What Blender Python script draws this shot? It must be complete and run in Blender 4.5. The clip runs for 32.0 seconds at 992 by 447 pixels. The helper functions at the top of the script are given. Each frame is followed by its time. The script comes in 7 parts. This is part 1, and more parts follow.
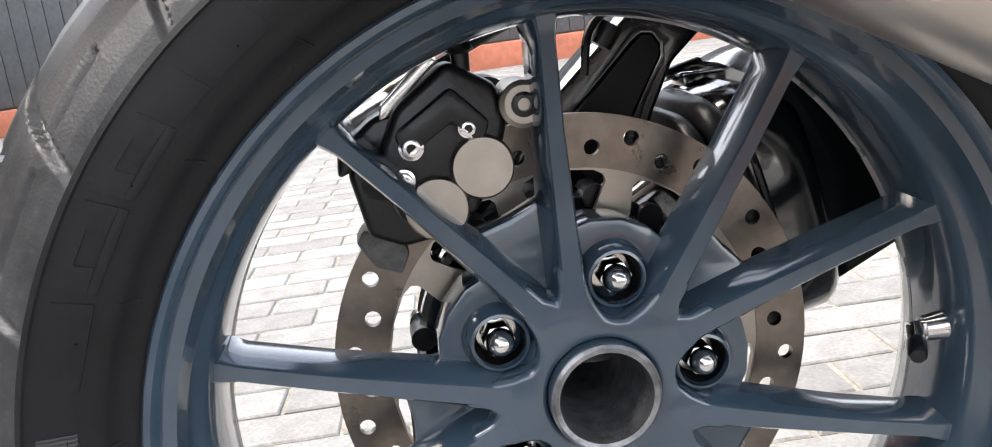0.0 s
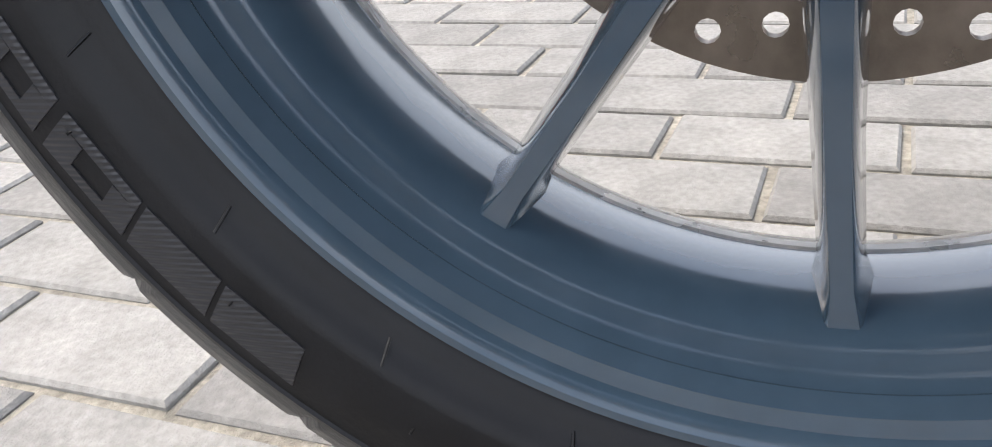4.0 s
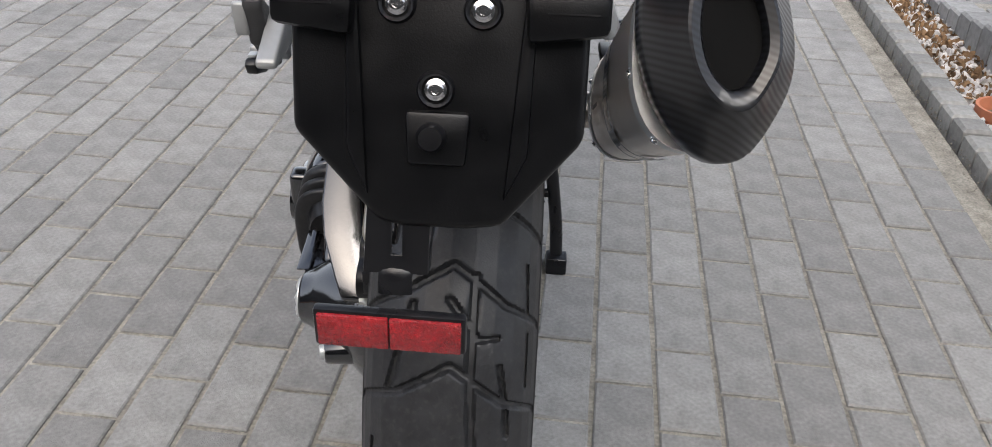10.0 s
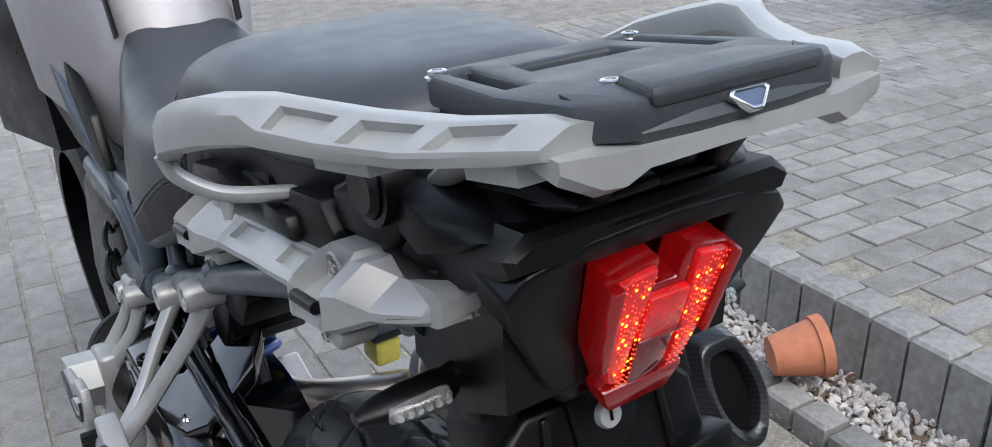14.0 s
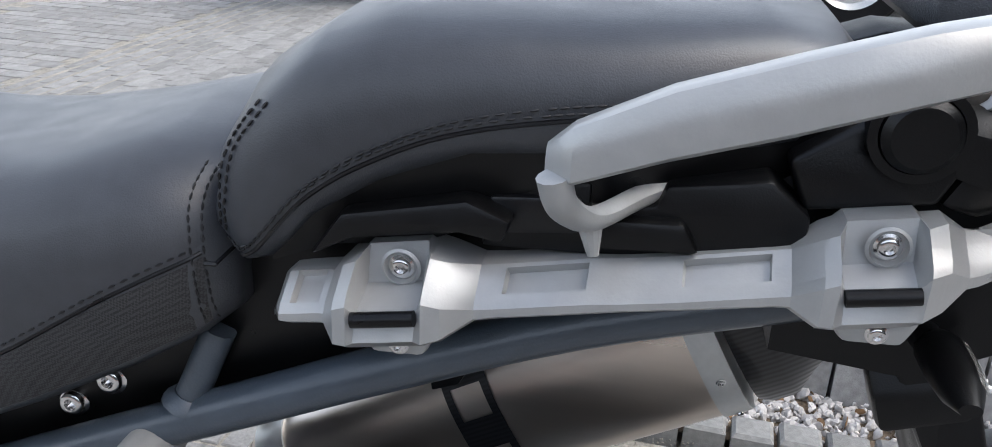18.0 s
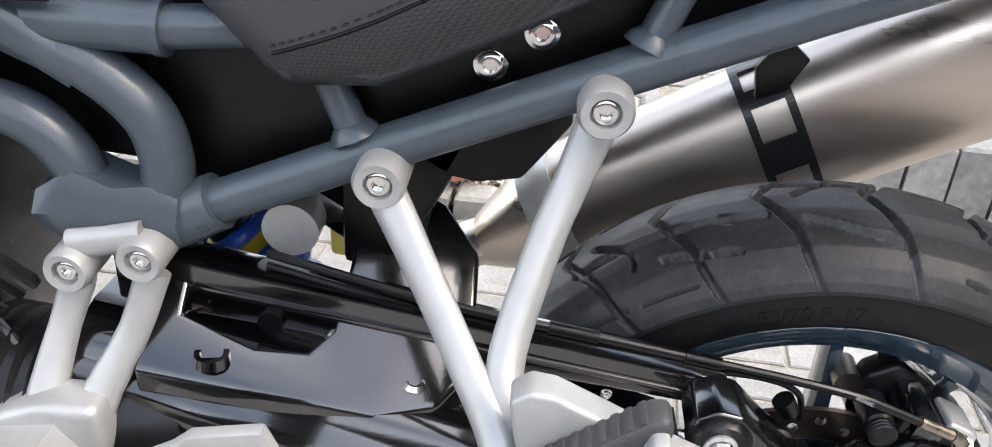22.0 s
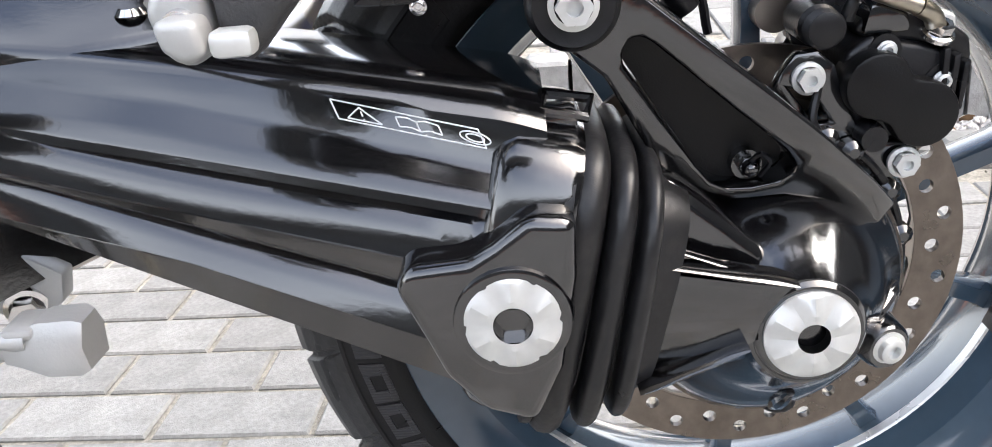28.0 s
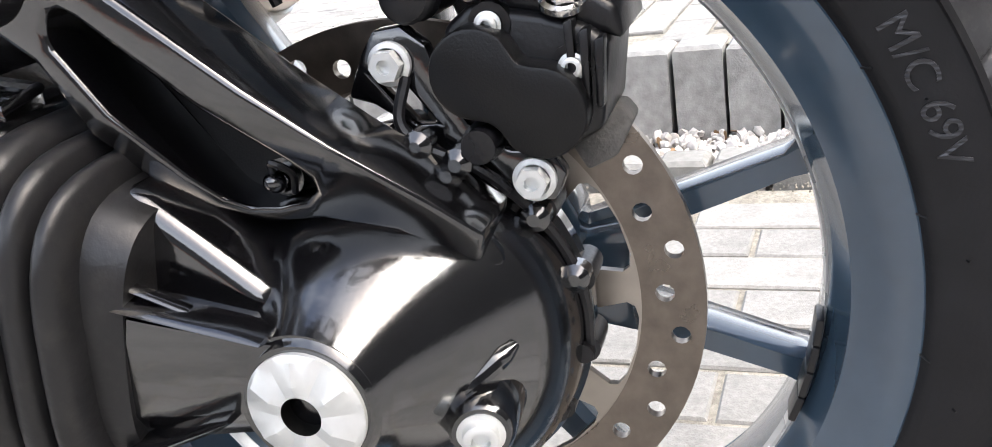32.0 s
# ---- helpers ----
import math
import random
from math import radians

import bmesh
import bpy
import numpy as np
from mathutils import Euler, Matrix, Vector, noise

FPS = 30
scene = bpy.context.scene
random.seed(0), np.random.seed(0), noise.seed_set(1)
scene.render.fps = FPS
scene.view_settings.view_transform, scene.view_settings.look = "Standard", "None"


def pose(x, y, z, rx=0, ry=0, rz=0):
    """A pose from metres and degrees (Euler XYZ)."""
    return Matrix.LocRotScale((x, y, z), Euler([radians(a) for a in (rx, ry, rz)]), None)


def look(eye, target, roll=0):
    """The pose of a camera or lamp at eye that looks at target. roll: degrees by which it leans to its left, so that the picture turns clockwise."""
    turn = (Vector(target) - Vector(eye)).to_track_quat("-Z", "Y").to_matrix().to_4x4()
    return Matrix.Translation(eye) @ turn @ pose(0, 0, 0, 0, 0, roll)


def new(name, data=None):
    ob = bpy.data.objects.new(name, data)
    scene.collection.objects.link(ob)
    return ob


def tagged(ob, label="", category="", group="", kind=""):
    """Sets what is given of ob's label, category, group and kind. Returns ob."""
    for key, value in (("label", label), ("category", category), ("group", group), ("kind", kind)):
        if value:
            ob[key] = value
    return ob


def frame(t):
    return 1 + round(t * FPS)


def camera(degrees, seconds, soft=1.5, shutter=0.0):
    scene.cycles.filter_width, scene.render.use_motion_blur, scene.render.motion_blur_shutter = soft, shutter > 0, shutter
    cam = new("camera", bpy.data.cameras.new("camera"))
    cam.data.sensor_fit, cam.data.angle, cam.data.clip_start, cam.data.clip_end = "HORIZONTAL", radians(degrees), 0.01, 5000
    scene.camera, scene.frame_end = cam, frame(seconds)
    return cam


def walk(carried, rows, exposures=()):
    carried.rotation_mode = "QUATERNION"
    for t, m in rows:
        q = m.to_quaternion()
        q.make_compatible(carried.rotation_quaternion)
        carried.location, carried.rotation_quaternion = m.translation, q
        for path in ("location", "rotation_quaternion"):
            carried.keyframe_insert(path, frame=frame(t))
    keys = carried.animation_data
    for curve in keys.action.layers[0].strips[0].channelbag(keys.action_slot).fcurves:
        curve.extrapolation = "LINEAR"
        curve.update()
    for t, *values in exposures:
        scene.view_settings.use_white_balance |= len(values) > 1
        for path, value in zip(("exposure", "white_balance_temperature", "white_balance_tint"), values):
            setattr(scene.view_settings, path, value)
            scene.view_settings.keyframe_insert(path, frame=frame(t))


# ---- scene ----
cam = camera(56.47, 32.0, soft=0.9)
PATH = [
    (0.0, pose(0.464, -0.0974, 0.5723, 76.25, 7.33, 81.7)),
    (0.5, pose(0.4364, -0.0623, 0.5083, 72.17, 4.44, 83.45)),
    (1.0, pose(0.4185, -0.0479, 0.4913, 67.92, 3.4, 85.69)),
    (1.5, pose(0.4067, -0.0221, 0.4555, 66.24, 4.05, 87.96)),
    (2.0, pose(0.3775, -0.0171, 0.415, 64.98, 4.41, 93.32)),
    (2.5, pose(0.3277, -0.0272, 0.344, 63.72, 3.81, 98.0)),
    (4.5, pose(0.2861, -0.0051, 0.3357, 62.66, 6.66, 108.51)),
    (5.0, pose(0.3141, -0.087, 0.3873, 66.58, 3.97, 101.85)),
    (5.5, pose(0.3264, -0.101, 0.4052, 71.42, 5.14, 104.93)),
    (6.0, pose(0.3317, -0.2073, 0.4645, 70.27, 2.23, 91.51)),
    (6.5, pose(0.3199, -0.2732, 0.599, 61.82, -1.4, 80.43)),
    (7.0, pose(0.2905, -0.3963, 0.5965, 60.99, -5.22, 62.31)),
    (7.5, pose(0.2579, -0.4723, 0.6514, 55.51, -4.05, 46.93)),
    (8.0, pose(0.242, -0.5785, 0.7129, 56.06, -3.74, 33.81)),
    (8.5, pose(0.2167, -0.6879, 0.7745, 56.49, -1.44, 24.96)),
    (9.0, pose(0.1471, -0.7532, 0.854, 56.88, -0.06, 16.02)),
    (9.5, pose(0.0846, -0.8016, 0.933, 57.21, -1.8, 8.45)),
    (10.0, pose(0.0486, -0.8611, 1.0064, 58.98, -2.06, 2.52)),
    (10.5, pose(0.0407, -0.881, 1.0864, 61.09, -1.03, -0.46)),
    (11.0, pose(0.0378, -0.8869, 1.1569, 64.21, -0.12, -1.06)),
    (11.5, pose(0.0265, -0.9086, 1.1986, 65.8, 0.65, -1.37)),
    (12.0, pose(0.013, -0.9106, 1.2354, 66.9, 1.46, -1.76)),
    (12.5, pose(-0.0415, -0.8527, 1.2423, 66.36, 1.7, -6.62)),
    (13.0, pose(-0.1368, -0.8048, 1.2572, 66.16, 2.6, -14.6)),
    (13.5, pose(-0.2605, -0.7705, 1.2731, 65.75, 3.65, -27.29)),
    (14.0, pose(-0.3456, -0.7052, 1.271, 65.48, 1.64, -34.08)),
    (14.5, pose(-0.4096, -0.6237, 1.2682, 65.41, 0.28, -41.82)),
    (16.5, pose(-0.5738, -0.3186, 1.2256, 66.63, -3.9, -72.02)),
    (17.0, pose(-0.6166, -0.2496, 1.2286, 66.95, -3.6, -78.41)),
    (17.5, pose(-0.6359, -0.18, 1.2201, 66.94, -2.75, -79.82)),
    (18.0, pose(-0.5944, -0.0846, 1.1975, 66.17, -2.35, -80.29)),
    (18.5, pose(-0.5801, -0.0115, 1.1776, 64.87, -2.42, -81.44)),
    (19.0, pose(-0.5837, 0.0812, 1.1541, 64.84, -2.95, -84.59)),
    (19.5, pose(-0.6092, 0.151, 1.1354, 64.82, -2.83, -85.41)),
    (20.0, pose(-0.6266, 0.2115, 1.1171, 64.77, -3.37, -86.61)),
    (20.5, pose(-0.6423, 0.2572, 1.0944, 64.79, -3.73, -87.05)),
    (21.0, pose(-0.6435, 0.2664, 1.0796, 62.83, -3.18, -86.42)),
    (21.5, pose(-0.6511, 0.2634, 1.0355, 62.28, -3.16, -85.7)),
    (22.0, pose(-0.6669, 0.2587, 1.01, 59.97, -3.4, -85.57)),
    (22.5, pose(-0.6718, 0.2403, 1.0017, 59.03, -3.37, -85.01)),
    (23.0, pose(-0.6604, 0.2052, 0.9735, 58.5, -3.1, -83.59)),
    (23.5, pose(-0.6452, 0.1801, 0.919, 58.56, -2.96, -82.63)),
    (24.0, pose(-0.6582, 0.2081, 0.891, 58.06, -2.96, -82.01)),
    (24.5, pose(-0.6646, 0.2543, 0.8586, 58.44, -2.52, -82.48)),
    (26.5, pose(-0.6199, 0.2456, 0.6782, 65.7, 4.15, -85.31)),
    (27.0, pose(-0.625, 0.2208, 0.6604, 67.15, 4.18, -86.05)),
    (27.5, pose(-0.6166, 0.1722, 0.6429, 67.51, 4.62, -87.97)),
    (28.0, pose(-0.6151, 0.139, 0.631, 67.52, 4.87, -89.67)),
    (28.5, pose(-0.6298, 0.1058, 0.6311, 67.44, 5.2, -90.6)),
    (29.0, pose(-0.6409, 0.0631, 0.6458, 66.06, 5.33, -90.54)),
    (29.5, pose(-0.5797, -0.0037, 0.6249, 64.57, 6.99, -84.24)),
    (30.0, pose(-0.5288, -0.0775, 0.6065, 65.67, 8.33, -77.32)),
    (30.5, pose(-0.4894, -0.1337, 0.5988, 66.73, 8.8, -74.23)),
    (31.0, pose(-0.4543, -0.1664, 0.6058, 68.33, 8.3, -74.24)),
    (31.5, pose(-0.4494, -0.1801, 0.5944, 69.17, 7.73, -73.99)),
    (32.0, pose(-0.4575, -0.1847, 0.5629, 68.83, 8.37, -74.07)),
]
from mathutils.bvhtree import BVHTree

EXPOSURES = [(0.0, 2.0, 6500, 10), (1.0, 1.85, 6500, 10), (2.5, 1.7, 6500, 10), (5.0, 1.5, 6500, 10), (6.0, 1.45, 6550, 10), (7.0, 1.6, 6500, 10), (8.0, 1.2, 6450, 10), (9.0, 0.9, 6350, 10), (10.0, 0.65, 6250, 10), (11.0, 0.67, 6080, 10), (12.5, 0.65, 6030, 10), (14.0, 0.58, 5850, 8), (17.0, 0.65, 5900, 8), (19.0, 1.2, 6150, 10), (21.0, 1.7, 6450, 10), (23.0, 1.66, 6350, 10), (25.0, 1.45, 6350, 10), (27.0, 1.5, 6350, 10), (28.0, 1.88, 6350, 10), (29.0, 1.85, 6350, 10), (30.0, 1.77, 6350, 10), (31.0, 2.1, 6450, 10), (32.0, 2.0, 6400, 10)]
walk(cam, PATH, exposures=EXPOSURES)

# ---- sky and sun: bright, thinly overcast day ----
world = bpy.data.worlds.new("sky")
scene.world = world
world.use_nodes = True
wn = world.node_tree.nodes
wl = world.node_tree.links
sky = wn.new("ShaderNodeTexSky")
sky.sky_type = "NISHITA"
sky.sun_disc = False
sky.sun_elevation = radians(52)
sky.sun_rotation = radians(200)
sky.air_density = 1.0
sky.dust_density = 5.0
# broken white cloud over the blue
way_ = wn.new("ShaderNodeTexCoord")
cloud = wn.new("ShaderNodeTexNoise")
cloud.inputs["Scale"].default_value = 2.2
cloud.inputs["Detail"].default_value = 6.0
wl.new(way_.outputs["Generated"], cloud.inputs["Vector"])
cover = wn.new("ShaderNodeMapRange")
cover.inputs["From Min"].default_value = 0.42
cover.inputs["From Max"].default_value = 0.64
cover.inputs["To Max"].default_value = 0.32
wl.new(cloud.outputs[0], cover.inputs["Value"])
blend = wn.new("ShaderNodeMix")
blend.data_type = "RGBA"
# haze thickens towards the horizon
split = wn.new("ShaderNodeSeparateXYZ")
wl.new(way_.outputs["Generated"], split.inputs[0])
haze = wn.new("ShaderNodeMapRange")
haze.inputs["From Min"].default_value = 0.75
haze.inputs["From Max"].default_value = 0.1
haze.inputs["To Max"].default_value = 0.6
wl.new(split.outputs["Z"], haze.inputs["Value"])
most = wn.new("ShaderNodeMath")
most.operation = "MAXIMUM"
wl.new(cover.outputs[0], most.inputs[0])
wl.new(haze.outputs[0], most.inputs[1])
wl.new(most.outputs[0], blend.inputs[0])
wl.new(sky.outputs[0], blend.inputs[6])
blend.inputs[7].default_value = (13.0, 13.1, 13.3, 1)
wl.new(blend.outputs[2], wn["Background"].inputs[0])
wn["Background"].inputs[1].default_value = 0.13
sun = new("sun", bpy.data.lights.new("sun", "SUN"))
sun.data.energy = 1.3
sun.data.angle = radians(38)
sun.data.color = (1.0, 0.95, 0.88)
sun.matrix_basis = look((0, 0, 0), (-0.21, 0.58, -0.79))

# ---- materials ----


def mat(name, color, rough=0.5, metal=0.0, scale=30.0, var=0.15, bump=0.0, bscale=None, coat=0.0, rvar=0.1, spec=0.5, dirt=0.0, stretch=(1, 1, 1), rand=""):
    m = bpy.data.materials.new(name)
    m.use_nodes = True
    n, l = m.node_tree.nodes, m.node_tree.links
    b = n["Principled BSDF"]
    b.inputs["Metallic"].default_value = metal
    b.inputs["Specular IOR Level"].default_value = spec
    b.inputs["Coat Weight"].default_value = coat
    b.inputs["Coat Roughness"].default_value = 0.08
    tc = n.new("ShaderNodeTexCoord")
    mp = n.new("ShaderNodeMapping")
    mp.inputs["Scale"].default_value = stretch
    l.new(tc.outputs["Object"], mp.inputs[0])

    def noise_tex(s, detail=4.0):
        t = n.new("ShaderNodeTexNoise")
        t.inputs["Scale"].default_value = s
        t.inputs["Detail"].default_value = detail
        l.new(mp.outputs[0], t.inputs["Vector"])
        return t

    def ranged(src, lo, hi):
        r = n.new("ShaderNodeMapRange")
        r.inputs["From Min"].default_value = 0.25
        r.inputs["From Max"].default_value = 0.75
        r.inputs["To Min"].default_value = lo
        r.inputs["To Max"].default_value = hi
        l.new(src, r.inputs["Value"])
        return r.outputs[0]

    fine, coarse = noise_tex(scale), noise_tex(scale * 0.13, 3.0)
    mul = n.new("ShaderNodeMath")
    mul.operation = "MULTIPLY"
    l.new(ranged(fine.outputs[0], 1 - var, 1 + var), mul.inputs[0])
    l.new(ranged(coarse.outputs[0], 1 - var, 1 + var), mul.inputs[1])
    last = mul.outputs[0]
    if rand:
        if rand == "object":
            src = n.new("ShaderNodeObjectInfo").outputs["Random"]
        else:
            src = n.new("ShaderNodeNewGeometry").outputs["Random Per Island"]
        r = n.new("ShaderNodeMapRange")
        r.inputs["To Min"].default_value = 0.8
        r.inputs["To Max"].default_value = 1.14
        l.new(src, r.inputs["Value"])
        m2 = n.new("ShaderNodeMath")
        m2.operation = "MULTIPLY"
        l.new(last, m2.inputs[0])
        l.new(r.outputs[0], m2.inputs[1])
        last = m2.outputs[0]
    sc = n.new("ShaderNodeVectorMath")
    sc.operation = "SCALE"
    sc.inputs[0].default_value = color
    l.new(last, sc.inputs["Scale"])
    out = sc.outputs[0]
    if dirt:
        dn = noise_tex(scale * 2.3, 6.0)
        dr = n.new("ShaderNodeMapRange")
        dr.inputs["From Min"].default_value = 0.52
        dr.inputs["From Max"].default_value = 0.75
        dr.inputs["To Max"].default_value = dirt
        l.new(dn.outputs[0], dr.inputs["Value"])
        mx = n.new("ShaderNodeMix")
        mx.data_type = "RGBA"
        l.new(dr.outputs[0], mx.inputs[0])
        l.new(out, mx.inputs[6])
        mx.inputs[7].default_value = (0.33, 0.3, 0.26, 1)
        out = mx.outputs[2]
    l.new(out, b.inputs["Base Color"])
    l.new(ranged(noise_tex(scale * 0.5).outputs[0], max(rough - rvar, 0.02), min(rough + rvar, 1)), b.inputs["Roughness"])
    if bump:
        bt = noise_tex(bscale or scale * 4, 5.0)
        bn = n.new("ShaderNodeBump")
        bn.inputs["Strength"].default_value = bump
        bn.inputs["Distance"].default_value = 0.002
        l.new(bt.outputs[0], bn.inputs["Height"])
        l.new(bn.outputs[0], b.inputs["Normal"])
    return m


def weave(name, base, light, scale, rough, coat=0.0, bump=0.4):
    """Woven cloth or carbon: a fine check with relief."""
    m = mat(name, base, rough, scale=60, var=0.1, coat=coat)
    n, l = m.node_tree.nodes, m.node_tree.links
    b = n["Principled BSDF"]
    tc = n.new("ShaderNodeTexCoord")
    mp = n.new("ShaderNodeMapping")
    mp.inputs["Rotation"].default_value = (radians(30), 0, radians(35))
    l.new(tc.outputs["Object"], mp.inputs[0])
    ck = n.new("ShaderNodeTexChecker")
    ck.inputs["Scale"].default_value = scale
    l.new(mp.outputs[0], ck.inputs["Vector"])
    ck.inputs[1].default_value = (*base, 1)
    ck.inputs[2].default_value = (*light, 1)
    l.new(ck.outputs[0], b.inputs["Base Color"])
    bn = n.new("ShaderNodeBump")
    bn.inputs["Strength"].default_value = bump
    bn.inputs["Distance"].default_value = 0.001
    l.new(ck.outputs[1], bn.inputs["Height"])
    l.new(bn.outputs[0], b.inputs["Normal"])
    return m


RUBBER = mat("tyre_rubber", (0.023, 0.0235, 0.025), 0.42, scale=90, var=0.3, bump=0.12, bscale=600, dirt=0.05, spec=0.4)
SIDEWALL = mat("tyre_sidewall", (0.007, 0.007, 0.008), 0.45, scale=40, var=0.25, bump=0.12, bscale=400, spec=0.25)
def hatch(name, color, rough):
    """Rubber with fine moulded lines."""
    m = mat(name, color, rough, scale=80, var=0.15)
    n, l = m.node_tree.nodes, m.node_tree.links
    tc = n.new("ShaderNodeTexCoord")
    wv = n.new("ShaderNodeTexWave")
    wv.bands_direction = "Z"
    wv.inputs["Scale"].default_value = 150.0
    wv.inputs["Distortion"].default_value = 0.15
    l.new(tc.outputs["Object"], wv.inputs["Vector"])
    bn = n.new("ShaderNodeBump")
    bn.inputs["Strength"].default_value = 0.4
    bn.inputs["Distance"].default_value = 0.0006
    l.new(wv.outputs["Fac"], bn.inputs["Height"])
    l.new(bn.outputs[0], n["Principled BSDF"].inputs["Normal"])
    return m


GROOVE = hatch("hatched_rubber", (0.018, 0.0185, 0.022), 0.42)
RIM = mat("slate_blue_paint", (0.034, 0.056, 0.08), 0.16, scale=50, var=0.08, coat=0.9, rvar=0.05, bump=0.02)
RIM_PALE = mat("pale_rim_edge", (0.55, 0.55, 0.54), 0.3, metal=0.6, scale=80, var=0.1)
STEEL = mat("disc_steel", (0.2, 0.172, 0.148), 0.33, metal=1.0, scale=90, var=0.2, bump=0.12, bscale=300, stretch=(1, 1, 1))
CARRIER = mat("disc_carrier_steel", (0.38, 0.345, 0.305), 0.35, metal=1.0, scale=40, var=0.15)
CHROME = mat("bright_steel", (0.72, 0.71, 0.7), 0.16, metal=1.0, scale=70, var=0.06, rvar=0.06)
ALU = mat("machined_aluminium", (0.6, 0.61, 0.6), 0.4, metal=0.6, scale=120, var=0.06)
GLOSS = mat("black_gloss_paint", (0.003, 0.003, 0.0036), 0.13, scale=40, var=0.2, coat=1.0, rvar=0.04, bump=0.05, bscale=420, spec=0.9)
SATIN = mat("black_satin_metal", (0.005, 0.005, 0.006), 0.33, scale=50, var=0.2, bump=0.1, bscale=400, spec=0.4)
PLASTIC = mat("black_plastic", (0.0025, 0.0026, 0.003), 0.36, scale=60, var=0.15, bump=0.1, bscale=900, spec=0.3)
BLUISH = mat("dark_rack_plastic", (0.034, 0.038, 0.045), 0.42, scale=60, var=0.12, bump=0.25, bscale=900)
BELLOWS = mat("rubber_boot", (0.01, 0.01, 0.011), 0.36, scale=50, var=0.25, bump=0.15, bscale=200, dirt=0.03, spec=0.4)
# shade of holes and deep gaps, put into a near-black colour
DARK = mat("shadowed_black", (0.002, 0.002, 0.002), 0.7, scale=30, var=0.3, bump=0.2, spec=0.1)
SILVER = mat("silver_cast_paint", (0.38, 0.385, 0.38), 0.38, metal=0.35, scale=70, var=0.06, bump=0.08, bscale=500, coat=0.1)
FRAME = mat("slate_frame_paint", (0.052, 0.066, 0.084), 0.36, scale=60, var=0.1, bump=0.15, bscale=500, coat=0.25)
TITAN = mat("brushed_titanium", (0.62, 0.555, 0.49), 0.33, metal=1.0, scale=10, var=0.05, bump=0.02, bscale=160, stretch=(1, 0.4, 9))


def twill(name, dark, light, pitch, rough):
    """Carbon cloth: slanting twill bands whose threads catch the light differently, under thin lacquer."""
    m = mat(name, dark, rough, scale=60, var=0.1, coat=0.25, spec=0.5)
    n, l = m.node_tree.nodes, m.node_tree.links
    b = n["Principled BSDF"]
    tc = n.new("ShaderNodeTexCoord")
    mp = n.new("ShaderNodeMapping")
    mp.inputs["Rotation"].default_value = (radians(28), radians(-24), 0)
    l.new(tc.outputs["Object"], mp.inputs[0])
    wv = n.new("ShaderNodeTexWave")
    wv.bands_direction = "Z"
    wv.inputs["Scale"].default_value = math.pi / (10 * pitch)
    wv.inputs["Distortion"].default_value = 0.25
    wv.inputs["Detail"].default_value = 1.0
    l.new(mp.outputs[0], wv.inputs["Vector"])
    mx = n.new("ShaderNodeMix")
    mx.data_type = "RGBA"
    mx.inputs["A"].default_value = (*dark, 1)
    mx.inputs["B"].default_value = (*light, 1)
    l.new(wv.outputs["Fac"], mx.inputs["Factor"])
    l.new(mx.outputs["Result"], b.inputs["Base Color"])
    rg = n.new("ShaderNodeMapRange")
    rg.inputs["To Min"].default_value = rough + 0.18
    rg.inputs["To Max"].default_value = rough
    l.new(wv.outputs["Fac"], rg.inputs["Value"])
    l.new(rg.outputs["Result"], b.inputs["Roughness"])
    return m


CARBON = twill("carbon_twill", (0.002, 0.002, 0.0025), (0.014, 0.015, 0.018), 0.0045, 0.28)
MESHCLOTH = weave("seat_mesh_cloth", (0.012, 0.012, 0.013), (0.035, 0.036, 0.038), 620, 0.7, bump=0.8)
LEATHER = mat("seat_vinyl", (0.038, 0.041, 0.047), 0.36, scale=80, var=0.1, bump=0.14, bscale=900, rvar=0.05, spec=0.5)
GREYRUBBER = mat("grey_rubber", (0.045, 0.045, 0.046), 0.5, scale=90, var=0.15, bump=0.3, bscale=700, spec=0.4)
STITCH = mat("seat_thread", (0.006, 0.006, 0.007), 0.6)
BRASS = mat("hose_fitting", (0.42, 0.38, 0.31), 0.35, metal=1.0, scale=100, var=0.15)
SPRING = mat("blue_spring_paint", (0.012, 0.06, 0.36), 0.3, coat=0.4, scale=50)
YELLOW = mat("yellow_label", (0.75, 0.56, 0.02), 0.4, scale=50)
FLUID = mat("brake_fluid_cup", (0.62, 0.55, 0.1), 0.35, scale=60)
PRINT = mat("pale_print", (0.55, 0.57, 0.6), 0.5, scale=200)
GREYPRINT = mat("worn_grey_print", (0.12, 0.12, 0.115), 0.45, scale=200)
TANK = mat("grey_tank_paint", (0.28, 0.27, 0.28), 0.45, metal=0.3, coat=0.15, scale=60, var=0.04)
TERRACOTTA = mat("terracotta", (0.45, 0.17, 0.09), 0.75, scale=40, var=0.15, bump=0.2)
SOIL = mat("dry_soil", (0.16, 0.12, 0.08), 0.95, scale=120, var=0.5, bump=1.0)
BRICK = mat("paving_brick_concrete", (0.235, 0.23, 0.219), 0.85, scale=140, var=0.2, bump=0.7, bscale=420, rand="object")
BRICKS = mat("paving_field_concrete", (0.235, 0.23, 0.219), 0.85, scale=140, var=0.2, bump=0.7, bscale=420, rand="island")
SAND = mat("joint_sand", (0.27, 0.25, 0.21), 0.95, scale=160, var=0.35, bump=1.2, bscale=700)
KERB = mat("kerb_concrete", (0.23, 0.228, 0.216), 0.85, scale=70, var=0.2, bump=0.7, bscale=300, rand="object")
KERBFACE = mat("palisade_concrete", (0.235, 0.234, 0.228), 0.85, scale=50, var=0.22, bump=0.7, bscale=250, rand="object")
LITTER = mat("dry_leaves", (0.2, 0.12, 0.06), 0.9, scale=60, var=0.4, rand="island")
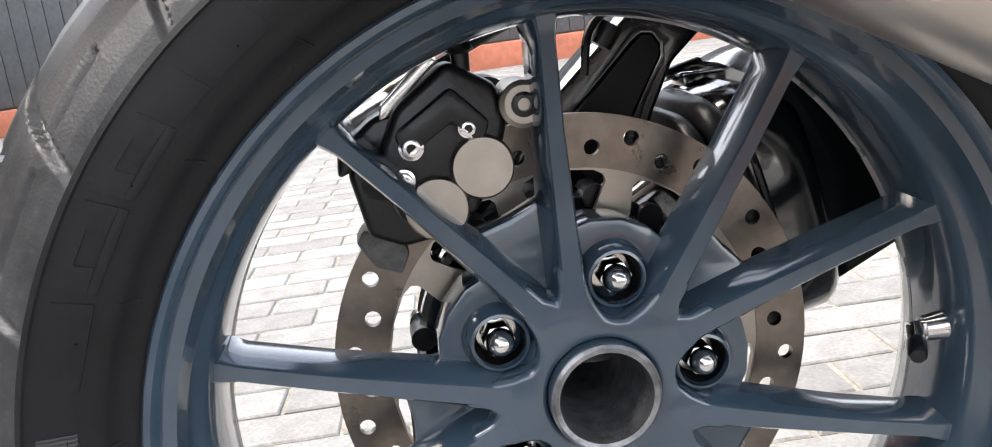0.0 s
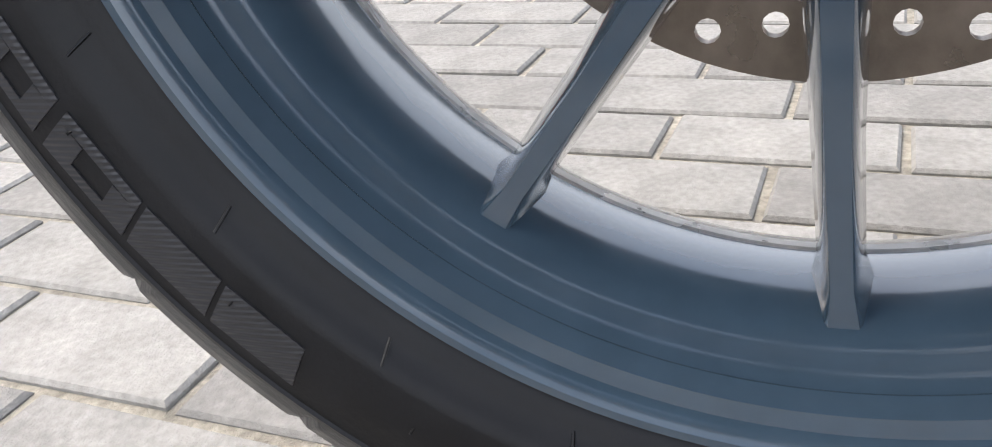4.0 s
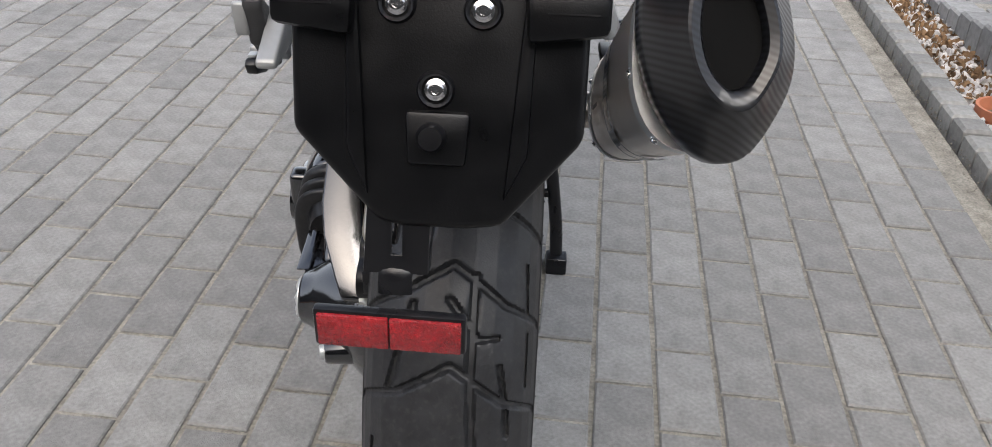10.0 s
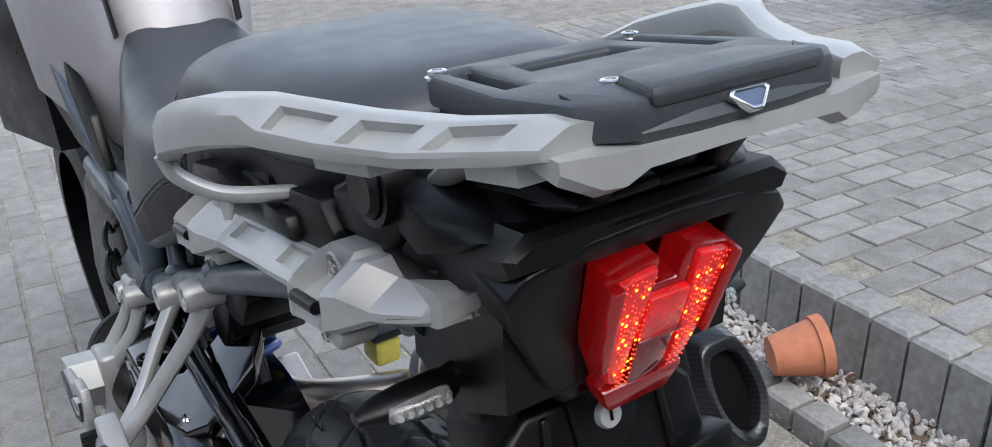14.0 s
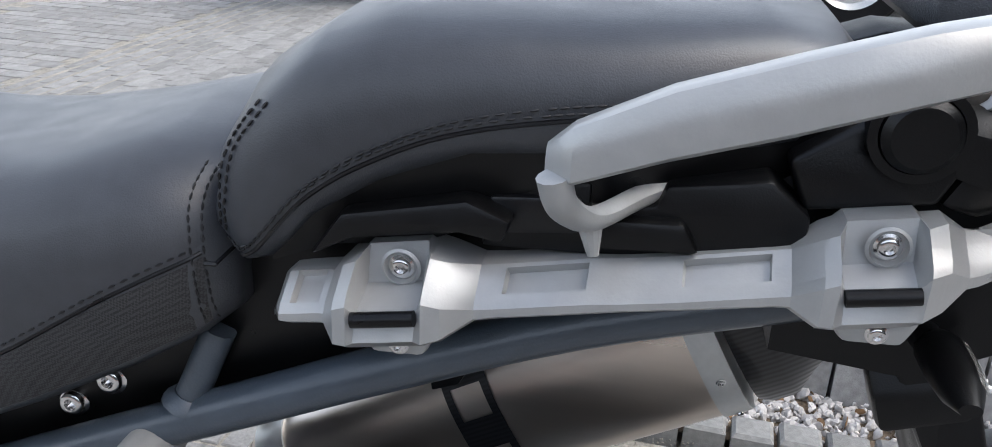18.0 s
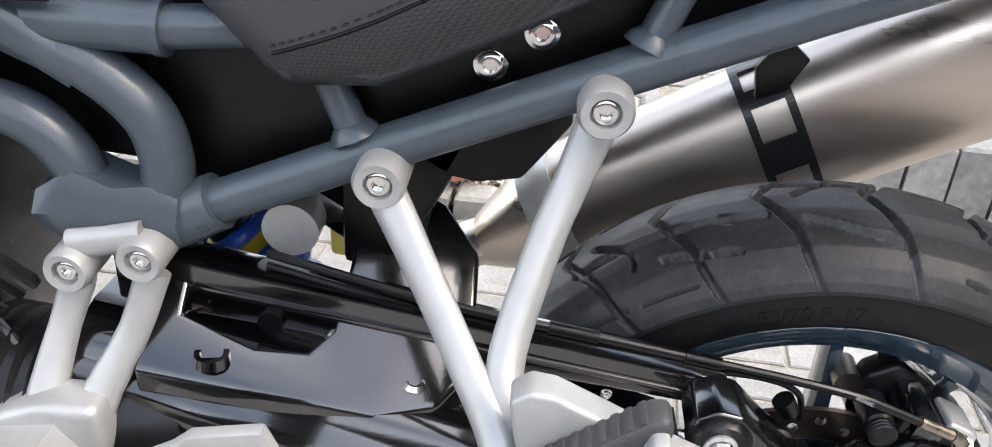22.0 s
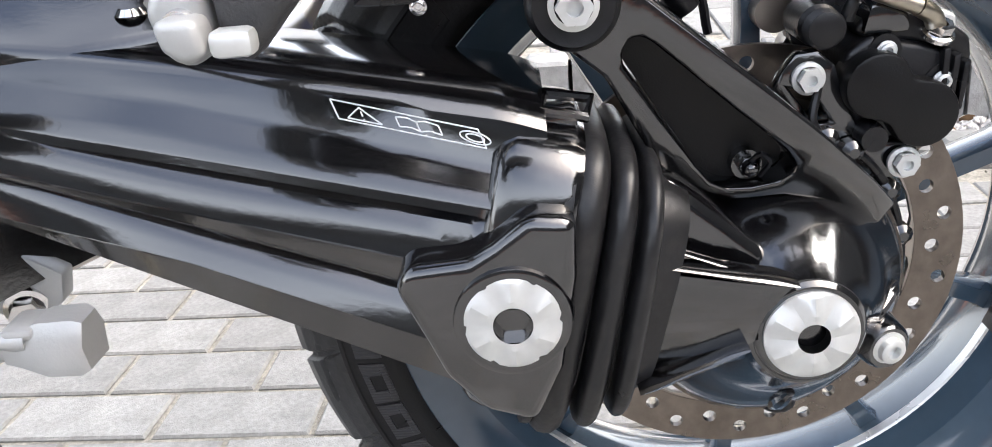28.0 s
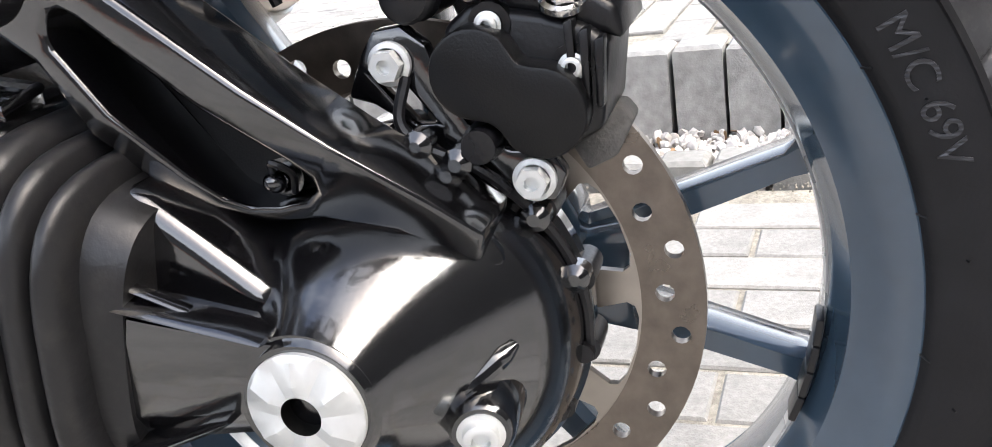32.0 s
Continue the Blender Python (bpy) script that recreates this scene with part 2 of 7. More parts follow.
PEBBLE = mat("white_pebbles", (0.5, 0.48, 0.46), 0.7, scale=120, var=0.15, bump=0.3, rand="island")
ASPHALT = mat("old_asphalt", (0.21, 0.2, 0.185), 0.9, scale=60, var=0.25, bump=1.0, bscale=240)
EARTH = mat("bare_ground", (0.25, 0.23, 0.19), 0.95, scale=20, var=0.2, bump=0.6)
ORANGE = mat("orange_plinth", (0.42, 0.14, 0.08), 0.8, scale=20, var=0.2)
# dark tone for the added walls, so that side faces mirror little light
WALLDARK = mat("added_wall_dark", (0.06, 0.058, 0.054), 0.9, scale=8, var=0.2, bump=0.5, bscale=120)
SLATE = mat("fence_slat_paint", (0.07, 0.075, 0.08), 0.6, scale=30, var=0.2)
CARPAINT = mat("white_car_paint", (0.7, 0.7, 0.68), 0.25, coat=0.6, scale=30, var=0.03)


def lens_mat(name, color, rough=0.12, trans=0.6):
    m = mat(name, color, rough, scale=60, var=0.12, coat=0.6, bump=0.1, bscale=500)
    m.node_tree.nodes["Principled BSDF"].inputs["Transmission Weight"].default_value = trans
    return m


REDLENS = lens_mat("red_lens", (0.2, 0.002, 0.004), 0.07, 0.45)
REDLENS.node_tree.nodes["Principled BSDF"].inputs["Emission Color"].default_value = (1, 0.012, 0.012, 1)
REDLENS.node_tree.nodes["Principled BSDF"].inputs["Emission Strength"].default_value = 0.05
CLEAR = lens_mat("clear_lens", (0.8, 0.8, 0.78), 0.08, 0.85)
REFLEX = mat("reflector_red", (0.3, 0.004, 0.008), 0.25, scale=400, var=0.35, coat=0.8, bump=0.8, bscale=700)
REDLIT = mat("lit_red_lens", (0.4, 0.003, 0.004), 0.1, scale=500, var=0.5, coat=0.9, bump=0.5, bscale=420)
REDLIT.node_tree.nodes["Principled BSDF"].inputs["Emission Color"].default_value = (1, 0.01, 0.008, 1)
REDLIT.node_tree.nodes["Principled BSDF"].inputs["Emission Strength"].default_value = 0.17
REDDARK = mat("dark_red_lens", (0.16, 0.002, 0.004), 0.08, scale=60, var=0.2, coat=0.9)
GLOWDIM = bpy.data.materials.new("dim_led")
GLOWDIM.use_nodes = True
GLOWDIM.node_tree.nodes["Principled BSDF"].inputs["Base Color"].default_value = (1, 0.05, 0.01, 1)
GLOWDIM.node_tree.nodes["Principled BSDF"].inputs["Emission Color"].default_value = (1, 0.06, 0.01, 1)
GLOWDIM.node_tree.nodes["Principled BSDF"].inputs["Emission Strength"].default_value = 1.6
GLOW = bpy.data.materials.new("lit_led")
GLOW.use_nodes = True
GLOW.node_tree.nodes["Principled BSDF"].inputs["Base Color"].default_value = (1, 0.1, 0.01, 1)
GLOW.node_tree.nodes["Principled BSDF"].inputs["Emission Color"].default_value = (1, 0.16, 0.01, 1)
GLOW.node_tree.nodes["Principled BSDF"].inputs["Emission Strength"].default_value = 6.0

# ---- building blocks ----


def part(name, bm, material, parent, label="", angle=35):
    bmesh.ops.recalc_face_normals(bm, faces=bm.faces[:])
    me = bpy.data.meshes.new(name)
    bm.to_mesh(me)
    bm.free()
    me.materials.append(material)
    me.shade_smooth()
    me.set_sharp_from_angle(angle=radians(angle))
    ob = new(name, me)
    ob.parent = parent
    if label:
        tagged(ob, label)
    return ob


def thing(name, label, category, group="", kind="", at=(0, 0, 0)):
    ob = new(name)
    ob.location = at
    return tagged(ob, label, category, group, kind)


def bevel(bm, w, seg=2, edges=None, sharp=20):
    if edges is None:
        edges = [e for e in bm.edges if len(e.link_faces) == 2 and e.calc_face_angle(0) > radians(sharp)]
    bmesh.ops.bevel(bm, geom=edges, offset=w, segments=seg, affect="EDGES", profile=0.5, clamp_overlap=True)
    return bm


AX = {"x": lambda u, v, w: (w, u, v), "y": lambda u, v, w: (u, w, v), "z": lambda u, v, w: (u, v, w)}


def plate(outline, a, b, axis="x", holes=(), bev=0.0, seg=2, bm=None):
    """A flat piece with holes: outline (and holes) in the plane across the axis, from a to b along it."""
    made = bmesh.new()
    edges = []
    for loop in (outline, *holes):
        vs = [made.verts.new(AX[axis](u, v, a)) for u, v in loop]
        edges += [made.edges.new((vs[i], vs[(i + 1) % len(vs)])) for i in range(len(vs))]
    if holes:
        bmesh.ops.triangle_fill(made, edges=edges, use_beauty=True)
    else:
        made.faces.new(vs)
    res = bmesh.ops.extrude_face_region(made, geom=made.faces[:])
    d = Vector(AX[axis](0, 0, b - a))
    bmesh.ops.translate(made, verts=[g for g in res["geom"] if isinstance(g, bmesh.types.BMVert)], vec=d)
    bmesh.ops.recalc_face_normals(made, faces=made.faces[:])
    if bev:
        bevel(made, bev, seg)
    return merge(bm, made)


def merge(bm, made):
    if bm is None:
        return made
    tmp = bpy.data.meshes.new("tmp")
    made.to_mesh(tmp)
    made.free()
    bm.from_mesh(tmp)
    bpy.data.meshes.remove(tmp)
    return bm


def box(x0, x1, y0, y1, z0, z1, bev=0.0, seg=2, bm=None):
    return plate([(x0, y0), (x1, y0), (x1, y1), (x0, y1)], z0, z1, "z", bev=bev, seg=seg, bm=bm)


def circle(u, v, r, n=24, a0=0.0, rv=None):
    return [(u + r * math.cos(a0 + math.tau * i / n), v + (rv or r) * math.sin(a0 + math.tau * i / n)) for i in range(n)]


def smooth(pts, n=6):
    """A rounded path through the points."""
    p = [Vector(q) for q in pts]
    p = [2 * p[0] - p[1], *p, 2 * p[-1] - p[-2]]
    out = []
    for i in range(1, len(p) - 2):
        for k in range(n):
            t = k / n
            out.append(0.5 * (2 * p[i] + (p[i + 1] - p[i - 1]) * t + (2 * p[i - 1] - 5 * p[i] + 4 * p[i + 1] - p[i + 2]) * t * t + (3 * p[i] - p[i - 1] - 3 * p[i + 1] + p[i + 2]) * t**3))
    return [*out, p[-2]]


def tube(pts, r, seg=14, bm=None, flat=1.0, up=None):
    """A round bar along the points. r: one radius or one for each point; flat: its height against its width."""
    bm = bm or bmesh.new()
    pts = [Vector(p) for p in pts]
    rs = r if isinstance(r, (list, tuple)) else [r] * len(pts)
    side, rings = None, []
    for i, p in enumerate(pts):
        d = (pts[min(i + 1, len(pts) - 1)] - pts[max(i - 1, 0)]).normalized()
        if side is None:
            side = d.cross(Vector(up or ((0, 0, 1) if abs(d.z) < 0.9 else (1, 0, 0)))).normalized()
        side = (side - d * side.dot(d)).normalized()
        other = d.cross(side)
        rings.append([bm.verts.new(p + rs[i] * (math.cos(a) * side + flat * math.sin(a) * other)) for a in (math.tau * k / seg for k in range(seg))])
    skin(bm, rings)
    return bm


def skin(bm, rings, closed=True, caps=True):
    n = len(rings[0])
    for a, b in zip(rings, rings[1:]):
        for k in range(n if closed else n - 1):
            bm.faces.new((a[k], a[(k + 1) % n], b[(k + 1) % n], b[k]))
    if caps and closed:
        bm.faces.new(rings[0][::-1])
        bm.faces.new(rings[-1])


def loft(sections, bm=None, caps=True):
    """A skin over closed sections, each a list of points, all of one length."""
    bm = bm or bmesh.new()
    skin(bm, [[bm.verts.new(p) for p in s] for s in sections], caps=caps)
    return bm


def lathe(profile, centre, seg=48, axis="x", bm=None, close=False):
    """A turned piece: profile of (distance along the axis, radius)."""
    bm = bm or bmesh.new()
    c = Vector(centre)
    rings = []
    for w, r in profile:
        if r < 1e-6:
            rings.append([bm.verts.new(c + Vector(AX[axis](0, 0, w)))] * seg)
        else:
            rings.append([bm.verts.new(c + Vector(AX[axis](r * math.cos(a), r * math.sin(a), w))) for a in (math.tau * k / seg for k in range(seg))])
    if close:
        rings.append(rings[0])
    for a, b in zip(rings, rings[1:]):
        for k in range(seg):
            j = (k + 1) % seg
            vs = [v for i, v in enumerate((a[k], a[j], b[j], b[k])) if v not in (a[k], a[j], b[j], b[k])[:i]]
            if len(vs) > 2:
                bm.faces.new(vs)
    return bm


def turn(bm, m):
    bmesh.ops.transform(bm, matrix=m, verts=bm.verts[:])
    return bm


def aim(place, way):
    """The pose that takes the +x axis to the way."""
    return Matrix.Translation(place) @ Vector(way).to_track_quat("X", "Z").to_matrix().to_4x4()


def bolt(place, way, r, parent, material=None, kind="socket", name="bolt", label=""):
    """A screw head on a place, looking along the way."""
    if kind == "hex":
        bm = lathe([(-0.3 * r, 0), (-0.3 * r, 1.45 * r), (0.1 * r, 1.45 * r), (0.2 * r, 1.1 * r)], (0, 0, 0), 28)
        plate(circle(0, 0, 1.08 * r, 6), 0.1 * r, 1.0 * r, "x", holes=[circle(0, 0, 0.5 * r, 12)], bm=bm)
        lathe([(0.5 * r, 0), (0.5 * r, 0.55 * r)], (0, 0, 0), 12, bm=bm)
    elif kind == "acorn":
        bm = plate(circle(0, 0, r, 6), -1.6 * r, 0.35 * r, "x", bev=0.06 * r)
        lathe([(0.3 * r, 0.86 * r), (0.6 * r, 0.84 * r), (1.05 * r, 0.66 * r), (1.35 * r, 0.36 * r), (1.44 * r, 0)], (0, 0, 0), 24, bm=bm)
        lathe([(-1.6 * r, 1.25 * r), (-1.3 * r, 1.25 * r), (-1.3 * r, 0.9 * r)], (0, 0, 0), 24, bm=bm)
    else:
        bm = lathe([(-0.4 * r, 0), (-0.4 * r, 1.25 * r), (-0.1 * r, 1.3 * r), (0, 1.0 * r), (0.45 * r, 0.95 * r), (0.55 * r, 0.8 * r), (0.55 * r, 0.52 * r), (0.1 * r, 0.46 * r), (0.1 * r, 0)], (0, 0, 0), 24)
    turn(bm, aim(place, way))
    return part(name, bm, material or CHROME, parent, label)


def surface(ob):
    """A search tree of a mesh, to lay thin things on it."""
    me = ob.data
    return BVHTree.FromPolygons([v.co for v in me.vertices], [list(p.vertices) for p in me.polygons])


def onto(tree, y, z, lift=0.0, start=-0.6, way=1):
    """The place where a line across the motorcycle at (y, z) meets the surface from the left."""
    hit_, normal, _, _ = tree.ray_cast(Vector((start, y, z)), Vector((way, 0, 0)))
    return hit_ - Vector((way * lift, 0, 0)) if hit_ else Vector((-0.15, y, z))


def mirrored(bm):
    for v in bm.verts:
        v.co.x = -v.co.x
    bmesh.ops.reverse_faces(bm, faces=bm.faces[:])
    return bm

# ---- ground, paving, kerbs ----
LEAN = radians(-4.2)  # the paving runs a little askew to the motorcycle
along = Vector((-math.sin(LEAN), math.cos(LEAN), 0))
across = Vector((math.cos(LEAN), math.sin(LEAN), 0))
CORNER = Vector((1.06, 0.0, 0.0))  # on the near edge of the low kerb


def spot(s, w, z=0.0):
    """A place s metres along the kerb and w metres to its right."""
    return CORNER + s * along + w * across + Vector((0, 0, z))


def sheet(name, corners, material, label, category):
    bm = bmesh.new()
    bm.faces.new([bm.verts.new(c) for c in corners])
    ob = part(name, bm, material, None)
    return tagged(ob, label, category, kind="structure")


sheet("ground", [(-900, -900, -0.034), (900, -900, -0.034), (900, 900, -0.034), (-900, 900, -0.034)], EARTH, "bare pale earth reaching out to the horizon", "ground")
sheet("road", [spot(4.1, -40, -0.004), spot(4.1, 40, -0.004), spot(16, 40, -0.004), spot(16, -40, -0.004)], ASPHALT, "worn grey asphalt road beyond the paving", "road")


def brick_mesh(bm, place, length, width, height, ch=0.003, tilt=(0, 0), turn_by=0.0):
    """One paving brick with chamfered top edges; place is the middle of its top."""
    l2, w2 = length / 2, width / 2
    rings = []
    for dl, dw, dz in ((0, 0, -height), (0, 0, -ch), (ch, ch, 0)):
        rings.append([(sl * (l2 - dl), sw * (w2 - dw), dz) for sl, sw in ((-1, -1), (1, -1), (1, 1), (-1, 1))])
    c, s = math.cos(turn_by), math.sin(turn_by)
    vs = []
    for ring in rings:
        vs.append([])
        for l, w, z in ring:
            z += l * tilt[0] + w * tilt[1]
            vs[-1].append(bm.verts.new(place + along * (l * c - w * s) + across * (l * s + w * c) + Vector((0, 0, z))))
    for a, b in zip(vs, vs[1:]):
        for k in range(4):
            bm.faces.new((a[k], b[k], b[(k + 1) % 4], a[(k + 1) % 4]))
    bm.faces.new(vs[-1][::-1])


BL, BW = 0.204, 0.103
JOINT = Vector((0.318, 0.624, 0.0))  # a crossing of the joints
rng = random.Random(5)
pave = sheet("pavement", [spot(-5, -9, -0.0045), spot(-5, 0, -0.0045), spot(2.8, 0, -0.0045), spot(2.8, 7, -0.0045), spot(4.1, 7, -0.0045), spot(4.1, -9, -0.0045)], SAND, "pale grey concrete brick paving with sandy joints", "pavement")
near = []
field = bmesh.new()
for col in range(-86, 74):
    for row in range(-27, 21):
        p = JOINT + across * (col + 0.5) * BW + along * (row + 0.5 + (0.5 if col % 2 else 0.0)) * BL
        w, s = (p - CORNER).dot(across), (p - CORNER).dot(along)
        if (w > -0.03 and s < 2.9) or s > 4.0:
            continue
        p.z = rng.uniform(-0.0012, 0.0012)
        d = (Vector((p.x, p.y, 0)) - Vector((-0.15, 0.35, 0))).length
        near.append((d, p, (rng.uniform(-0.006, 0.006), rng.uniform(-0.01, 0.01)), rng.uniform(-0.012, 0.012)))
near.sort(key=lambda q: q[0])
for d, p, tilt, tw in near[300:]:
    brick_mesh(field, p, BL - 0.008, BW - 0.008, 0.03, tilt=tilt, turn_by=tw)
tagged(part("brick_field", field, BRICKS, pave), "outer field of the same concrete bricks", kind="stuff")

# upper terrace behind the palisade
TERRACE = 0.185
def level(s):
    """The terrace runs out level with the paving at its far end."""
    return TERRACE if s < 1.4 else TERRACE + (0.012 - TERRACE) * min(1.0, (s - 1.4) / 1.4)


bed = bmesh.new()
for s0, s1 in ((-6, 1.4), (1.4, 2.86)):
    bed.faces.new([bed.verts.new(spot(s_, w_, level(s_) - 0.0075)) for s_, w_ in ((s0, 0.33), (s0, 9), (s1, 9), (s1, 0.33))])
tagged(part("terrace_bed", bed, SAND, None), "sandy bed of the raised brick terrace", "pavement", kind="structure")
terrace = bmesh.new()
for col in range(60):
    for row in range(-50, 34):
        s, w = row * 0.1 + 0.05, 0.376 + (col + 0.5) * 0.2 + (0.1 if row % 2 else 0)
        if s < 2.8 and w < 8.9:
            q = spot(s, w, level(s) + rng.uniform(-0.001, 0.001))
            brick_mesh(terrace, q, 0.092, 0.192, 0.03, turn_by=rng.uniform(-0.01, 0.01))
tb = tagged(part("terrace_bricks", terrace, BRICKS, None), "raised terrace of grey concrete bricks", "pavement", kind="stuff")

# low kerb of small blocks, tall palisade kerb, pebbles between
low = thing("low_kerb", "low edging of small weathered concrete blocks", "kerb", kind="structure", at=spot(0, 0))
tall = thing("palisade_kerb", "upright grey concrete palisade blocks holding the terrace", "kerb", kind="structure", at=spot(0, 0.33))


def block(name, parent, s, w, length, width, top, base, material, shared={}, sink=0.0):
    key = (name, length, width, top)
    if key not in shared:
        bm = bmesh.new()
        brick_mesh(bm, Vector((0, 0, 0)), length, width, top - base, ch=0.008)
        shared[key] = part(name, bm, material, parent)
        ob = shared[key]
    else:
        ob = new(name, shared[key].data)
        ob.parent = parent
    ob.matrix_basis = Matrix.Translation(spot(s, w, top + sink + rng.uniform(-0.003, 0.003)) - parent.location) @ pose(0, 0, 0, rng.uniform(-0.8, 0.8), rng.uniform(-0.8, 0.8), rng.uniform(-0.8, 0.8))
    return ob


for i in range(-34, 29):
    block("kerb_block", low, i * 0.098, 0.06, 0.086, 0.078, 0.042, -0.03, KERB)
for i in range(-31, 28):
    block("palisade_block", tall, i * 0.102, 0.315, 0.094, 0.11, 0.19, -0.04, KERBFACE, sink=level(i * 0.102) - TERRACE)

def scatter(name, count, shape, material, label, category):
    """Many small loose pieces in one mesh; shape gives the place, the size and the squash of each."""
    seed_ = bmesh.new()
    bmesh.ops.create_icosphere(seed_, subdivisions=1, radius=1.0)
    base_v = [v.co.copy() for v in seed_.verts]
    base_f = [[v.index for v in f.verts] for f in seed_.faces]
    seed_.free()
    vs, fs_ = [], []
    for i in range(count):
        got = shape()
        if got is None:
            continue
        place, size = got
        m = Matrix.Translation(place) @ Euler((rng.uniform(0, 6), rng.uniform(0, 6), rng.uniform(0, 6))).to_matrix().to_4x4() @ Matrix.Diagonal((*size, 1))
        o = len(vs)
        vs += [m @ (v * rng.uniform(0.78, 1.12)) for v in base_v]
        fs_ += [[o + k for k in f] for f in base_f]
    me = bpy.data.meshes.new(name)
    me.from_pydata(vs, [], fs_)
    me.materials.append(material)
    me.shade_smooth()
    me.set_sharp_from_angle(angle=radians(38))
    return tagged(new(name, me), label, category, kind="stuff")


def pebble():
    s, w = rng.uniform(-3.3, 2.85), rng.uniform(0.1, 0.262)
    if (s - 1.5) ** 2 + (w - 0.18) ** 2 < 0.0062 or (s > 1.75 and rng.random() < 0.55):
        return None
    r = rng.uniform(0.0055, 0.0135)
    return spot(s, w, 0.002 + rng.uniform(0, 0.02)), (r * rng.uniform(1.1, 1.5), r, r * rng.uniform(0.6, 0.9))


def litter():
    s, w = 2.85 - 1.25 * rng.random() ** 1.3, rng.uniform(0.1, 0.262)
    if rng.random() < 0.35:
        s = rng.uniform(-3.3, 2.8)
    r = rng.uniform(0.006, 0.014)
    return spot(s, w, 0.012 + rng.uniform(0, 0.014)), (r * 1.4, r * 0.8, r * 0.16)


def grit():
    s, w = rng.uniform(-3.3, 2.8), 0.02 - abs(rng.gauss(0, 0.03))
    r = rng.uniform(0.001, 0.0028)
    return spot(s, w, 0.001), (r * 1.2, r, r * 0.8)


scatter("pebble_strip", 5200, pebble, PEBBLE, "strip of white decorative pebbles between the kerbs", "pebbles")
scatter("leaf_litter", 900, litter, LITTER, "dry brown leaf litter among the pebbles", "leaf litter")
scatter("kerb_grit", 1600, grit, SAND, "loose sand and grit along the low kerb", "grit")
sheet("pebble_bed", [spot(-3.4, 0.05, 0.004), spot(-3.4, 0.3, 0.004), spot(2.95, 0.3, 0.004), spot(2.95, 0.05, 0.004)], SOIL, "dark soil bed under the pebbles", "soil")


def flower_pot(place, lean, label):
    pot = thing("flower_pot", label, "plant pot", "terracotta pots", at=place)
    m = pose(0, 0, 0, *lean)
    bm = lathe([(0, 0.0), (0, 0.045), (0.1, 0.066), (0.1, 0.072), (0.125, 0.074), (0.125, 0.066), (0.1, 0.062), (0.06, 0.056), (0.055, 0.0)], (0, 0, 0), 40, "z")
    body = part("pot_body", turn(bm, m), TERRACOTTA, pot)
    bm = lathe([(0.09, 0.0605), (0.096, 0.03), (0.099, 0.0)], (0, 0, 0), 24, "z")
    part("soil", turn(bm, m), SOIL, pot, "dry soil with withered stalks")
    return pot


flower_pot(spot(1.5, 0.18, -0.078), (0, 0, 0), "upright terracotta pot with dry soil among pebbles")
flower_pot(spot(0.455, 0.06, 0.1), (80, 0, 60), "terracotta pot lying on its side on the kerb")

# distance on the far side: orange plinth with a slatted fence
fence = thing("fence", "dark grey slatted fence on an orange plinth far behind", "fence", at=(-7.4, 0, 0))
part("plinth", box(-0.12, 0.12, -12, 14, -0.03, 0.2, 0.01), ORANGE, fence, "weathered orange concrete plinth")
slat = None
for i in range(120):
    if slat is None:
        slat = part("slat", box(-0.012, 0.012, -0.0625, 0.0625, 0.22, 1.7, 0.004), SLATE, fence)
        ob = slat
    else:
        ob = new("slat", slat.data)
        ob.parent = fence
    ob.location = (0, -7 + i * 0.13, 0)


# plain unseen walls, added to cut low sky light and darken reflections
wall = part("wall_south", bevel(box(-10, 16, -8.2, -8.0, -0.03, 6.4), 0.01), WALLDARK, None)
tagged(wall, "added dark wall that blocks the low southern sky", "wall", kind="structure")
wall = part("wall_west", bevel(box(-10.2, -10.0, -8.2, 20, -0.03, 3.4), 0.01), WALLDARK, None)
tagged(wall, "added dark wall that blocks the low western sky", "wall", kind="structure")


def parked_car(place, yaw, label):
    car = thing("car", label, "car", "parked cars", at=place)
    m = pose(0, 0, 0, 0, 0, yaw)
    prof = [(-2.1, 0.3), (-2.15, 0.6), (-1.9, 0.85), (-1.1, 0.95), (-0.5, 1.4), (0.9, 1.42), (1.7, 1.0), (2.1, 0.9), (2.15, 0.35), (1.75, 0.25), (-1.7, 0.25)]
    part("body", turn(plate(prof, -0.85, 0.85, "x", bev=0.06, seg=3), m), CARPAINT, car)
    for sy in (-1.32, 1.35):
        for sx in (-0.8, 0.8):
            c = m @ Vector((sx, sy, 0.31))
            w = part("wheel", turn(lathe([(-0.1, 0.2), (-0.1, 0.29), (-0.07, 0.315), (0.07, 0.315), (0.1, 0.29), (0.1, 0.2), (-0.1, 0.2)], (0, 0, 0), 40), Matrix.Translation(c) @ m), SIDEWALL, car)
            bm = lathe([(-0.085, 0.0), (-0.085, 0.05), (-0.06, 0.06), (-0.06, 0.17), (-0.09, 0.2), (-0.07, 0.215), (0.07, 0.215), (0.09, 0.2), (0.06, 0.17), (0.06, 0.06), (0.085, 0.05), (0.085, 0)], (0, 0, 0), 40)
            part("wheel_rim", turn(bm, Matrix.Translation(c) @ m), ALU, w, "silver alloy rim")
    return car


parked_car((5.7, 0.15, 0.185), 0, "white car parked on the terrace")

# ---- the motorcycle: rear wheel ----
bike = thing("motorcycle", "large black and silver touring motorcycle on its centre stand", "motorcycle")
AXLE = Vector((0, 0, 0.36))
PHI, HALF = radians(2.2), radians(17.3)


def polar(r, a, x=0.0):
    """On the wheel: radius r, angle a from the front upwards, x metres to the right."""
    return AXLE + Vector((x, r * math.cos(a), r * math.sin(a)))


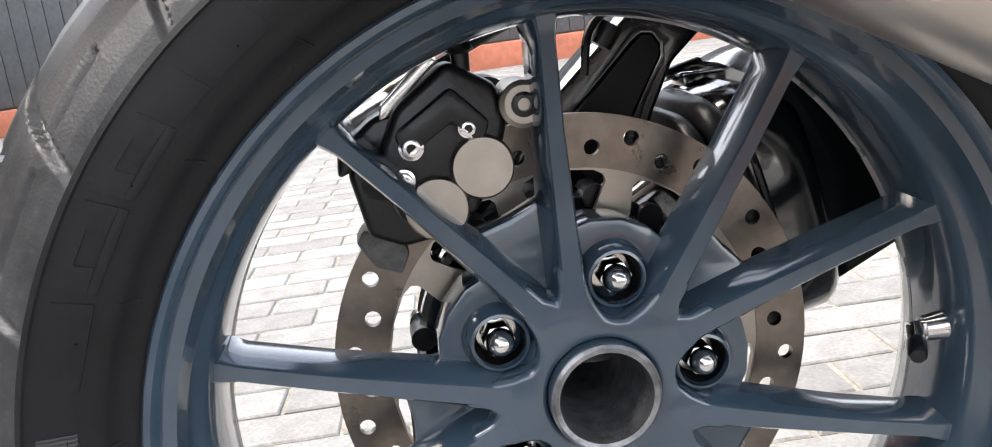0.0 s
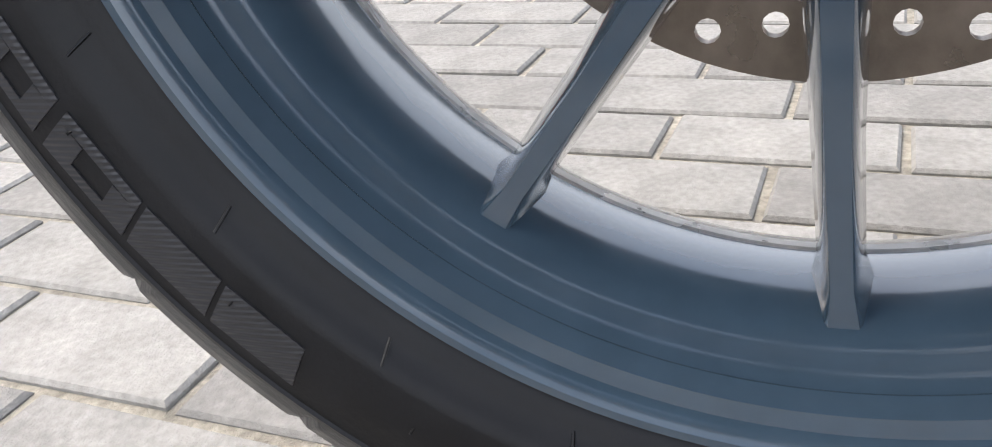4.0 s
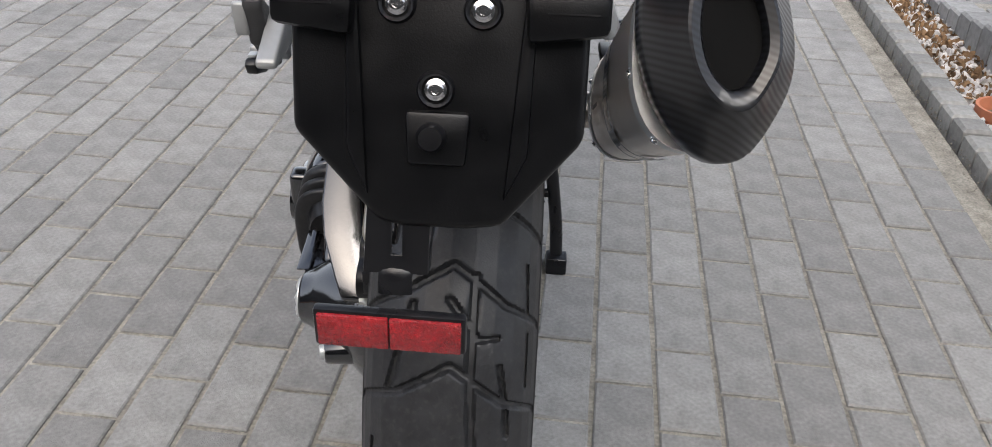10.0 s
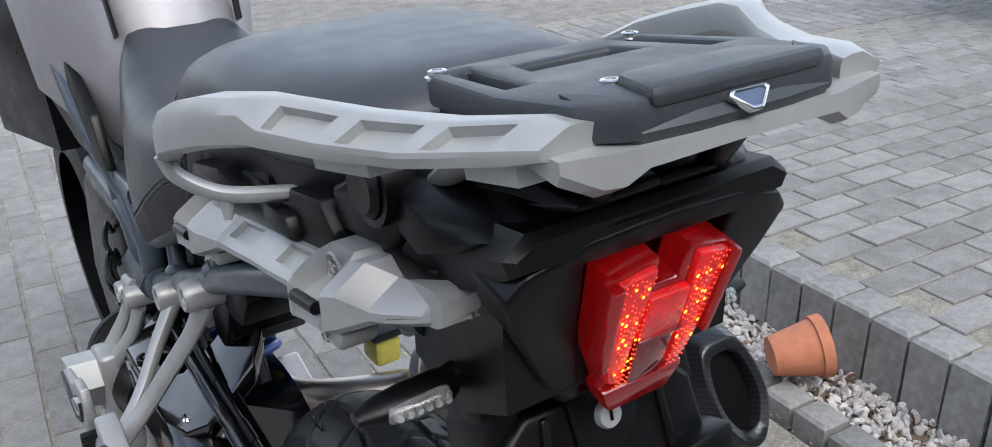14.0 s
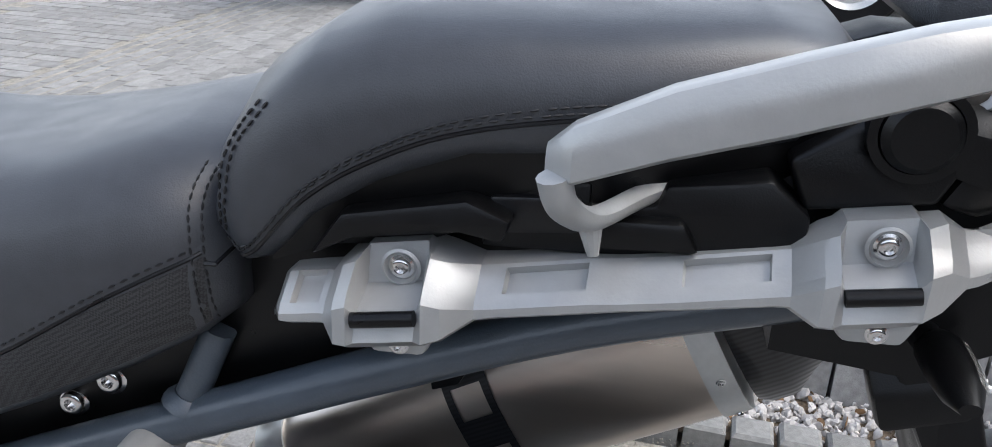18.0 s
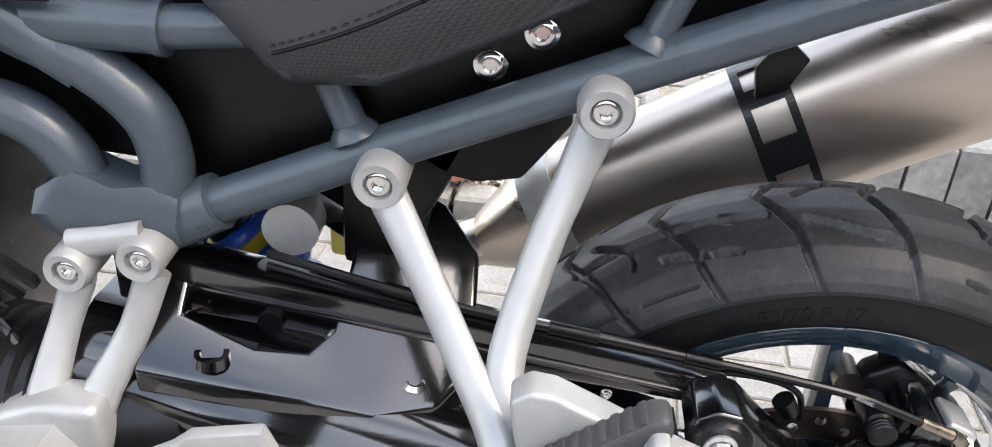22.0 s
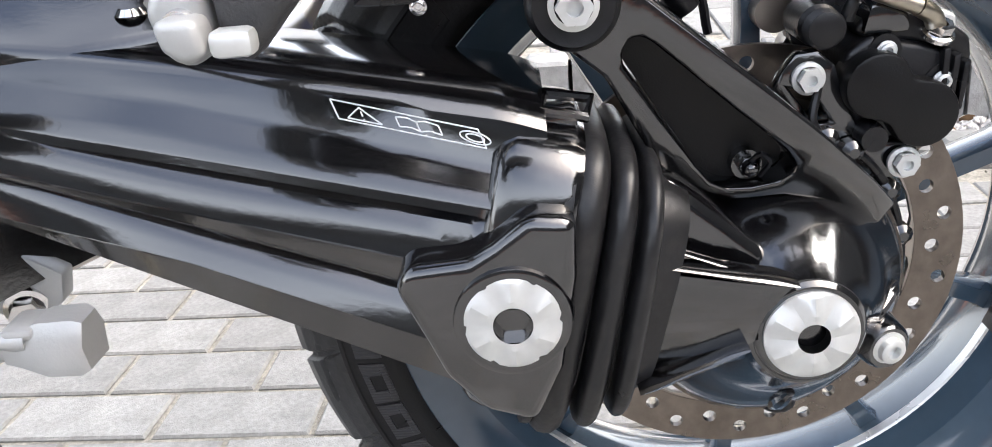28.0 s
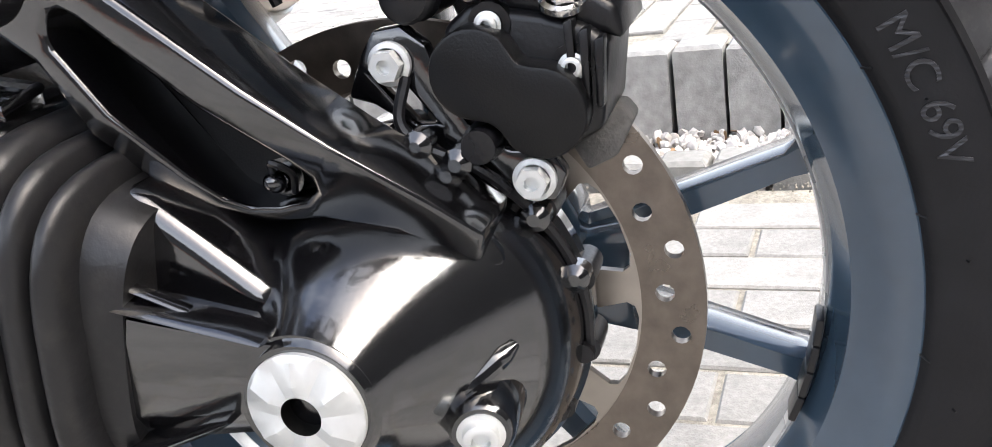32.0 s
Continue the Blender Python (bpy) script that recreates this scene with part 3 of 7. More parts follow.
RIM_PROFILE = [(0.0575, 0.2285), (0.0605, 0.2265), (0.0605, 0.2235), (0.057, 0.2205), (0.0535, 0.2195), (0.052, 0.2135), (0.0445, 0.2105), (0.0425, 0.2115), (0.0345, 0.2085), (0.032, 0.2055), (0.02, 0.2005), (0.0, 0.1985), (-0.022, 0.1985), (-0.034, 0.201), (-0.036, 0.2025), (-0.05, 0.209), (-0.0555, 0.2185), (-0.062, 0.2255), (-0.0655, 0.2345), (-0.0665, 0.2375), (-0.0655, 0.2395), (-0.061, 0.2395), (-0.056, 0.23), (-0.05, 0.222), (0.05, 0.222)]
wheel = part("rear_wheel", lathe(RIM_PROFILE, AXLE, 160, close=True), RIM, bike, "slate blue cast ten-spoke rear wheel")
part("rim_edge", lathe([(-0.021, 0.1986), (-0.0225, 0.1977), (-0.0285, 0.1988), (-0.03, 0.2005)], AXLE, 160), RIM_PALE, wheel, "narrow pale strip on the inner rim edge")


def spoke(mid, side):
    """One tapered spoke of a pair round the angle mid."""
    radial = Vector((0, math.cos(mid), math.sin(mid)))
    tang = Vector((0, -math.sin(mid), math.cos(mid)))
    tip_a = side * HALF
    secs = []
    for t in (0.0, 0.12, 0.3, 0.6, 0.9, 1.0, 1.06):
        r = 0.05 + t * 0.1535
        off = side * (0.0085 + (0.2035 * math.sin(HALF) - 0.0085) * min(1.0, t))
        rr = r if t < 0.95 else r
        c = AXLE + radial * (rr * math.cos(abs(tip_a) * t)) + tang * off
        d = (radial * 0.15 + tang * side * 0.046).normalized()
        n = Vector((1, 0, 0)).cross(d).normalized()
        w = 0.0105 - 0.0035 * min(t, 0.7) / 0.7 + (0.003 if t > 0.95 else 0) + (0.003 if t > 1.02 else 0)
        xf = 0.0135 + 0.0085 * max(0.0, min(t, 1.0) - 0.1) + (0.002 if t > 0.95 else 0)
        xb = -0.024 + 0.01 * t
        secs.append([c + n * (sw * w) + Vector((x, 0, 0)) for sw, x in ((-0.5, xf), (0.5, xf), (0.66, xf - 0.002), (1.15, xb + 0.008), (0.8, xb), (-0.8, xb), (-1.15, xb + 0.008), (-0.66, xf - 0.002))])
    return loft(secs)


for k in range(5):
    mid = PHI + radians(36 + 72 * k)
    for side in (-1, 1):
        bm = spoke(mid, side)
        part("spoke", bm, RIM, wheel, angle=28)
    # web in the crotch of each pair
    rad = lambda r, a: (r * math.cos(mid + a), AXLE.z + r * math.sin(mid + a))
    web = [rad(0.046, -0.5), rad(0.075, -0.32), rad(0.112, -0.285), rad(0.106, -0.14), rad(0.104, 0.0), rad(0.106, 0.14), rad(0.112, 0.285), rad(0.075, 0.32), rad(0.046, 0.5)]
    part("web", plate(web, -0.03, -0.011, bev=0.004), RIM, wheel)
    # flange with the wheel nut between the pairs
    a = PHI + radians(72 * k)
    rad2 = lambda r, da: (r * math.cos(a + da), AXLE.z + r * math.sin(a + da))
    lug = [rad2(0.036, -0.6), rad2(0.06, -0.46), rad2(0.086, -0.36), rad2(0.0905, -0.18), rad2(0.0915, 0.0), rad2(0.0905, 0.18), rad2(0.086, 0.36), rad2(0.06, 0.46), rad2(0.036, 0.6)]
    nut = polar(0.0608, a)
    part("nut_flange", plate(lug, -0.04, -0.009, holes=[circle(nut.y, nut.z, 0.0138, 28)], bev=0.0015), RIM, wheel)
    part("nut_collar", turn(lathe([(-0.03, 0.0128), (-0.004, 0.0134), (0.0015, 0.0144), (0.001, 0.016), (-0.003, 0.0185), (-0.012, 0.021), (-0.02, 0.022)], nut, 36), Matrix()), RIM, wheel)
    # well lining in near-black: its shade is painted, the wheel is blue
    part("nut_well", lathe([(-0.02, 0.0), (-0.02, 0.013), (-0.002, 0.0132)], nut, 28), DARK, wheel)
    bolt(nut + Vector((-0.0045, 0, 0)), (1, 0, 0), 0.0092, wheel, CHROME, "acorn", "wheel_nut", "bright domed steel wheel nut")

# five-armed hub star that the spokes grow from
star = []
for k in range(5):
    mid = PHI + radians(36 + 72 * k)
    for r, dg in ((0.041, -36), (0.0425, -28), (0.05, -21.5), (0.06, -18), (0.074, -15.0), (0.077, -10.5), (0.074, -6), (0.063, -4), (0.058, 0), (0.063, 4), (0.074, 6), (0.077, 10.5), (0.074, 15.0), (0.06, 18), (0.05, 21.5), (0.0425, 28)):
        a = mid + radians(dg)
        star.append((r * math.cos(a), AXLE.z + r * math.sin(a)))
part("hub_star", plate(star, -0.03, 0.0135, holes=[circle(0, AXLE.z, 0.031, 48)], bev=0.0035, seg=3), RIM, wheel, angle=50)
hub = lathe([(-0.05, 0.05), (-0.026, 0.056), (-0.014, 0.05), (0.0, 0.043), (0.006, 0.0395), (0.006, 0.031), (0.019, 0.0305), (0.0205, 0.0285), (0.0195, 0.0262), (-0.12, 0.0255)], AXLE, 64)
part("hub", hub, RIM, wheel)
bore = lathe([(0.02, 0.0302), (0.0215, 0.0285), (0.0205, 0.0258), (-0.02, 0.0255), (-0.11, 0.025), (-0.115, 0.009), (-0.16, 0.009)], AXLE, 48)
part("axle_bore", bore, mat("greasy_bore_steel", (0.24, 0.24, 0.245), 0.42, metal=0.8, scale=90, var=0.55, bump=0.9, bscale=160), wheel, "hollow greasy steel axle bore")

# tyre valve and balance weights
v0 = polar(0.2, PHI - radians(2), 0.006)
inw = (AXLE - v0).normalized()
bm = tube([v0 - inw * 0.004, v0 + inw * 0.012, v0 + inw * 0.0121, v0 + inw * 0.02], [0.009, 0.007, 0.005, 0.005], 16)
part("valve_stem", bm, CHROME, wheel)
out = (Vector((1, 0, 0)) + inw * 0.55 + Vector((0, 0, -0.2))).normalized()
vb = v0 + inw * 0.016
part("valve_arm", tube([vb, vb + out * 0.014], [0.0055, 0.005], 14), CHROME, wheel)
part("valve_cap", tube([vb + out * 0.012, vb + out * 0.014, vb + out * 0.026, vb + out * 0.028], [0.0045, 0.0055, 0.0052, 0.004], 12), SATIN, wheel)
for i in range(4):
    a = PHI + radians(186 + i * 4.4)
    c = polar(0.1965, a, -0.034)
    bm = turn(box(-0.009, 0.009, -0.0072, 0.0072, -0.002, 0.002, 0.001), Matrix.Translation(c) @ pose(0, 0, 0, math.degrees(a) + 90, 0, 0))
    part("balance_weight", bm, SATIN, wheel)

# brake disc: drilled ring on a spider with windows
DX = -0.051
holes = []
for i in range(36):
    a = math.tau * i / 36
    r = 0.1325 if i % 2 else 0.1245
    holes.append(circle(r * math.cos(a), AXLE.z + r * math.sin(a), 0.0048, 12))
disc = part("brake_disc", plate(circle(0, AXLE.z, 0.1442, 96), DX - 0.0025, DX + 0.0025, holes=[circle(0, AXLE.z, 0.1128, 96), *holes]), STEEL, wheel, "drilled brown-tinted steel brake disc")
wins = []
for i in range(10):
    a = PHI + math.tau * i / 10 + radians(14)
    loop = [(0.08, -0.16), (0.1055, -0.235), (0.1095, -0.215), (0.1115, -0.16), (0.112, 0.0), (0.1115, 0.16), (0.1095, 0.215), (0.1055, 0.235), (0.08, 0.16), (0.076, 0.1), (0.075, 0.0), (0.076, -0.1)]
    wins.append([(r * math.cos(a + d), AXLE.z + r * math.sin(a + d)) for r, d in loop])
part("disc_spider", plate(circle(0, AXLE.z, 0.113, 96), DX - 0.002, DX + 0.002, holes=[circle(0, AXLE.z, 0.05, 48), *wins]), CARRIER, wheel, "pale steel disc carrier with windows")
ring = bmesh.new()
for i in range(60):
    a = math.tau * i / 60
    c = polar(0.068, a, DX + 0.012)
    turn_m = Matrix.Translation(c) @ pose(0, 0, 0, math.degrees(a), 0, 0)
    merge(ring, turn(box(-0.002, 0.002, -0.003, 0.004, -0.0022, 0.0022), turn_m))
merge(ring, lathe([(DX + 0.01, 0.05), (DX + 0.01, 0.066), (DX + 0.014, 0.066), (DX + 0.014, 0.05)], AXLE, 60, close=True))
part("sensor_ring", ring, SATIN, wheel, "toothed black wheel-speed ring")
for i in range(5):
    bolt(polar(0.062, PHI + math.tau * (i + 0.5) / 5, DX + 0.006), (1, 0, 0), 0.006, wheel, ALU, name="disc_bolt")

# ---- tyre with its cut tread ----
TREAD = [(-0.0735, 0.276), (-0.0705, 0.283), (-0.064, 0.2935), (-0.053, 0.3045), (-0.038, 0.3135), (-0.02, 0.3192), (0.0, 0.321)]
TREAD = TREAD + [(-x, r) for x, r in TREAD[-2::-1]]


EIGHTH = 4.0 / 3.0  # one repeat of the pattern, in eighths of a turn
CHEVRON = ((0.0, 0.02, 0.06, 0.2), (0.06, 0.2, 0.127, 0.42), (0.127, 0.42, 0.166, 0.75), (0.166, 0.75, 0.19, 0.99), (0.0, 0.02, 0.05, -0.16), (0.05, -0.16, 0.1, -0.36), (0.1, -0.36, 0.13, -0.65), (0.13, -0.65, 0.165, -0.99))
CUTS = [(p0 + k / 3, w0, p1 + k / 3, w1, 0.0038) for k in range(4) for p0, w0, p1, w1 in CHEVRON]
for flip, shift in ((1, 0.0), (-1, EIGHTH / 2)):
    for p0, w0, p1, w1, half in ((-0.3, 0.17, 0.03, 0.16, 0.0036), (0.03, 0.16, 0.35, 0.2, 0.0036), (-0.2, -0.26, 0.09, -0.45, 0.0034), (0.0, 0.39, 0.13, 0.45, 0.003), (0.16, 0.46, 0.25, 0.48, 0.003), (0.45, 0.0, 0.58, -0.21, 0.0034), (0.58, -0.21, 0.57, -0.36, 0.003), (0.6, 0.37, 0.72, 0.4, 0.0028), (-0.11, 0.69, 0.08, 0.69, 0.0024), (-0.36, 0.64, -0.17, 0.68, 0.0024)):
        CUTS.append((p0 + shift, w0 * flip, p1 + shift, w1 * flip, half))


def groove(u, v):
    """Depth of the tread at u (0 to 1 in a repeat) and v (-1 to 1 across it), for whole grids."""
    best = np.zeros(np.broadcast(u, v).shape)
    for p0, w0, p1, w1, half in CUTS:
        dx, dy = (p1 - p0) * 0.25, (w1 - w0) * 0.088
        for q in (u - 1, u, u + 1):
            px, py = (q * EIGHTH - p0) * 0.25, (v - w0) * 0.088
            t = np.clip((px * dx + py * dy) / (dx * dx + dy * dy), 0.0, 1.0)
            dist = np.hypot(px - t * dx, py - t * dy)
            best = np.maximum(best, np.clip((half - dist) / 0.0018, 0.0, 1.0))
    return best


def crown(v):
    """Place on the tread's curve, v from -1 to 1."""
    f = (v + 1) / 2 * (len(TREAD) - 1)
    i = min(int(f), len(TREAD) - 2)
    t = f - i
    return (TREAD[i][0] * (1 - t) + TREAD[i + 1][0] * t, TREAD[i][1] * (1 - t) + TREAD[i + 1][1] * t)


PITCHES, NU, NV = 6, 1296, 108
us = np.arange(NU) / NU
vs_ = np.linspace(-1, 1, NV + 1)
pat = groove((np.arange(NU // PITCHES) / (NU // PITCHES))[:, None], vs_[None, :])
pts, faces = [], []
for i in range(NU):
    a = math.tau * i / NU + radians(150.4)
    ca, sa = math.cos(a), math.sin(a)
    for j, v in enumerate(vs_):
        x, r = crown(v)
        r -= 0.0062 * pat[i % (NU // PITCHES), j] * (1 - 0.5 * abs(v) ** 3)
        pts.append((x, r * ca, AXLE.z + r * sa))
row = NV + 1
for i in range(NU):
    j2 = (i + 1) % NU
    for j in range(NV):
        faces.append((i * row + j, i * row + j + 1, j2 * row + j + 1, j2 * row + j))
me = bpy.data.meshes.new("tread")
me.from_pydata(pts, [], faces)
me.materials.append(RUBBER)
me.shade_smooth()
me.set_sharp_from_angle(angle=radians(40))
tread = new("tyre", me)
tread.parent = wheel
tagged(tread, "black road tyre with deep zigzag tread grooves")
SIDE = [(0.0735, 0.2762), (0.0748, 0.2735), (0.0738, 0.2725), (0.0745, 0.262), (0.0742, 0.252), (0.0715, 0.2445), (0.0712, 0.2435), (0.068, 0.2395), (0.0655, 0.238), (0.0625, 0.2335), (0.0595, 0.2285), (0.055, 0.224)]
for s in (1, -1):
    wall = part("sidewall", lathe([(s * x, r) for x, r in SIDE], AXLE, 180), SIDEWALL, wheel)
    tread_nibs = bmesh.new()
    for i in range(22):
        a = math.tau * i / 22 + 0.1
        tube([polar(0.2345, a, s * 0.0632), polar(0.2415, a + 0.012, s * 0.0697)], 0.0006, 6, bm=tread_nibs)
        tube([polar(0.2535, a + 0.09, s * 0.0742), polar(0.2545, a + 0.09, s * 0.0765)], 0.0005, 5, bm=tread_nibs)
    tagged(part("moulding_nibs", tread_nibs, SIDEWALL, wall), kind="stuff")


def wall_x(r):
    for (x0, r0), (x1, r1) in zip(SIDE, SIDE[1:]):
        if r1 <= r <= r0:
            return x0 + (x1 - x0) * (r0 - r) / max(r0 - r1, 1e-6)
    return 0.074


# raised block shapes of the maker's lettering: outlined parallelogram bars
def letter_bar(a0, wide, r0, r1, s, hole):
    """A bar on the sidewall between radii r0, r1, starting at the angle a0."""
    bm = bmesh.new()
    n = 5

    def quad_ring(da0, da1, ra, rb, lift):
        out = []
        for i in range(n + 1):
            t = i / n
            r = ra + (rb - ra) * t
            lean_ = 0.014 * (r - r0) / (r1 - r0)
            out.append((r, a0 + da0 + lean_, a0 + da1 + lean_, lift))
        return out

    def fill(da0, da1, ra, rb):
        rows_ = quad_ring(da0, da1, ra, rb, 0.0007)
        top = [[bm.verts.new(polar(r, a, s * (wall_x(r) + lift))) for a in (b0, b1)] for r, b0, b1, lift in rows_]
        low_ = [[bm.verts.new(polar(r, a, s * (wall_x(r) - 0.001))) for a in (b0, b1)] for r, b0, b1, lift in rows_]
        for i in range(n):
            bm.faces.new((top[i][0], top[i][1], top[i + 1][1], top[i + 1][0]))
            bm.faces.new((top[i][0], top[i + 1][0], low_[i + 1][0], low_[i][0]))
            bm.faces.new((top[i][1], top[i + 1][1], low_[i + 1][1], low_[i][1]))
        bm.faces.new((top[0][0], top[0][1], low_[0][1], low_[0][0]))
        bm.faces.new((top[n][0], top[n][1], low_[n][1], low_[n][0]))

    e = wide * 0.3
    m = (r1 - r0) * 0.24
    if hole:
        fill(0, wide, r0, r0 + m)
        fill(0, wide, r1 - m, r1)
        fill(0, e, r0 + m, r1 - m)
        fill(wide - e, wide, r0 + m, r1 - m)
    else:
        fill(0, wide, r0, r1)
    return bm


WORD_A = ((167.5, 176.5, 1), (177.5, 186, 1), (186.5, 190, 0), (191, 198, 1), (198.5, 205, 1), (206, 214, 1), (214.5, 222, 0), (222.5, 230, 0))
WORD_B = ((154, 163, 0), (144, 153, 1), (135, 143, 1), (130, 134, 0), (122, 129, 0))
for s in (1, -1):
    parent = [o for o in wheel.children if o.name.startswith("sidewall")][0 if s == 1 else 1]
    for shift in ((0, 180) if s > 0 else (0,)):
        for word, stuff_ in ((WORD_A, GROOVE), (WORD_B, SIDEWALL)):
            for d0, d1, hole_ in word:
                if s < 0:
                    d0, d1 = 180 - d1, 180 - d0
                part("relief_bar", letter_bar(radians(d0 + shift), radians(d1 - d0), 0.2505, 0.2675, s, bool(hole_)), stuff_, parent)


def ring_text(words, a0, r, s, size, material, parent):
    """Moulded words along the sidewall."""
    cu = bpy.data.curves.new("words", "FONT")
    cu.body, cu.size, cu.extrude = words, size, 0.0004
    ob = new("words", cu)
    me_ = bpy.data.meshes.new_from_object(ob.evaluated_get(bpy.context.evaluated_depsgraph_get()))
    bpy.data.objects.remove(ob)
    for v in me_.vertices:
        u, w, z = v.co
        a = a0 - s * u / r
        rr = r + w
        v.co = polar(rr, a, s * (wall_x(rr) + 0.0004 + z))
    me_.materials.append(material)
    o = new("size_marking", me_)
    o.parent = parent
    return o


lw = [o for o in wheel.children if o.name.startswith("sidewall")][1]
ring_text("150/70 R 17", radians(70), 0.25, -1, 0.018, SIDEWALL, lw)
ring_text("M/C 69V", radians(150), 0.25, -1, 0.018, GROOVE, lw)

# ---- left side: swingarm, final drive, brake ----
def ring_yz(y, tilt, pts):
    """A section across the swingarm at y; pts of (x, z); tilt leans its top forwards."""
    return [(x, y + tilt * (z - 0.45), z) for x, z in pts]


def arm_section(y):
    """Section with three sculpted ridges that fade towards the front and stop short of the rear sleeve."""
    k = y - 0.315
    f = max(0.1, min(1.0, (0.5 - y) / 0.2)) * max(0.0, min(1.0, (y - 0.15) / 0.016))
    lines = [0.545 + (0.165 if k > 0 else 0.2) * k, 0.528 + (0.19 if k > 0 else 0.274) * k, 0.5055 + 0.235 * k, 0.4985 + 0.238 * k, 0.477 + 0.27 * k, 0.463 + 0.35 * k, 0.446 + (0.30 if k > 0 else 0.41) * k, 0.412 + 0.45 * k]
    for i in range(1, 8):
        lines[i] = min(lines[i], lines[i - 1] - 0.0025)
    A, r1t, r1l, r2t, r2l, r3t, r3l, bot = lines
    out = -0.18 - 0.03 * (0.47 - y) / 0.35
    rows_ = [(-0.07, A + 0.004), (-0.12, A + 0.009), (out + 0.055, A + 0.0085), (out + 0.036, A + 0.006), (out + 0.024, A + 0.001), (out + 0.0195, A - 0.004), (out + 0.0155, r1t + 0.003), (out + 0.0125, r1t - 0.002), (out + 0.0065, (r1t + r1l) / 2 + 0.001), (out + 0.001, r1l + 0.0025), (out + 0.0005, r1l + 0.0005), (out + 0.001 + 0.009 * f, r1l - 0.0015), (out + 0.001 + 0.0075 * f, r2t + 0.0005), (out + 0.0005 + 0.004 * f, r2t - 0.0025), (out + 0.0005 - 0.0005 * f, (r2t + r2l) / 2), (out + 0.001 - 0.0035 * f, r2l + 0.002), (out + 0.0015 - 0.002 * f, r2l), (out + 0.003 + 0.006 * f, r2l - 0.002), (out + 0.004 + 0.009 * f, r2l * 0.6 + r3t * 0.4), (out + 0.005 + 0.0095 * f, r3t + 0.001), (out + 0.005 + 0.006 * f, r3t - 0.0015), (out + 0.006 + 0.0005 * f, (r3t + r3l) / 2), (out + 0.007 - 0.004 * f, r3l + 0.002), (out + 0.009 - 0.002 * f, r3l - 0.001), (out + 0.014 + 0.004 * f, r3l - 0.004), (out + 0.026, bot + 0.005), (out + 0.042, bot - 0.001), (-0.12, bot + 0.002), (-0.08, bot + 0.014)]
    tuck = 1.0 - 0.04 * max(0.0, min(1.0, (0.145 - y) / 0.015))
    return ring_yz(y, 0.0, [(-0.136 + (x + 0.136) * tuck, 0.425 + (z - 0.425) * tuck) for x, z in rows_])


ARM_Y = [0.58, 0.55, 0.52, 0.49, 0.46, 0.43, 0.4, 0.37, 0.34, 0.31, 0.28, 0.25, 0.225, 0.2, 0.182, 0.17, 0.166, 0.16, 0.155, 0.15, 0.14, 0.128]
swing = part("swingarm", loft([arm_section(y) for y in ARM_Y]), GLOSS, bike, "glossy black ribbed single-sided swingarm", angle=30)
# rear eye of the swingarm with its silver cap
eye = plate([(0.206, 0.440), (0.2, 0.452), (0.17, 0.453), (0.158, 0.460), (0.141, 0.473), (0.118, 0.470), (0.119, 0.44), (0.128, 0.392), (0.143, 0.361), (0.168, 0.370), (0.186, 0.391), (0.193, 0.41)], -0.228, -0.12, bev=0.009, seg=4)
part("arm_eye", eye, GLOSS, swing, angle=40)
part("eye_boss", lathe([(-0.226, 0.0), (-0.2315, 0.0255), (-0.2305, 0.028), (-0.222, 0.03)], (0, 0.151, 0.421), 48), GLOSS, swing)
loop_ = [(-0.158, 0.128, 0.512), (-0.174, 0.13, 0.507), (-0.174, 0.108, 0.502), (-0.158, 0.104, 0.507), (-0.158, 0.128, 0.512)]
part("clip_loop", tube(loop_, 0.003, 8), GLOSS, swing)
part("clip_block", box(-0.172, -0.146, 0.112, 0.135, 0.49, 0.506, 0.003), GLOSS, swing)
part("sleeve_stud", lathe([(0.0, 0.0), (0.0, 0.008), (-0.002, 0.009), (-0.006, 0.009)], (-0.168, 0.141, 0.508), 20, "z"), GLOSS, swing)


def faceted_cap(centre, r, hole, depth, parent, x, hexed):
    """A silver screw cap with six facets, looking to the left."""
    bm = bmesh.new()
    n = 36
    prof = [(0.0, 1.0), (0.1, 1.0), (0.16, 0.92), (0.3, 0.55), (0.3, hole)]
    rings = []
    for i, (d, f) in enumerate(prof):
        ring_ = []
        for k in range(n):
            a = math.tau * k / n
            lift = 0.14 * (abs(((k + 3) % 6) - 3) / 3 - 0.5) if i in (2, 3) else 0
            ring_.append(bm.verts.new((x - (d + lift) * depth, centre[0] + r * f * math.cos(a), centre[1] + r * f * math.sin(a))))
        rings.append(ring_)
    skin(bm, rings, caps=False)
    cap = part("screw_cap", bm, ALU, parent, "silver faceted screw cap", angle=20)
    rh = r * hole
    loop = circle(centre[0], centre[1], rh, 6 if hexed else 28)
    bm = bmesh.new()
    top = [bm.verts.new((x - 0.3 * depth, u, v)) for u, v in (circle(centre[0], centre[1], rh * (1.0 if not hexed else 1.06), 6 if hexed else 28))]
    low_ = [bm.verts.new((x + 0.012, u, v)) for u, v in loop]
    skin(bm, [top, low_], caps=False)
    bm.faces.new(low_)
    part("socket", bm, CHROME if hexed else DARK, cap)
    return cap


faceted_cap((0.151, 0.421), 0.0238, 0.4, 0.014, swing, -0.2295, True)
faceted_cap((-0.003, 0.379), 0.0252, 0.34, 0.02, swing, -0.1885, False)

# pictogram strip on the arm: warning, booklet, tyre
skin_ = surface(swing)
S0, S1 = (0.231, 0.5235), (0.161, 0.5045)
run_ = Vector((S1[0] - S0[0], S1[1] - S0[1]))
ux, uy = run_.normalized(), Vector((0.35, 0.94)).normalized()


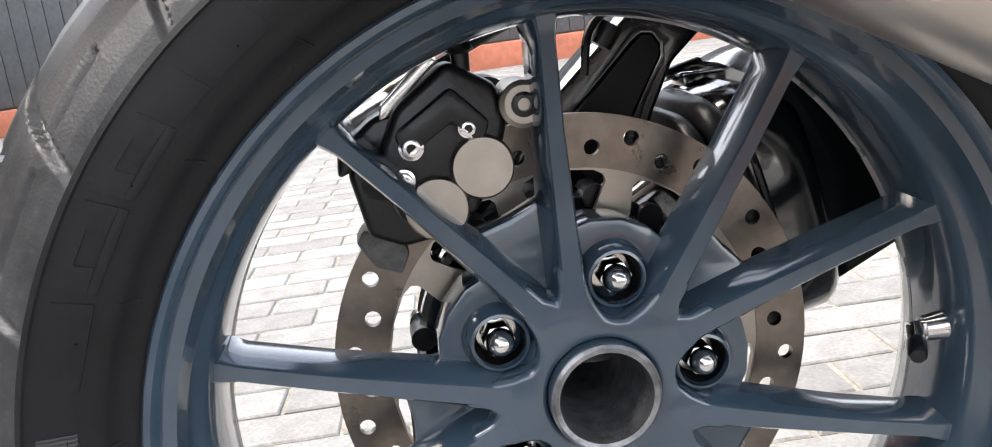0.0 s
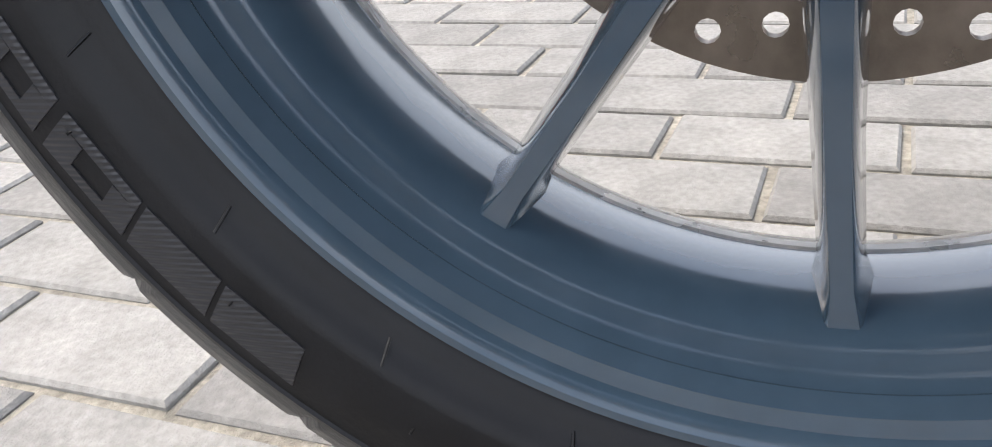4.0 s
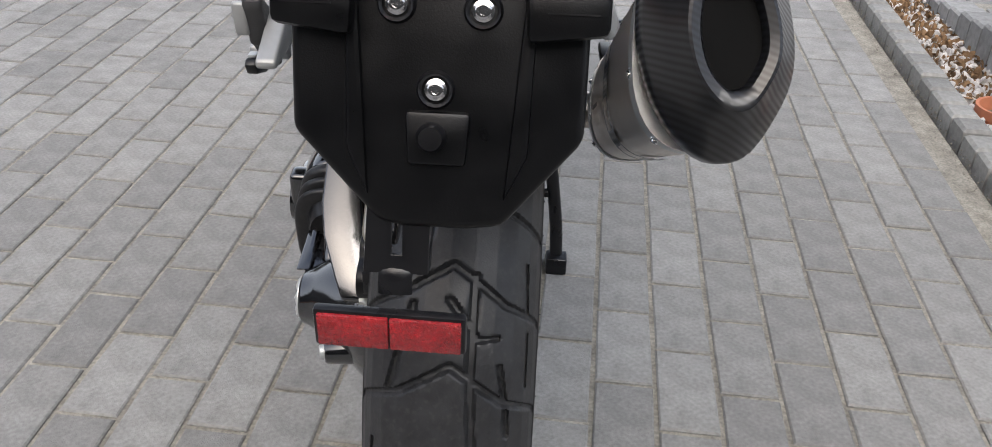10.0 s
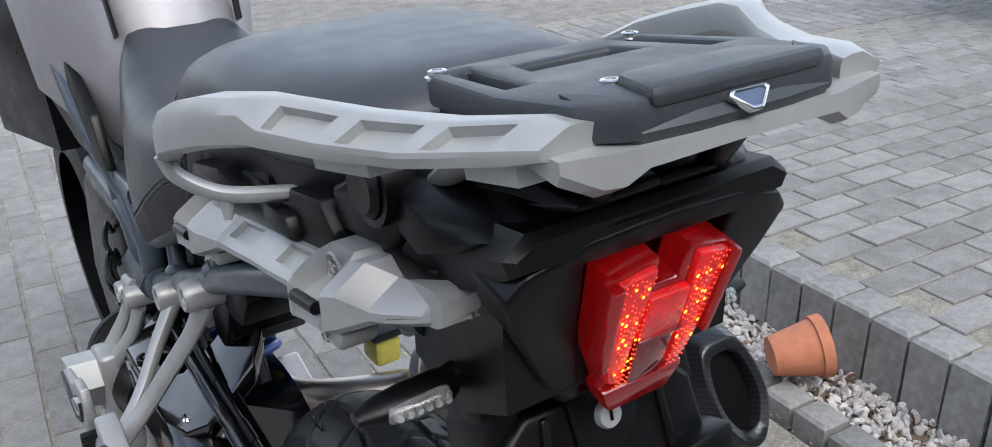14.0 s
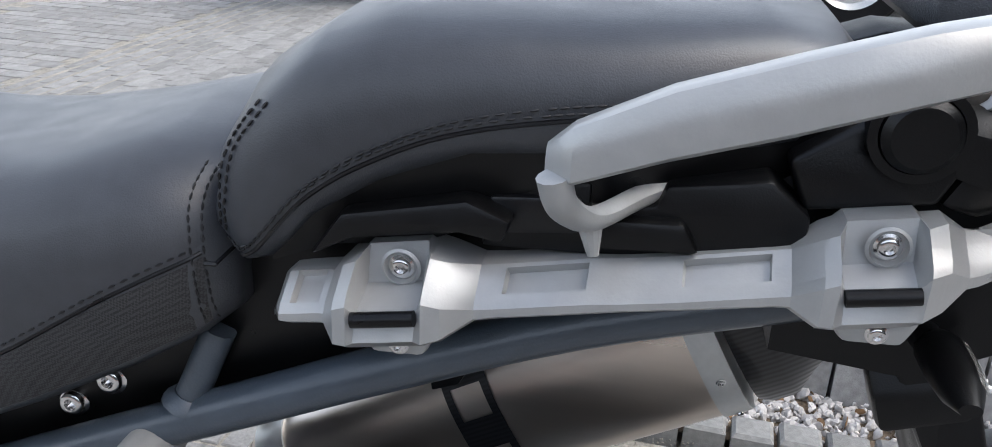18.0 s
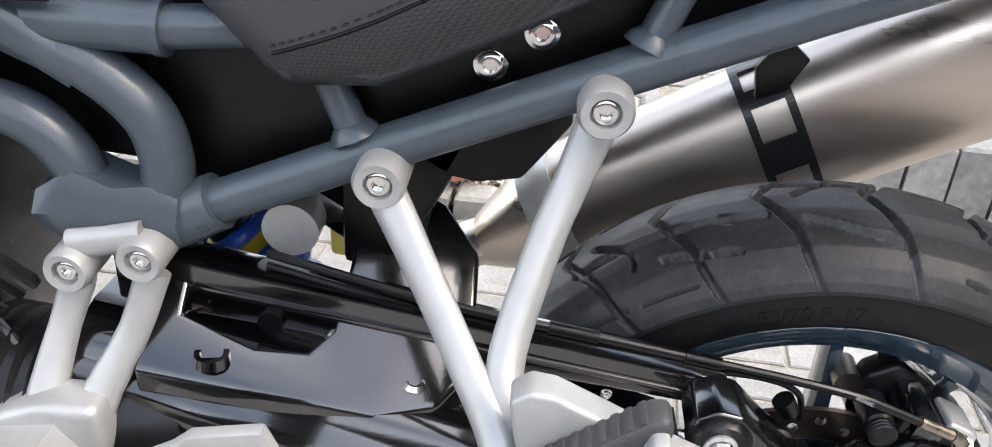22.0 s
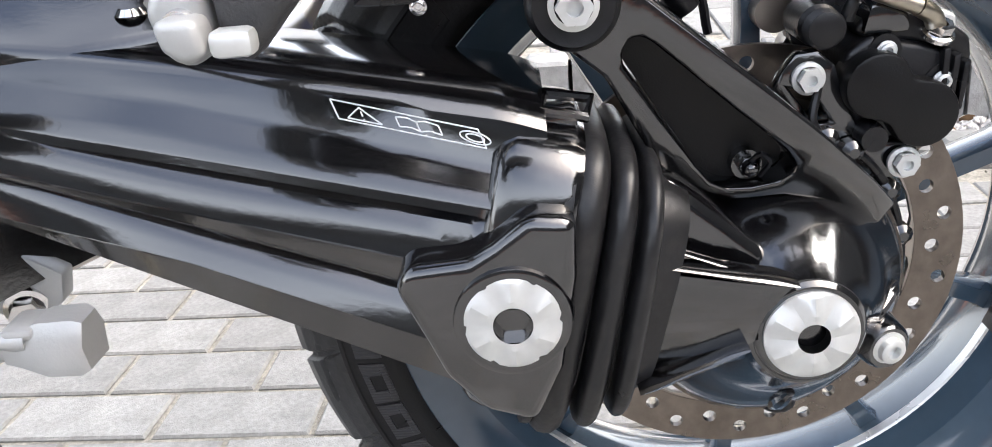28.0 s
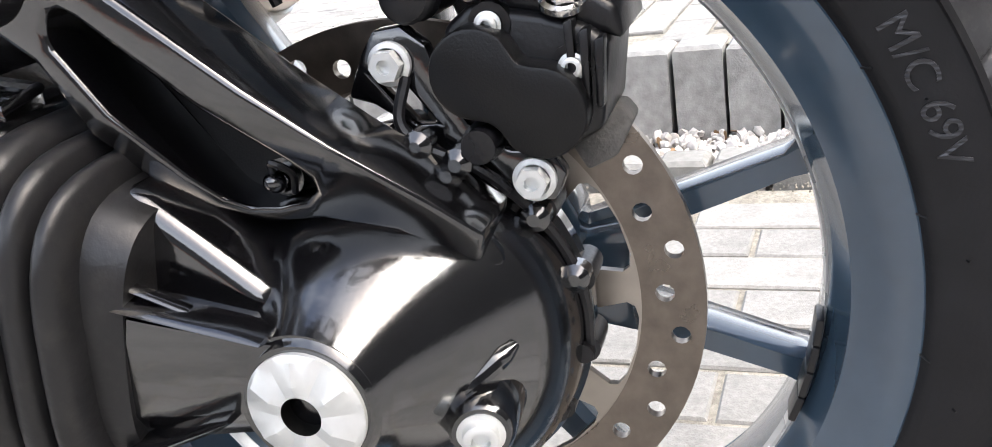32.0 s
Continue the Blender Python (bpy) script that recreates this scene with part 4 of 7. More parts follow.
def mark(lines, name):
    bm = bmesh.new()
    for line_ in lines:
        dense = [Vector(p) + (Vector(q) - Vector(p)) * k / 6 for p, q in zip(line_, line_[1:]) for k in range(7)]
        tube([onto(skin_, S0[0] + ux.x * a + uy.x * b * 0.5, S0[1] + ux.y * a + uy.y * b * 0.5, 0.0004) for a, b in dense], 0.0004, 6, bm=bm)
    part(name, bm, PRINT, swing, "thin white line pictogram")


L_ = run_.length
mark([[(0, 0), (L_, 0), (L_, -0.02), (0, -0.02), (0, 0)]], "pictogram_frame")
mark([[(0.005, -0.017), (0.0135, -0.003), (0.022, -0.017), (0.005, -0.017)], [(0.0135, -0.007), (0.0135, -0.012)], [(0.0135, -0.0145), (0.0135, -0.0155)]], "warning_triangle")
mark([[(0.031, -0.005), (0.037, -0.0035), (0.041, -0.006), (0.046, -0.0035), (0.052, -0.005), (0.052, -0.015), (0.046, -0.0135), (0.041, -0.016), (0.037, -0.0135), (0.031, -0.015), (0.031, -0.005)], [(0.041, -0.006), (0.041, -0.016)]], "booklet_mark")
mark([[(0.069 + 0.0075 * math.cos(a / 3), -0.0105 + 0.0065 * math.sin(a / 3)) for a in range(20)], [(0.069 + 0.0045 * math.cos(a / 3), -0.0105 + 0.004 * math.sin(a / 3)) for a in range(20)]], "tyre_mark")
# deck of the swingarm in front of the wheel, with the opening for the shock
dk = plate([(-0.172, 0.53), (-0.168, 0.36), (-0.155, 0.315), (-0.13, 0.292), (-0.06, 0.296), (-0.035, 0.325), (-0.022, 0.37), (-0.022, 0.53)], -0.03, 0.0, "z", holes=[[(-0.135, 0.505), (-0.144, 0.45), (-0.14, 0.412), (-0.125, 0.396), (-0.08, 0.391), (-0.055, 0.398), (-0.045, 0.43), (-0.046, 0.505)]], bev=0.004, seg=3)
for v in dk.verts:
    v.co.z += 0.545 + 0.17 * (v.co.y - 0.315) + 0.85 * (v.co.x + 0.168)
part("arm_deck", dk, GLOSS, swing, angle=40)
bridge = loft([[(x, y + 0.1 * (x < -0.02), z) for x, z in ((-0.16, 0.505 - d), (-0.06, 0.51 - d), (0.03, 0.51 - d), (0.03, 0.44 - d), (-0.07, 0.42 - d), (-0.16, 0.44 - d))] for y, d in ((0.52, 0.0), (0.46, 0.0), (0.4, 0.01), (0.36, 0.03))])
part("arm_bridge", bevel(bridge, 0.008), GLOSS, swing)
part("deck_screw", lathe([(0.0, 0.0), (0.0035, 0.006), (0.0, 0.0085)], (-0.145, 0.332, 0.566), 20, "z"), CHROME, swing)
part("arm_step", plate([(0.46, 0.578), (0.402, 0.566), (0.4, 0.552), (0.46, 0.562)], -0.16, -0.148, bev=0.003), GLOSS, swing)
part("deck_boss", lathe([(0.0, 0.0), (0.0, 0.007), (0.004, 0.0085), (0.004, 0.0125), (-0.004, 0.014)], (-0.155, 0.478, 0.583), 24, "z"), GLOSS, swing)

# rubber boot between arm and drive: leaning folds that fan out
def boot_ring(tv, lv, half, f_out, prof, sharp=0.45):
    """A band round the joint between the leaning lines tv and lv."""
    mid_, up_ = (tv + lv) / 2, (tv - lv) / 2
    nrm = Vector((0, up_.z, -up_.y)).normalized()
    rings_ = []
    for d, f in prof:
        ring_ = []
        for k in range(44):
            a = math.tau * k / 44
            ca, sa = math.cos(a), math.sin(a)
            cx = abs(ca) ** sharp * (1 if ca > 0 else -1)
            cu = abs(sa) ** 0.62 * (1 if sa > 0 else -1)
            ring_.append(Vector((-0.136 + f_out * cx * f, 0, 0)) + mid_ + up_ * (cu * f) + nrm * (d * half))
        rings_.append(ring_)
    return loft(rings_)


FOLD = ((1.0, 0.8), (0.92, 0.9), (0.7, 0.965), (0.35, 0.995), (0.0, 1.0), (-0.35, 0.995), (-0.7, 0.965), (-0.92, 0.9), (-1.0, 0.8))
for top_, low_, half in (((0.104, 0.495), (0.143, 0.325), 0.0105), ((0.0885, 0.487), (0.121, 0.328), 0.0075), ((0.0755, 0.479), (0.103, 0.334), 0.006)):
    part("boot_fold", boot_ring(Vector((0, *top_)), Vector((0, *low_)), half, 0.0795, FOLD), BELLOWS, swing, "ribbed black rubber boot", angle=60)
part("boot_core", boot_ring(Vector((0, 0.09, 0.472)), Vector((0, 0.122, 0.345)), 0.036, 0.064, ((1.0, 0.9), (0.5, 1.0), (-0.5, 1.0), (-1.0, 0.9))), BELLOWS, swing, angle=60)
part("sleeve", boot_ring(Vector((0, 0.128, 0.502)), Vector((0, 0.162, 0.342)), 0.022, 0.0775, ((1.1, 0.92), (0.9, 0.97), (0.6, 1.0), (-0.6, 1.0), (-0.9, 0.985), (-1.0, 0.94))), GLOSS, swing, angle=50)
part("sleeve_band", boot_ring(Vector((0, 0.114, 0.497)), Vector((0, 0.153, 0.332)), 0.0035, 0.0785, ((1.0, 0.97), (0.6, 1.0), (-0.6, 1.0), (-1.0, 0.97))), SATIN, swing, "clamping band of the boot", angle=60)

# final drive housing
cone = lathe([(-0.06, 0.04), (-0.06, 0.088), (-0.066, 0.0915), (-0.074, 0.0915), (-0.077, 0.089), (-0.09, 0.0875), (-0.1, 0.0845), (-0.11, 0.0805), (-0.119, 0.0745), (-0.127, 0.068), (-0.14, 0.0605), (-0.156, 0.05), (-0.17, 0.0395), (-0.178, 0.0345), (-0.186, 0.031), (-0.187, 0.0)], (0, -0.002, 0.366), 96)
for v in cone.verts:
    v.co.z += 0.013 * max(0.0, min(1.0, (-0.095 - v.co.x) / 0.07))
    v.co.z += 0.14 * min(0.0, v.co.z - 0.366) * max(0.0, min(1.0, (v.co.x + 0.13) / 0.04))
drive = part("final_drive", cone, GLOSS, bike, "glossy black bevel-drive housing", angle=24)
part("cap_seat", lathe([(-0.18, 0.0325), (-0.186, 0.03), (-0.1885, 0.0275), (-0.1885, 0.024)], (0, -0.003, 0.379), 48), GLOSS, drive)
neck = loft([[(x, y + 0.14 * (0.39 - z), z) for x, z in ((-0.06, z0), (-0.15, z0 + 0.003), (-0.178 + dx, z0 + 0.012), (-0.19 + dx, z0 + 0.03), (-0.193 + dx, z1 - 0.012), (-0.192 + dx, z1 - 0.002), (-0.184 + dx, z1), (-0.06, z1))] for y, z0, z1, dx in ((0.09, 0.342, 0.426, 0.0), (0.06, 0.344, 0.42, 0.0), (0.03, 0.346, 0.413, 0.002), (0.0, 0.348, 0.406, 0.006), (-0.02, 0.352, 0.4, 0.018))])
part("drive_neck", bevel(neck, 0.004), GLOSS, drive, angle=40)
part("neck_wedge", plate([(0.084, 0.466), (0.066, 0.466), (0.04, 0.442), (0.012, 0.416), (0.02, 0.39), (0.09, 0.39)], -0.17, -0.08, bev=0.013, seg=4), GLOSS, drive)
for a_, b_, w_, h_ in (((-0.188, 0.078, 0.4265), (-0.19, 0.006, 0.4105), 0.008, 0.0035), ((-0.189, 0.079, 0.447), (-0.186, 0.074, 0.428), 0.009, 0.006), ((-0.191, 0.088, 0.354), (-0.19, 0.03, 0.3755), 0.008, 0.004), ((-0.186, 0.086, 0.4395), (-0.186, 0.034, 0.4175), 0.003, 0.0015)):
    va, vb_ = Vector(a_), Vector(b_)
    dd = (vb_ - va).normalized()
    upd = Vector((1, 0, 0)).cross(dd).normalized()
    bar_ = [[c_ + Vector((sx_ * w_, 0, 0)) + upd * (su * h_ * k_) for sx_, su in ((-0.5, -0.6), (-0.8, 0.0), (-0.5, 0.6), (1.0, 1.0), (1.0, -1.0))] for c_, k_ in ((va, 0.7), (va.lerp(vb_, 0.12), 1.0), (va.lerp(vb_, 0.85), 1.0), (vb_, 0.5))]
    part("drive_rib", bevel(loft(bar_), 0.0012), GLOSS, drive, angle=40)
# short upright ribs on the cone
for pts_, r in (([(-0.133, -0.028, 0.426), (-0.15, -0.026, 0.411), (-0.168, -0.022, 0.394)], 0.0062), ([(-0.15, -0.048, 0.362), (-0.142, -0.058, 0.367), (-0.128, -0.071, 0.374)], 0.0048), ([(-0.168, 0.0, 0.33), (-0.13, 0.0, 0.295)], 0.005)):
    sp = smooth(pts_, 3)
    part("drive_rib", tube(sp, [r * 0.5] + [r] * (len(sp) - 2) + [r * 0.4], 10), GLOSS, drive)
part("plug_boss", tube([(-0.12, -0.052, 0.347), (-0.152, -0.058, 0.346), (-0.155, -0.0588, 0.346)], [0.018, 0.0145, 0.0125], 20), GLOSS, drive)
bolt((-0.156, -0.059, 0.346), (-1, -0.25, -0.05), 0.008, drive, ALU, name="filler_plug", label="silver hexagon-socket filler plug")
bm = lathe([(0, 0.0), (0, 0.011), (-0.008, 0.011), (-0.01, 0.0125), (-0.016, 0.0125), (-0.018, 0.011), (-0.018, 0.0)], (-0.085, -0.016, 0.284), 24, "z")
part("drain_plug", bm, SATIN, drive)
for i in range(10):
    a = radians(-64 + i * 24) + math.pi * 0.5
    p = Vector((-0.07, -0.002 + 0.089 * math.cos(a), 0.366 + 0.089 * math.sin(a)))
    bm = tube([p + Vector((0.012, 0, 0)), p + Vector((-0.01, 0, 0)), p + Vector((-0.0105, 0, 0)), p + Vector((-0.016, 0, 0))], [0.0075, 0.0075, 0.0052, 0.005], 14)
    part("housing_bolt", bm, SATIN, drive)

shoulder = plate([(0.092, 0.458), (0.066, 0.46), (0.05, 0.45), (0.03, 0.438), (0.0, 0.438), (-0.032, 0.439), (-0.054, 0.43), (-0.072, 0.408), (-0.06, 0.37), (0.03, 0.36), (0.092, 0.37)], -0.124, -0.066, bev=0.012, seg=4)
part("drive_shoulder", shoulder, GLOSS, drive, angle=45)

# torque arm from the drive up to its bolt
outline = [(0.135, 0.556), (0.13, 0.574), (0.115, 0.583), (0.098, 0.58), (0.075, 0.557), (0.047, 0.533), (0.009, 0.5), (-0.019, 0.474), (-0.05, 0.443), (-0.066, 0.425), (-0.06, 0.411), (-0.046, 0.415), (-0.03, 0.43), (0.0, 0.438), (0.025, 0.437), (0.05, 0.446), (0.065, 0.457), (0.081, 0.487), (0.097, 0.518), (0.118, 0.536)]
pocket = [(0.0875, 0.523), (0.088, 0.53), (0.084, 0.5365), (0.078, 0.537), (0.072, 0.533), (0.03, 0.4945), (0.003, 0.47), (-0.004, 0.46), (-0.003, 0.453), (0.004, 0.448), (0.018, 0.4455), (0.031, 0.446), (0.041, 0.4515), (0.05, 0.464), (0.07, 0.495)]
bm = plate(outline, -0.163, -0.118, holes=[pocket], bev=0.0042, seg=3)
for v in bm.verts:
    v.co.x += 0.036 * max(0.0, min(1.0, (0.485 - v.co.z) / 0.07))
arm = part("torque_arm", bm, GLOSS, bike, "glossy black hollow-webbed torque arm", angle=40)
part("arm_web", plate([(u * 0.98 + 0.001, v) for u, v in pocket], -0.122, -0.116), PLASTIC, arm)
part("pivot_washer", lathe([(-0.166, 0.0), (-0.17, 0.02), (-0.164, 0.0235), (-0.15, 0.0235)], (0, 0.111, 0.556), 40), SATIN, arm)
bolt((-0.17, 0.111, 0.556), (-1, 0, 0), 0.0086, arm, ALU, "hex", "pivot_bolt", "bright hexagon flange bolt")
part("boss_post", tube([(-0.1, 0.018, 0.4535), (-0.131, 0.018, 0.455)], [0.0095, 0.0085], 16), GLOSS, arm)
bolt((-0.137, 0.018, 0.4555), (-1, 0, 0.2), 0.0058, arm, GLOSS, "acorn", "boss")
part("boss_cable", tube(smooth([(-0.14, 0.018, 0.46), (-0.146, 0.014, 0.466), (-0.142, 0.008, 0.46), (-0.136, 0.012, 0.45)], 4), 0.0016, 6), SATIN, arm)
# wheel-speed lead behind the arm, with its clips
lead = smooth([(-0.098, -0.03, 0.486), (-0.104, -0.026, 0.468), (-0.104, -0.036, 0.456), (-0.1, -0.056, 0.444), (-0.094, -0.072, 0.426), (-0.088, -0.081, 0.41), (-0.084, -0.088, 0.392), (-0.082, -0.092, 0.37), (-0.08, -0.091, 0.345)], 6)
part("speed_lead", tube(lead, 0.0027, 8), SATIN, bike, "thin black wheel-speed lead")
for i in (11, 16, 27, 38):
    part("lead_clip", tube([lead[i] + Vector((0.004, 0, 0)), lead[i] + Vector((-0.004, 0, 0)), lead[i] + Vector((-0.0075, 0, 0))], [0.0068, 0.0068, 0.003], 12), GLOSS, bike)

# brake caliper on its bracket
cal = part("brake_caliper", plate([(-0.047, 0.503), (-0.06, 0.512), (-0.09, 0.505), (-0.108, 0.499), (-0.117, 0.491), (-0.113, 0.468), (-0.111, 0.455), (-0.092, 0.446), (-0.07, 0.449), (-0.053, 0.459), (-0.046, 0.477)], -0.092, -0.03, bev=0.004, seg=3), SATIN, bike, "black two-piston brake caliper")
part("caliper_bridge", plate([(-0.052, 0.515), (-0.066, 0.528), (-0.1, 0.52), (-0.12, 0.505), (-0.122, 0.49), (-0.112, 0.494), (-0.085, 0.505), (-0.06, 0.508)], -0.086, -0.02, bev=0.004, seg=3), SATIN, cal)
part("pin_housing", tube([(-0.052, -0.034, 0.518), (-0.082, -0.034, 0.518), (-0.084, -0.034, 0.518), (-0.096, -0.034, 0.518), (-0.097, -0.034, 0.518)], [0.0125, 0.0125, 0.0105, 0.01, 0.007], 18), SATIN, cal)
for k_ in range(3):
    part("bellows_ring", tube([(-0.086 - 0.0035 * k_, -0.034, 0.518), (-0.0875 - 0.0035 * k_, -0.034, 0.518), (-0.089 - 0.0035 * k_, -0.034, 0.518)], [0.0095, 0.0115, 0.0095], 18), BELLOWS, cal)
part("pad_spring_plate", plate([(-0.085, 0.52), (-0.0885, 0.5285), (-0.112, 0.5185), (-0.112, 0.509)], -0.084, -0.048, bev=0.003, seg=3), ALU, cal, "bright pressed cover plate")
part("bridge_block", plate([(-0.056, 0.512), (-0.06, 0.529), (-0.066, 0.532), (-0.08, 0.529), (-0.084, 0.512)], -0.09, -0.03, bev=0.003), GLOSS, cal)
for k_ in range(3):
    part("bridge_fin", plate([(-0.1 - 0.006 * k_, 0.502 - 0.004 * k_), (-0.104 - 0.006 * k_, 0.503 - 0.004 * k_), (-0.103 - 0.005 * k_, 0.474 - 0.004 * k_), (-0.1 - 0.005 * k_, 0.474 - 0.004 * k_)], -0.0975, -0.088, bev=0.001), SATIN, cal)
part("pad_carrier", plate([(-0.096, 0.455), (-0.114, 0.457), (-0.119, 0.45), (-0.11, 0.434), (-0.096, 0.428), (-0.09, 0.44)], -0.064, -0.042, bev=0.002), mat("pad_lining", (0.09, 0.088, 0.085), 0.8, scale=200, var=0.3, bump=0.6, bscale=500), cal, "grey brake pad and lining")
part("bleed_nipple", tube([(-0.088, -0.047, 0.522), (-0.09, -0.049, 0.53), (-0.09, -0.05, 0.535)], [0.0045, 0.004, 0.0025], 10), SATIN, cal)
# two round piston covers with a waist between them
lobe = [(-0.0625 + 0.0195 * math.cos(radians(-62 + 15 * i)), 0.4855 + 0.0195 * math.sin(radians(-62 + 15 * i))) for i in range(14)]
lobe += [(-0.0815, 0.489), (-0.087, 0.4875)]
lobe += [(-0.0885 + 0.0195 * math.cos(radians(105 + 15 * i)), 0.4675 + 0.0195 * math.sin(radians(105 + 15 * i))) for i in range(15)]
lobe += [(-0.0695, 0.4625), (-0.0655, 0.465)]
part("piston_cover", plate(lobe, -0.1065, -0.08, bev=0.0018), PLASTIC, cal, "matt black twin piston cover")
bm = plate([(-0.01, 0.497), (-0.017, 0.506), (-0.03, 0.507), (-0.04, 0.498), (-0.046, 0.478), (-0.054, 0.462), (-0.07, 0.45), (-0.088, 0.449), (-0.094, 0.438), (-0.088, 0.426), (-0.072, 0.427), (-0.052, 0.44), (-0.034, 0.458), (-0.012, 0.474), (0.0, 0.478)], -0.096, -0.086, holes=[[(-0.014, 0.486), (-0.027, 0.483), (-0.04, 0.464), (-0.03, 0.464)]], bev=0.002)
part("bracket", bm, GLOSS, cal)
for p in ((-0.099, -0.024, 0.492), (-0.101, -0.081, 0.438)):
    bolt(p, (-1, 0, 0), 0.0066, cal, ALU, "hex", "caliper_bolt", "bright hexagon flange bolt")
for p in ((-0.096, -0.0685, 0.5035), (-0.096, -0.1015, 0.4835)):
    bolt(p, (-1, 0, 0), 0.0045, cal, ALU, name="cap_screw")
    part("screw_post", tube([(-0.03, p[1], p[2]), (-0.093, p[1], p[2])], 0.0092, 14), SATIN, cal)
part("slide_pin", tube([(-0.108, -0.0605, 0.4555), (-0.101, -0.0605, 0.4555), (-0.05, -0.0605, 0.4555)], [0.0075, 0.0088, 0.0088], 18), SATIN, cal)
part("pad_plate", box(-0.06, -0.042, -0.105, -0.055, 0.452, 0.5, 0.002), mat("pad_backing", (0.3, 0.3, 0.3), 0.5, metal=0.8), cal, "raw steel brake-pad plate")
inner = plate([(-0.03, 0.51), (-0.034, 0.53), (-0.058, 0.545), (-0.088, 0.524), (-0.1, 0.5), (-0.094, 0.468), (-0.078, 0.452), (-0.052, 0.464), (-0.038, 0.486)], -0.035, -0.008, bev=0.005, seg=3)
part("inner_body", inner, SATIN, cal)
part("inner_ridge", plate([(-0.04, 0.512), (-0.058, 0.532), (-0.09, 0.512), (-0.086, 0.498), (-0.06, 0.514), (-0.046, 0.5)], -0.012, -0.001, bev=0.003), SATIN, cal)
for u, v in ((-0.047, 0.489), (-0.073, 0.471)):
    part("piston_face", lathe([(-0.02, 0.0168), (-0.003, 0.0168), (-0.001, 0.0155), (-0.001, 0.0)], (0, u, v), 36), CARRIER, cal, "pale alloy plug")
part("lug", tube([(-0.034, -0.022, 0.518), (-0.004, -0.022, 0.518), (-0.002, -0.022, 0.518)], [0.0125, 0.0125, 0.01], 20), CARRIER, cal, "pale alloy mounting lug")
bolt((-0.003, -0.022, 0.518), (1, 0, 0), 0.0068, cal, SATIN, name="lug_screw")
for u, v, r in ((-0.052, 0.51, 0.004), (-0.082, 0.504, 0.005), (-0.088, 0.488, 0.0045)):
    bolt((-0.002, u, v), (1, 0, 0), r, cal, CHROME, name="cap_screw")
part("pin_cap", lathe([(0.0, 0.0), (0.0, 0.006), (-0.004, 0.0075), (-0.006, 0.005), (-0.016, 0.0045)], (-0.016, -0.05, 0.553), 16, "z"), SATIN, cal)
part("pad_clip", plate([(-0.062, 0.545), (-0.068, 0.548), (-0.094, 0.526), (-0.096, 0.518), (-0.09, 0.52), (-0.07, 0.538)], -0.03, -0.018, bev=0.001), CHROME, cal, "bright pressed pad clip")
# banjo and hose
part("banjo", tube(smooth([(-0.088, -0.098, 0.514), (-0.094, -0.092, 0.522), (-0.096, -0.084, 0.527)], 4), 0.0055, 12), BRASS, cal, "brass banjo and hose end")
bolt((-0.088, -0.099, 0.51), (-0.5, -0.2, 1), 0.0068, cal, CHROME, "hex", "banjo_bolt")
hose = smooth([(-0.096, -0.084, 0.527), (-0.099, -0.03, 0.549), (-0.1, 0.0, 0.5595), (-0.1, 0.05, 0.569), (-0.098, 0.105, 0.576), (-0.1, 0.2, 0.592), (-0.103, 0.32, 0.612), (-0.1, 0.45, 0.64)], 6)
part("brake_hose", tube(hose, 0.0037, 10), SATIN, bike, "black rubber brake hose with white code")
part("hose_ferrule", tube(hose[0:4], 0.0048, 12), BRASS, bike)
for i in (24, 30, 36):
    part("hose_sleeve", tube(hose[i:i + 3], 0.0052, 12), PLASTIC, bike)
part("sensor_wire", tube(smooth([(-0.103, 0.45, 0.632), (-0.108, 0.3, 0.6), (-0.108, 0.18, 0.578), (-0.095, 0.08, 0.566), (-0.09, 0.04, 0.55), (-0.085, 0.03, 0.52)], 5), 0.0028, 8), SATIN, bike)
part("cable_clip", tube([(-0.098, 0.052, 0.548), (-0.098, 0.044, 0.536)], [0.009, 0.008], 14), SATIN, bike)

# flat black rail between frame and torque arm
rail = part("chain_guard_rail", plate([(0.56, 0.645), (0.5, 0.636), (0.13, 0.578), (0.1, 0.573), (0.1, 0.549), (0.13, 0.552), (0.5, 0.592), (0.56, 0.6)], -0.118, -0.085, bev=0.003), GLOSS, bike, "flat glossy black rail carrying the cables")
part("rail_channel", plate([(0.5, 0.62), (0.12, 0.563), (0.12, 0.559), (0.5, 0.615)], -0.121, -0.112, bev=0.0008), GLOSS, rail)
for y in (0.4, 0.27, 0.19):
    bolt((-0.119, y, 0.582 + (y - 0.4) * 0.135), (-1, 0, 0), 0.0036, rail, CHROME, name="rivet")
part("rail_plug", lathe([(-0.118, 0.0095), (-0.122, 0.0095), (-0.122, 0)], (0, 0.445, 0.592), 20), PLASTIC, rail)

# ---- footrest hangers ----
def cast_bar(points, widths, parent, name="arm"):
    """A rounded silver casting along points; widths across."""
    return part(name, tube(smooth(points, 5), [float(np.interp(i, np.linspace(0, 5 * (len(points) - 1), len(points)), widths)) for i in range(5 * (len(points) - 1) + 1)], 14, flat=0.72, up=(1, 0, 0)), SILVER, parent)


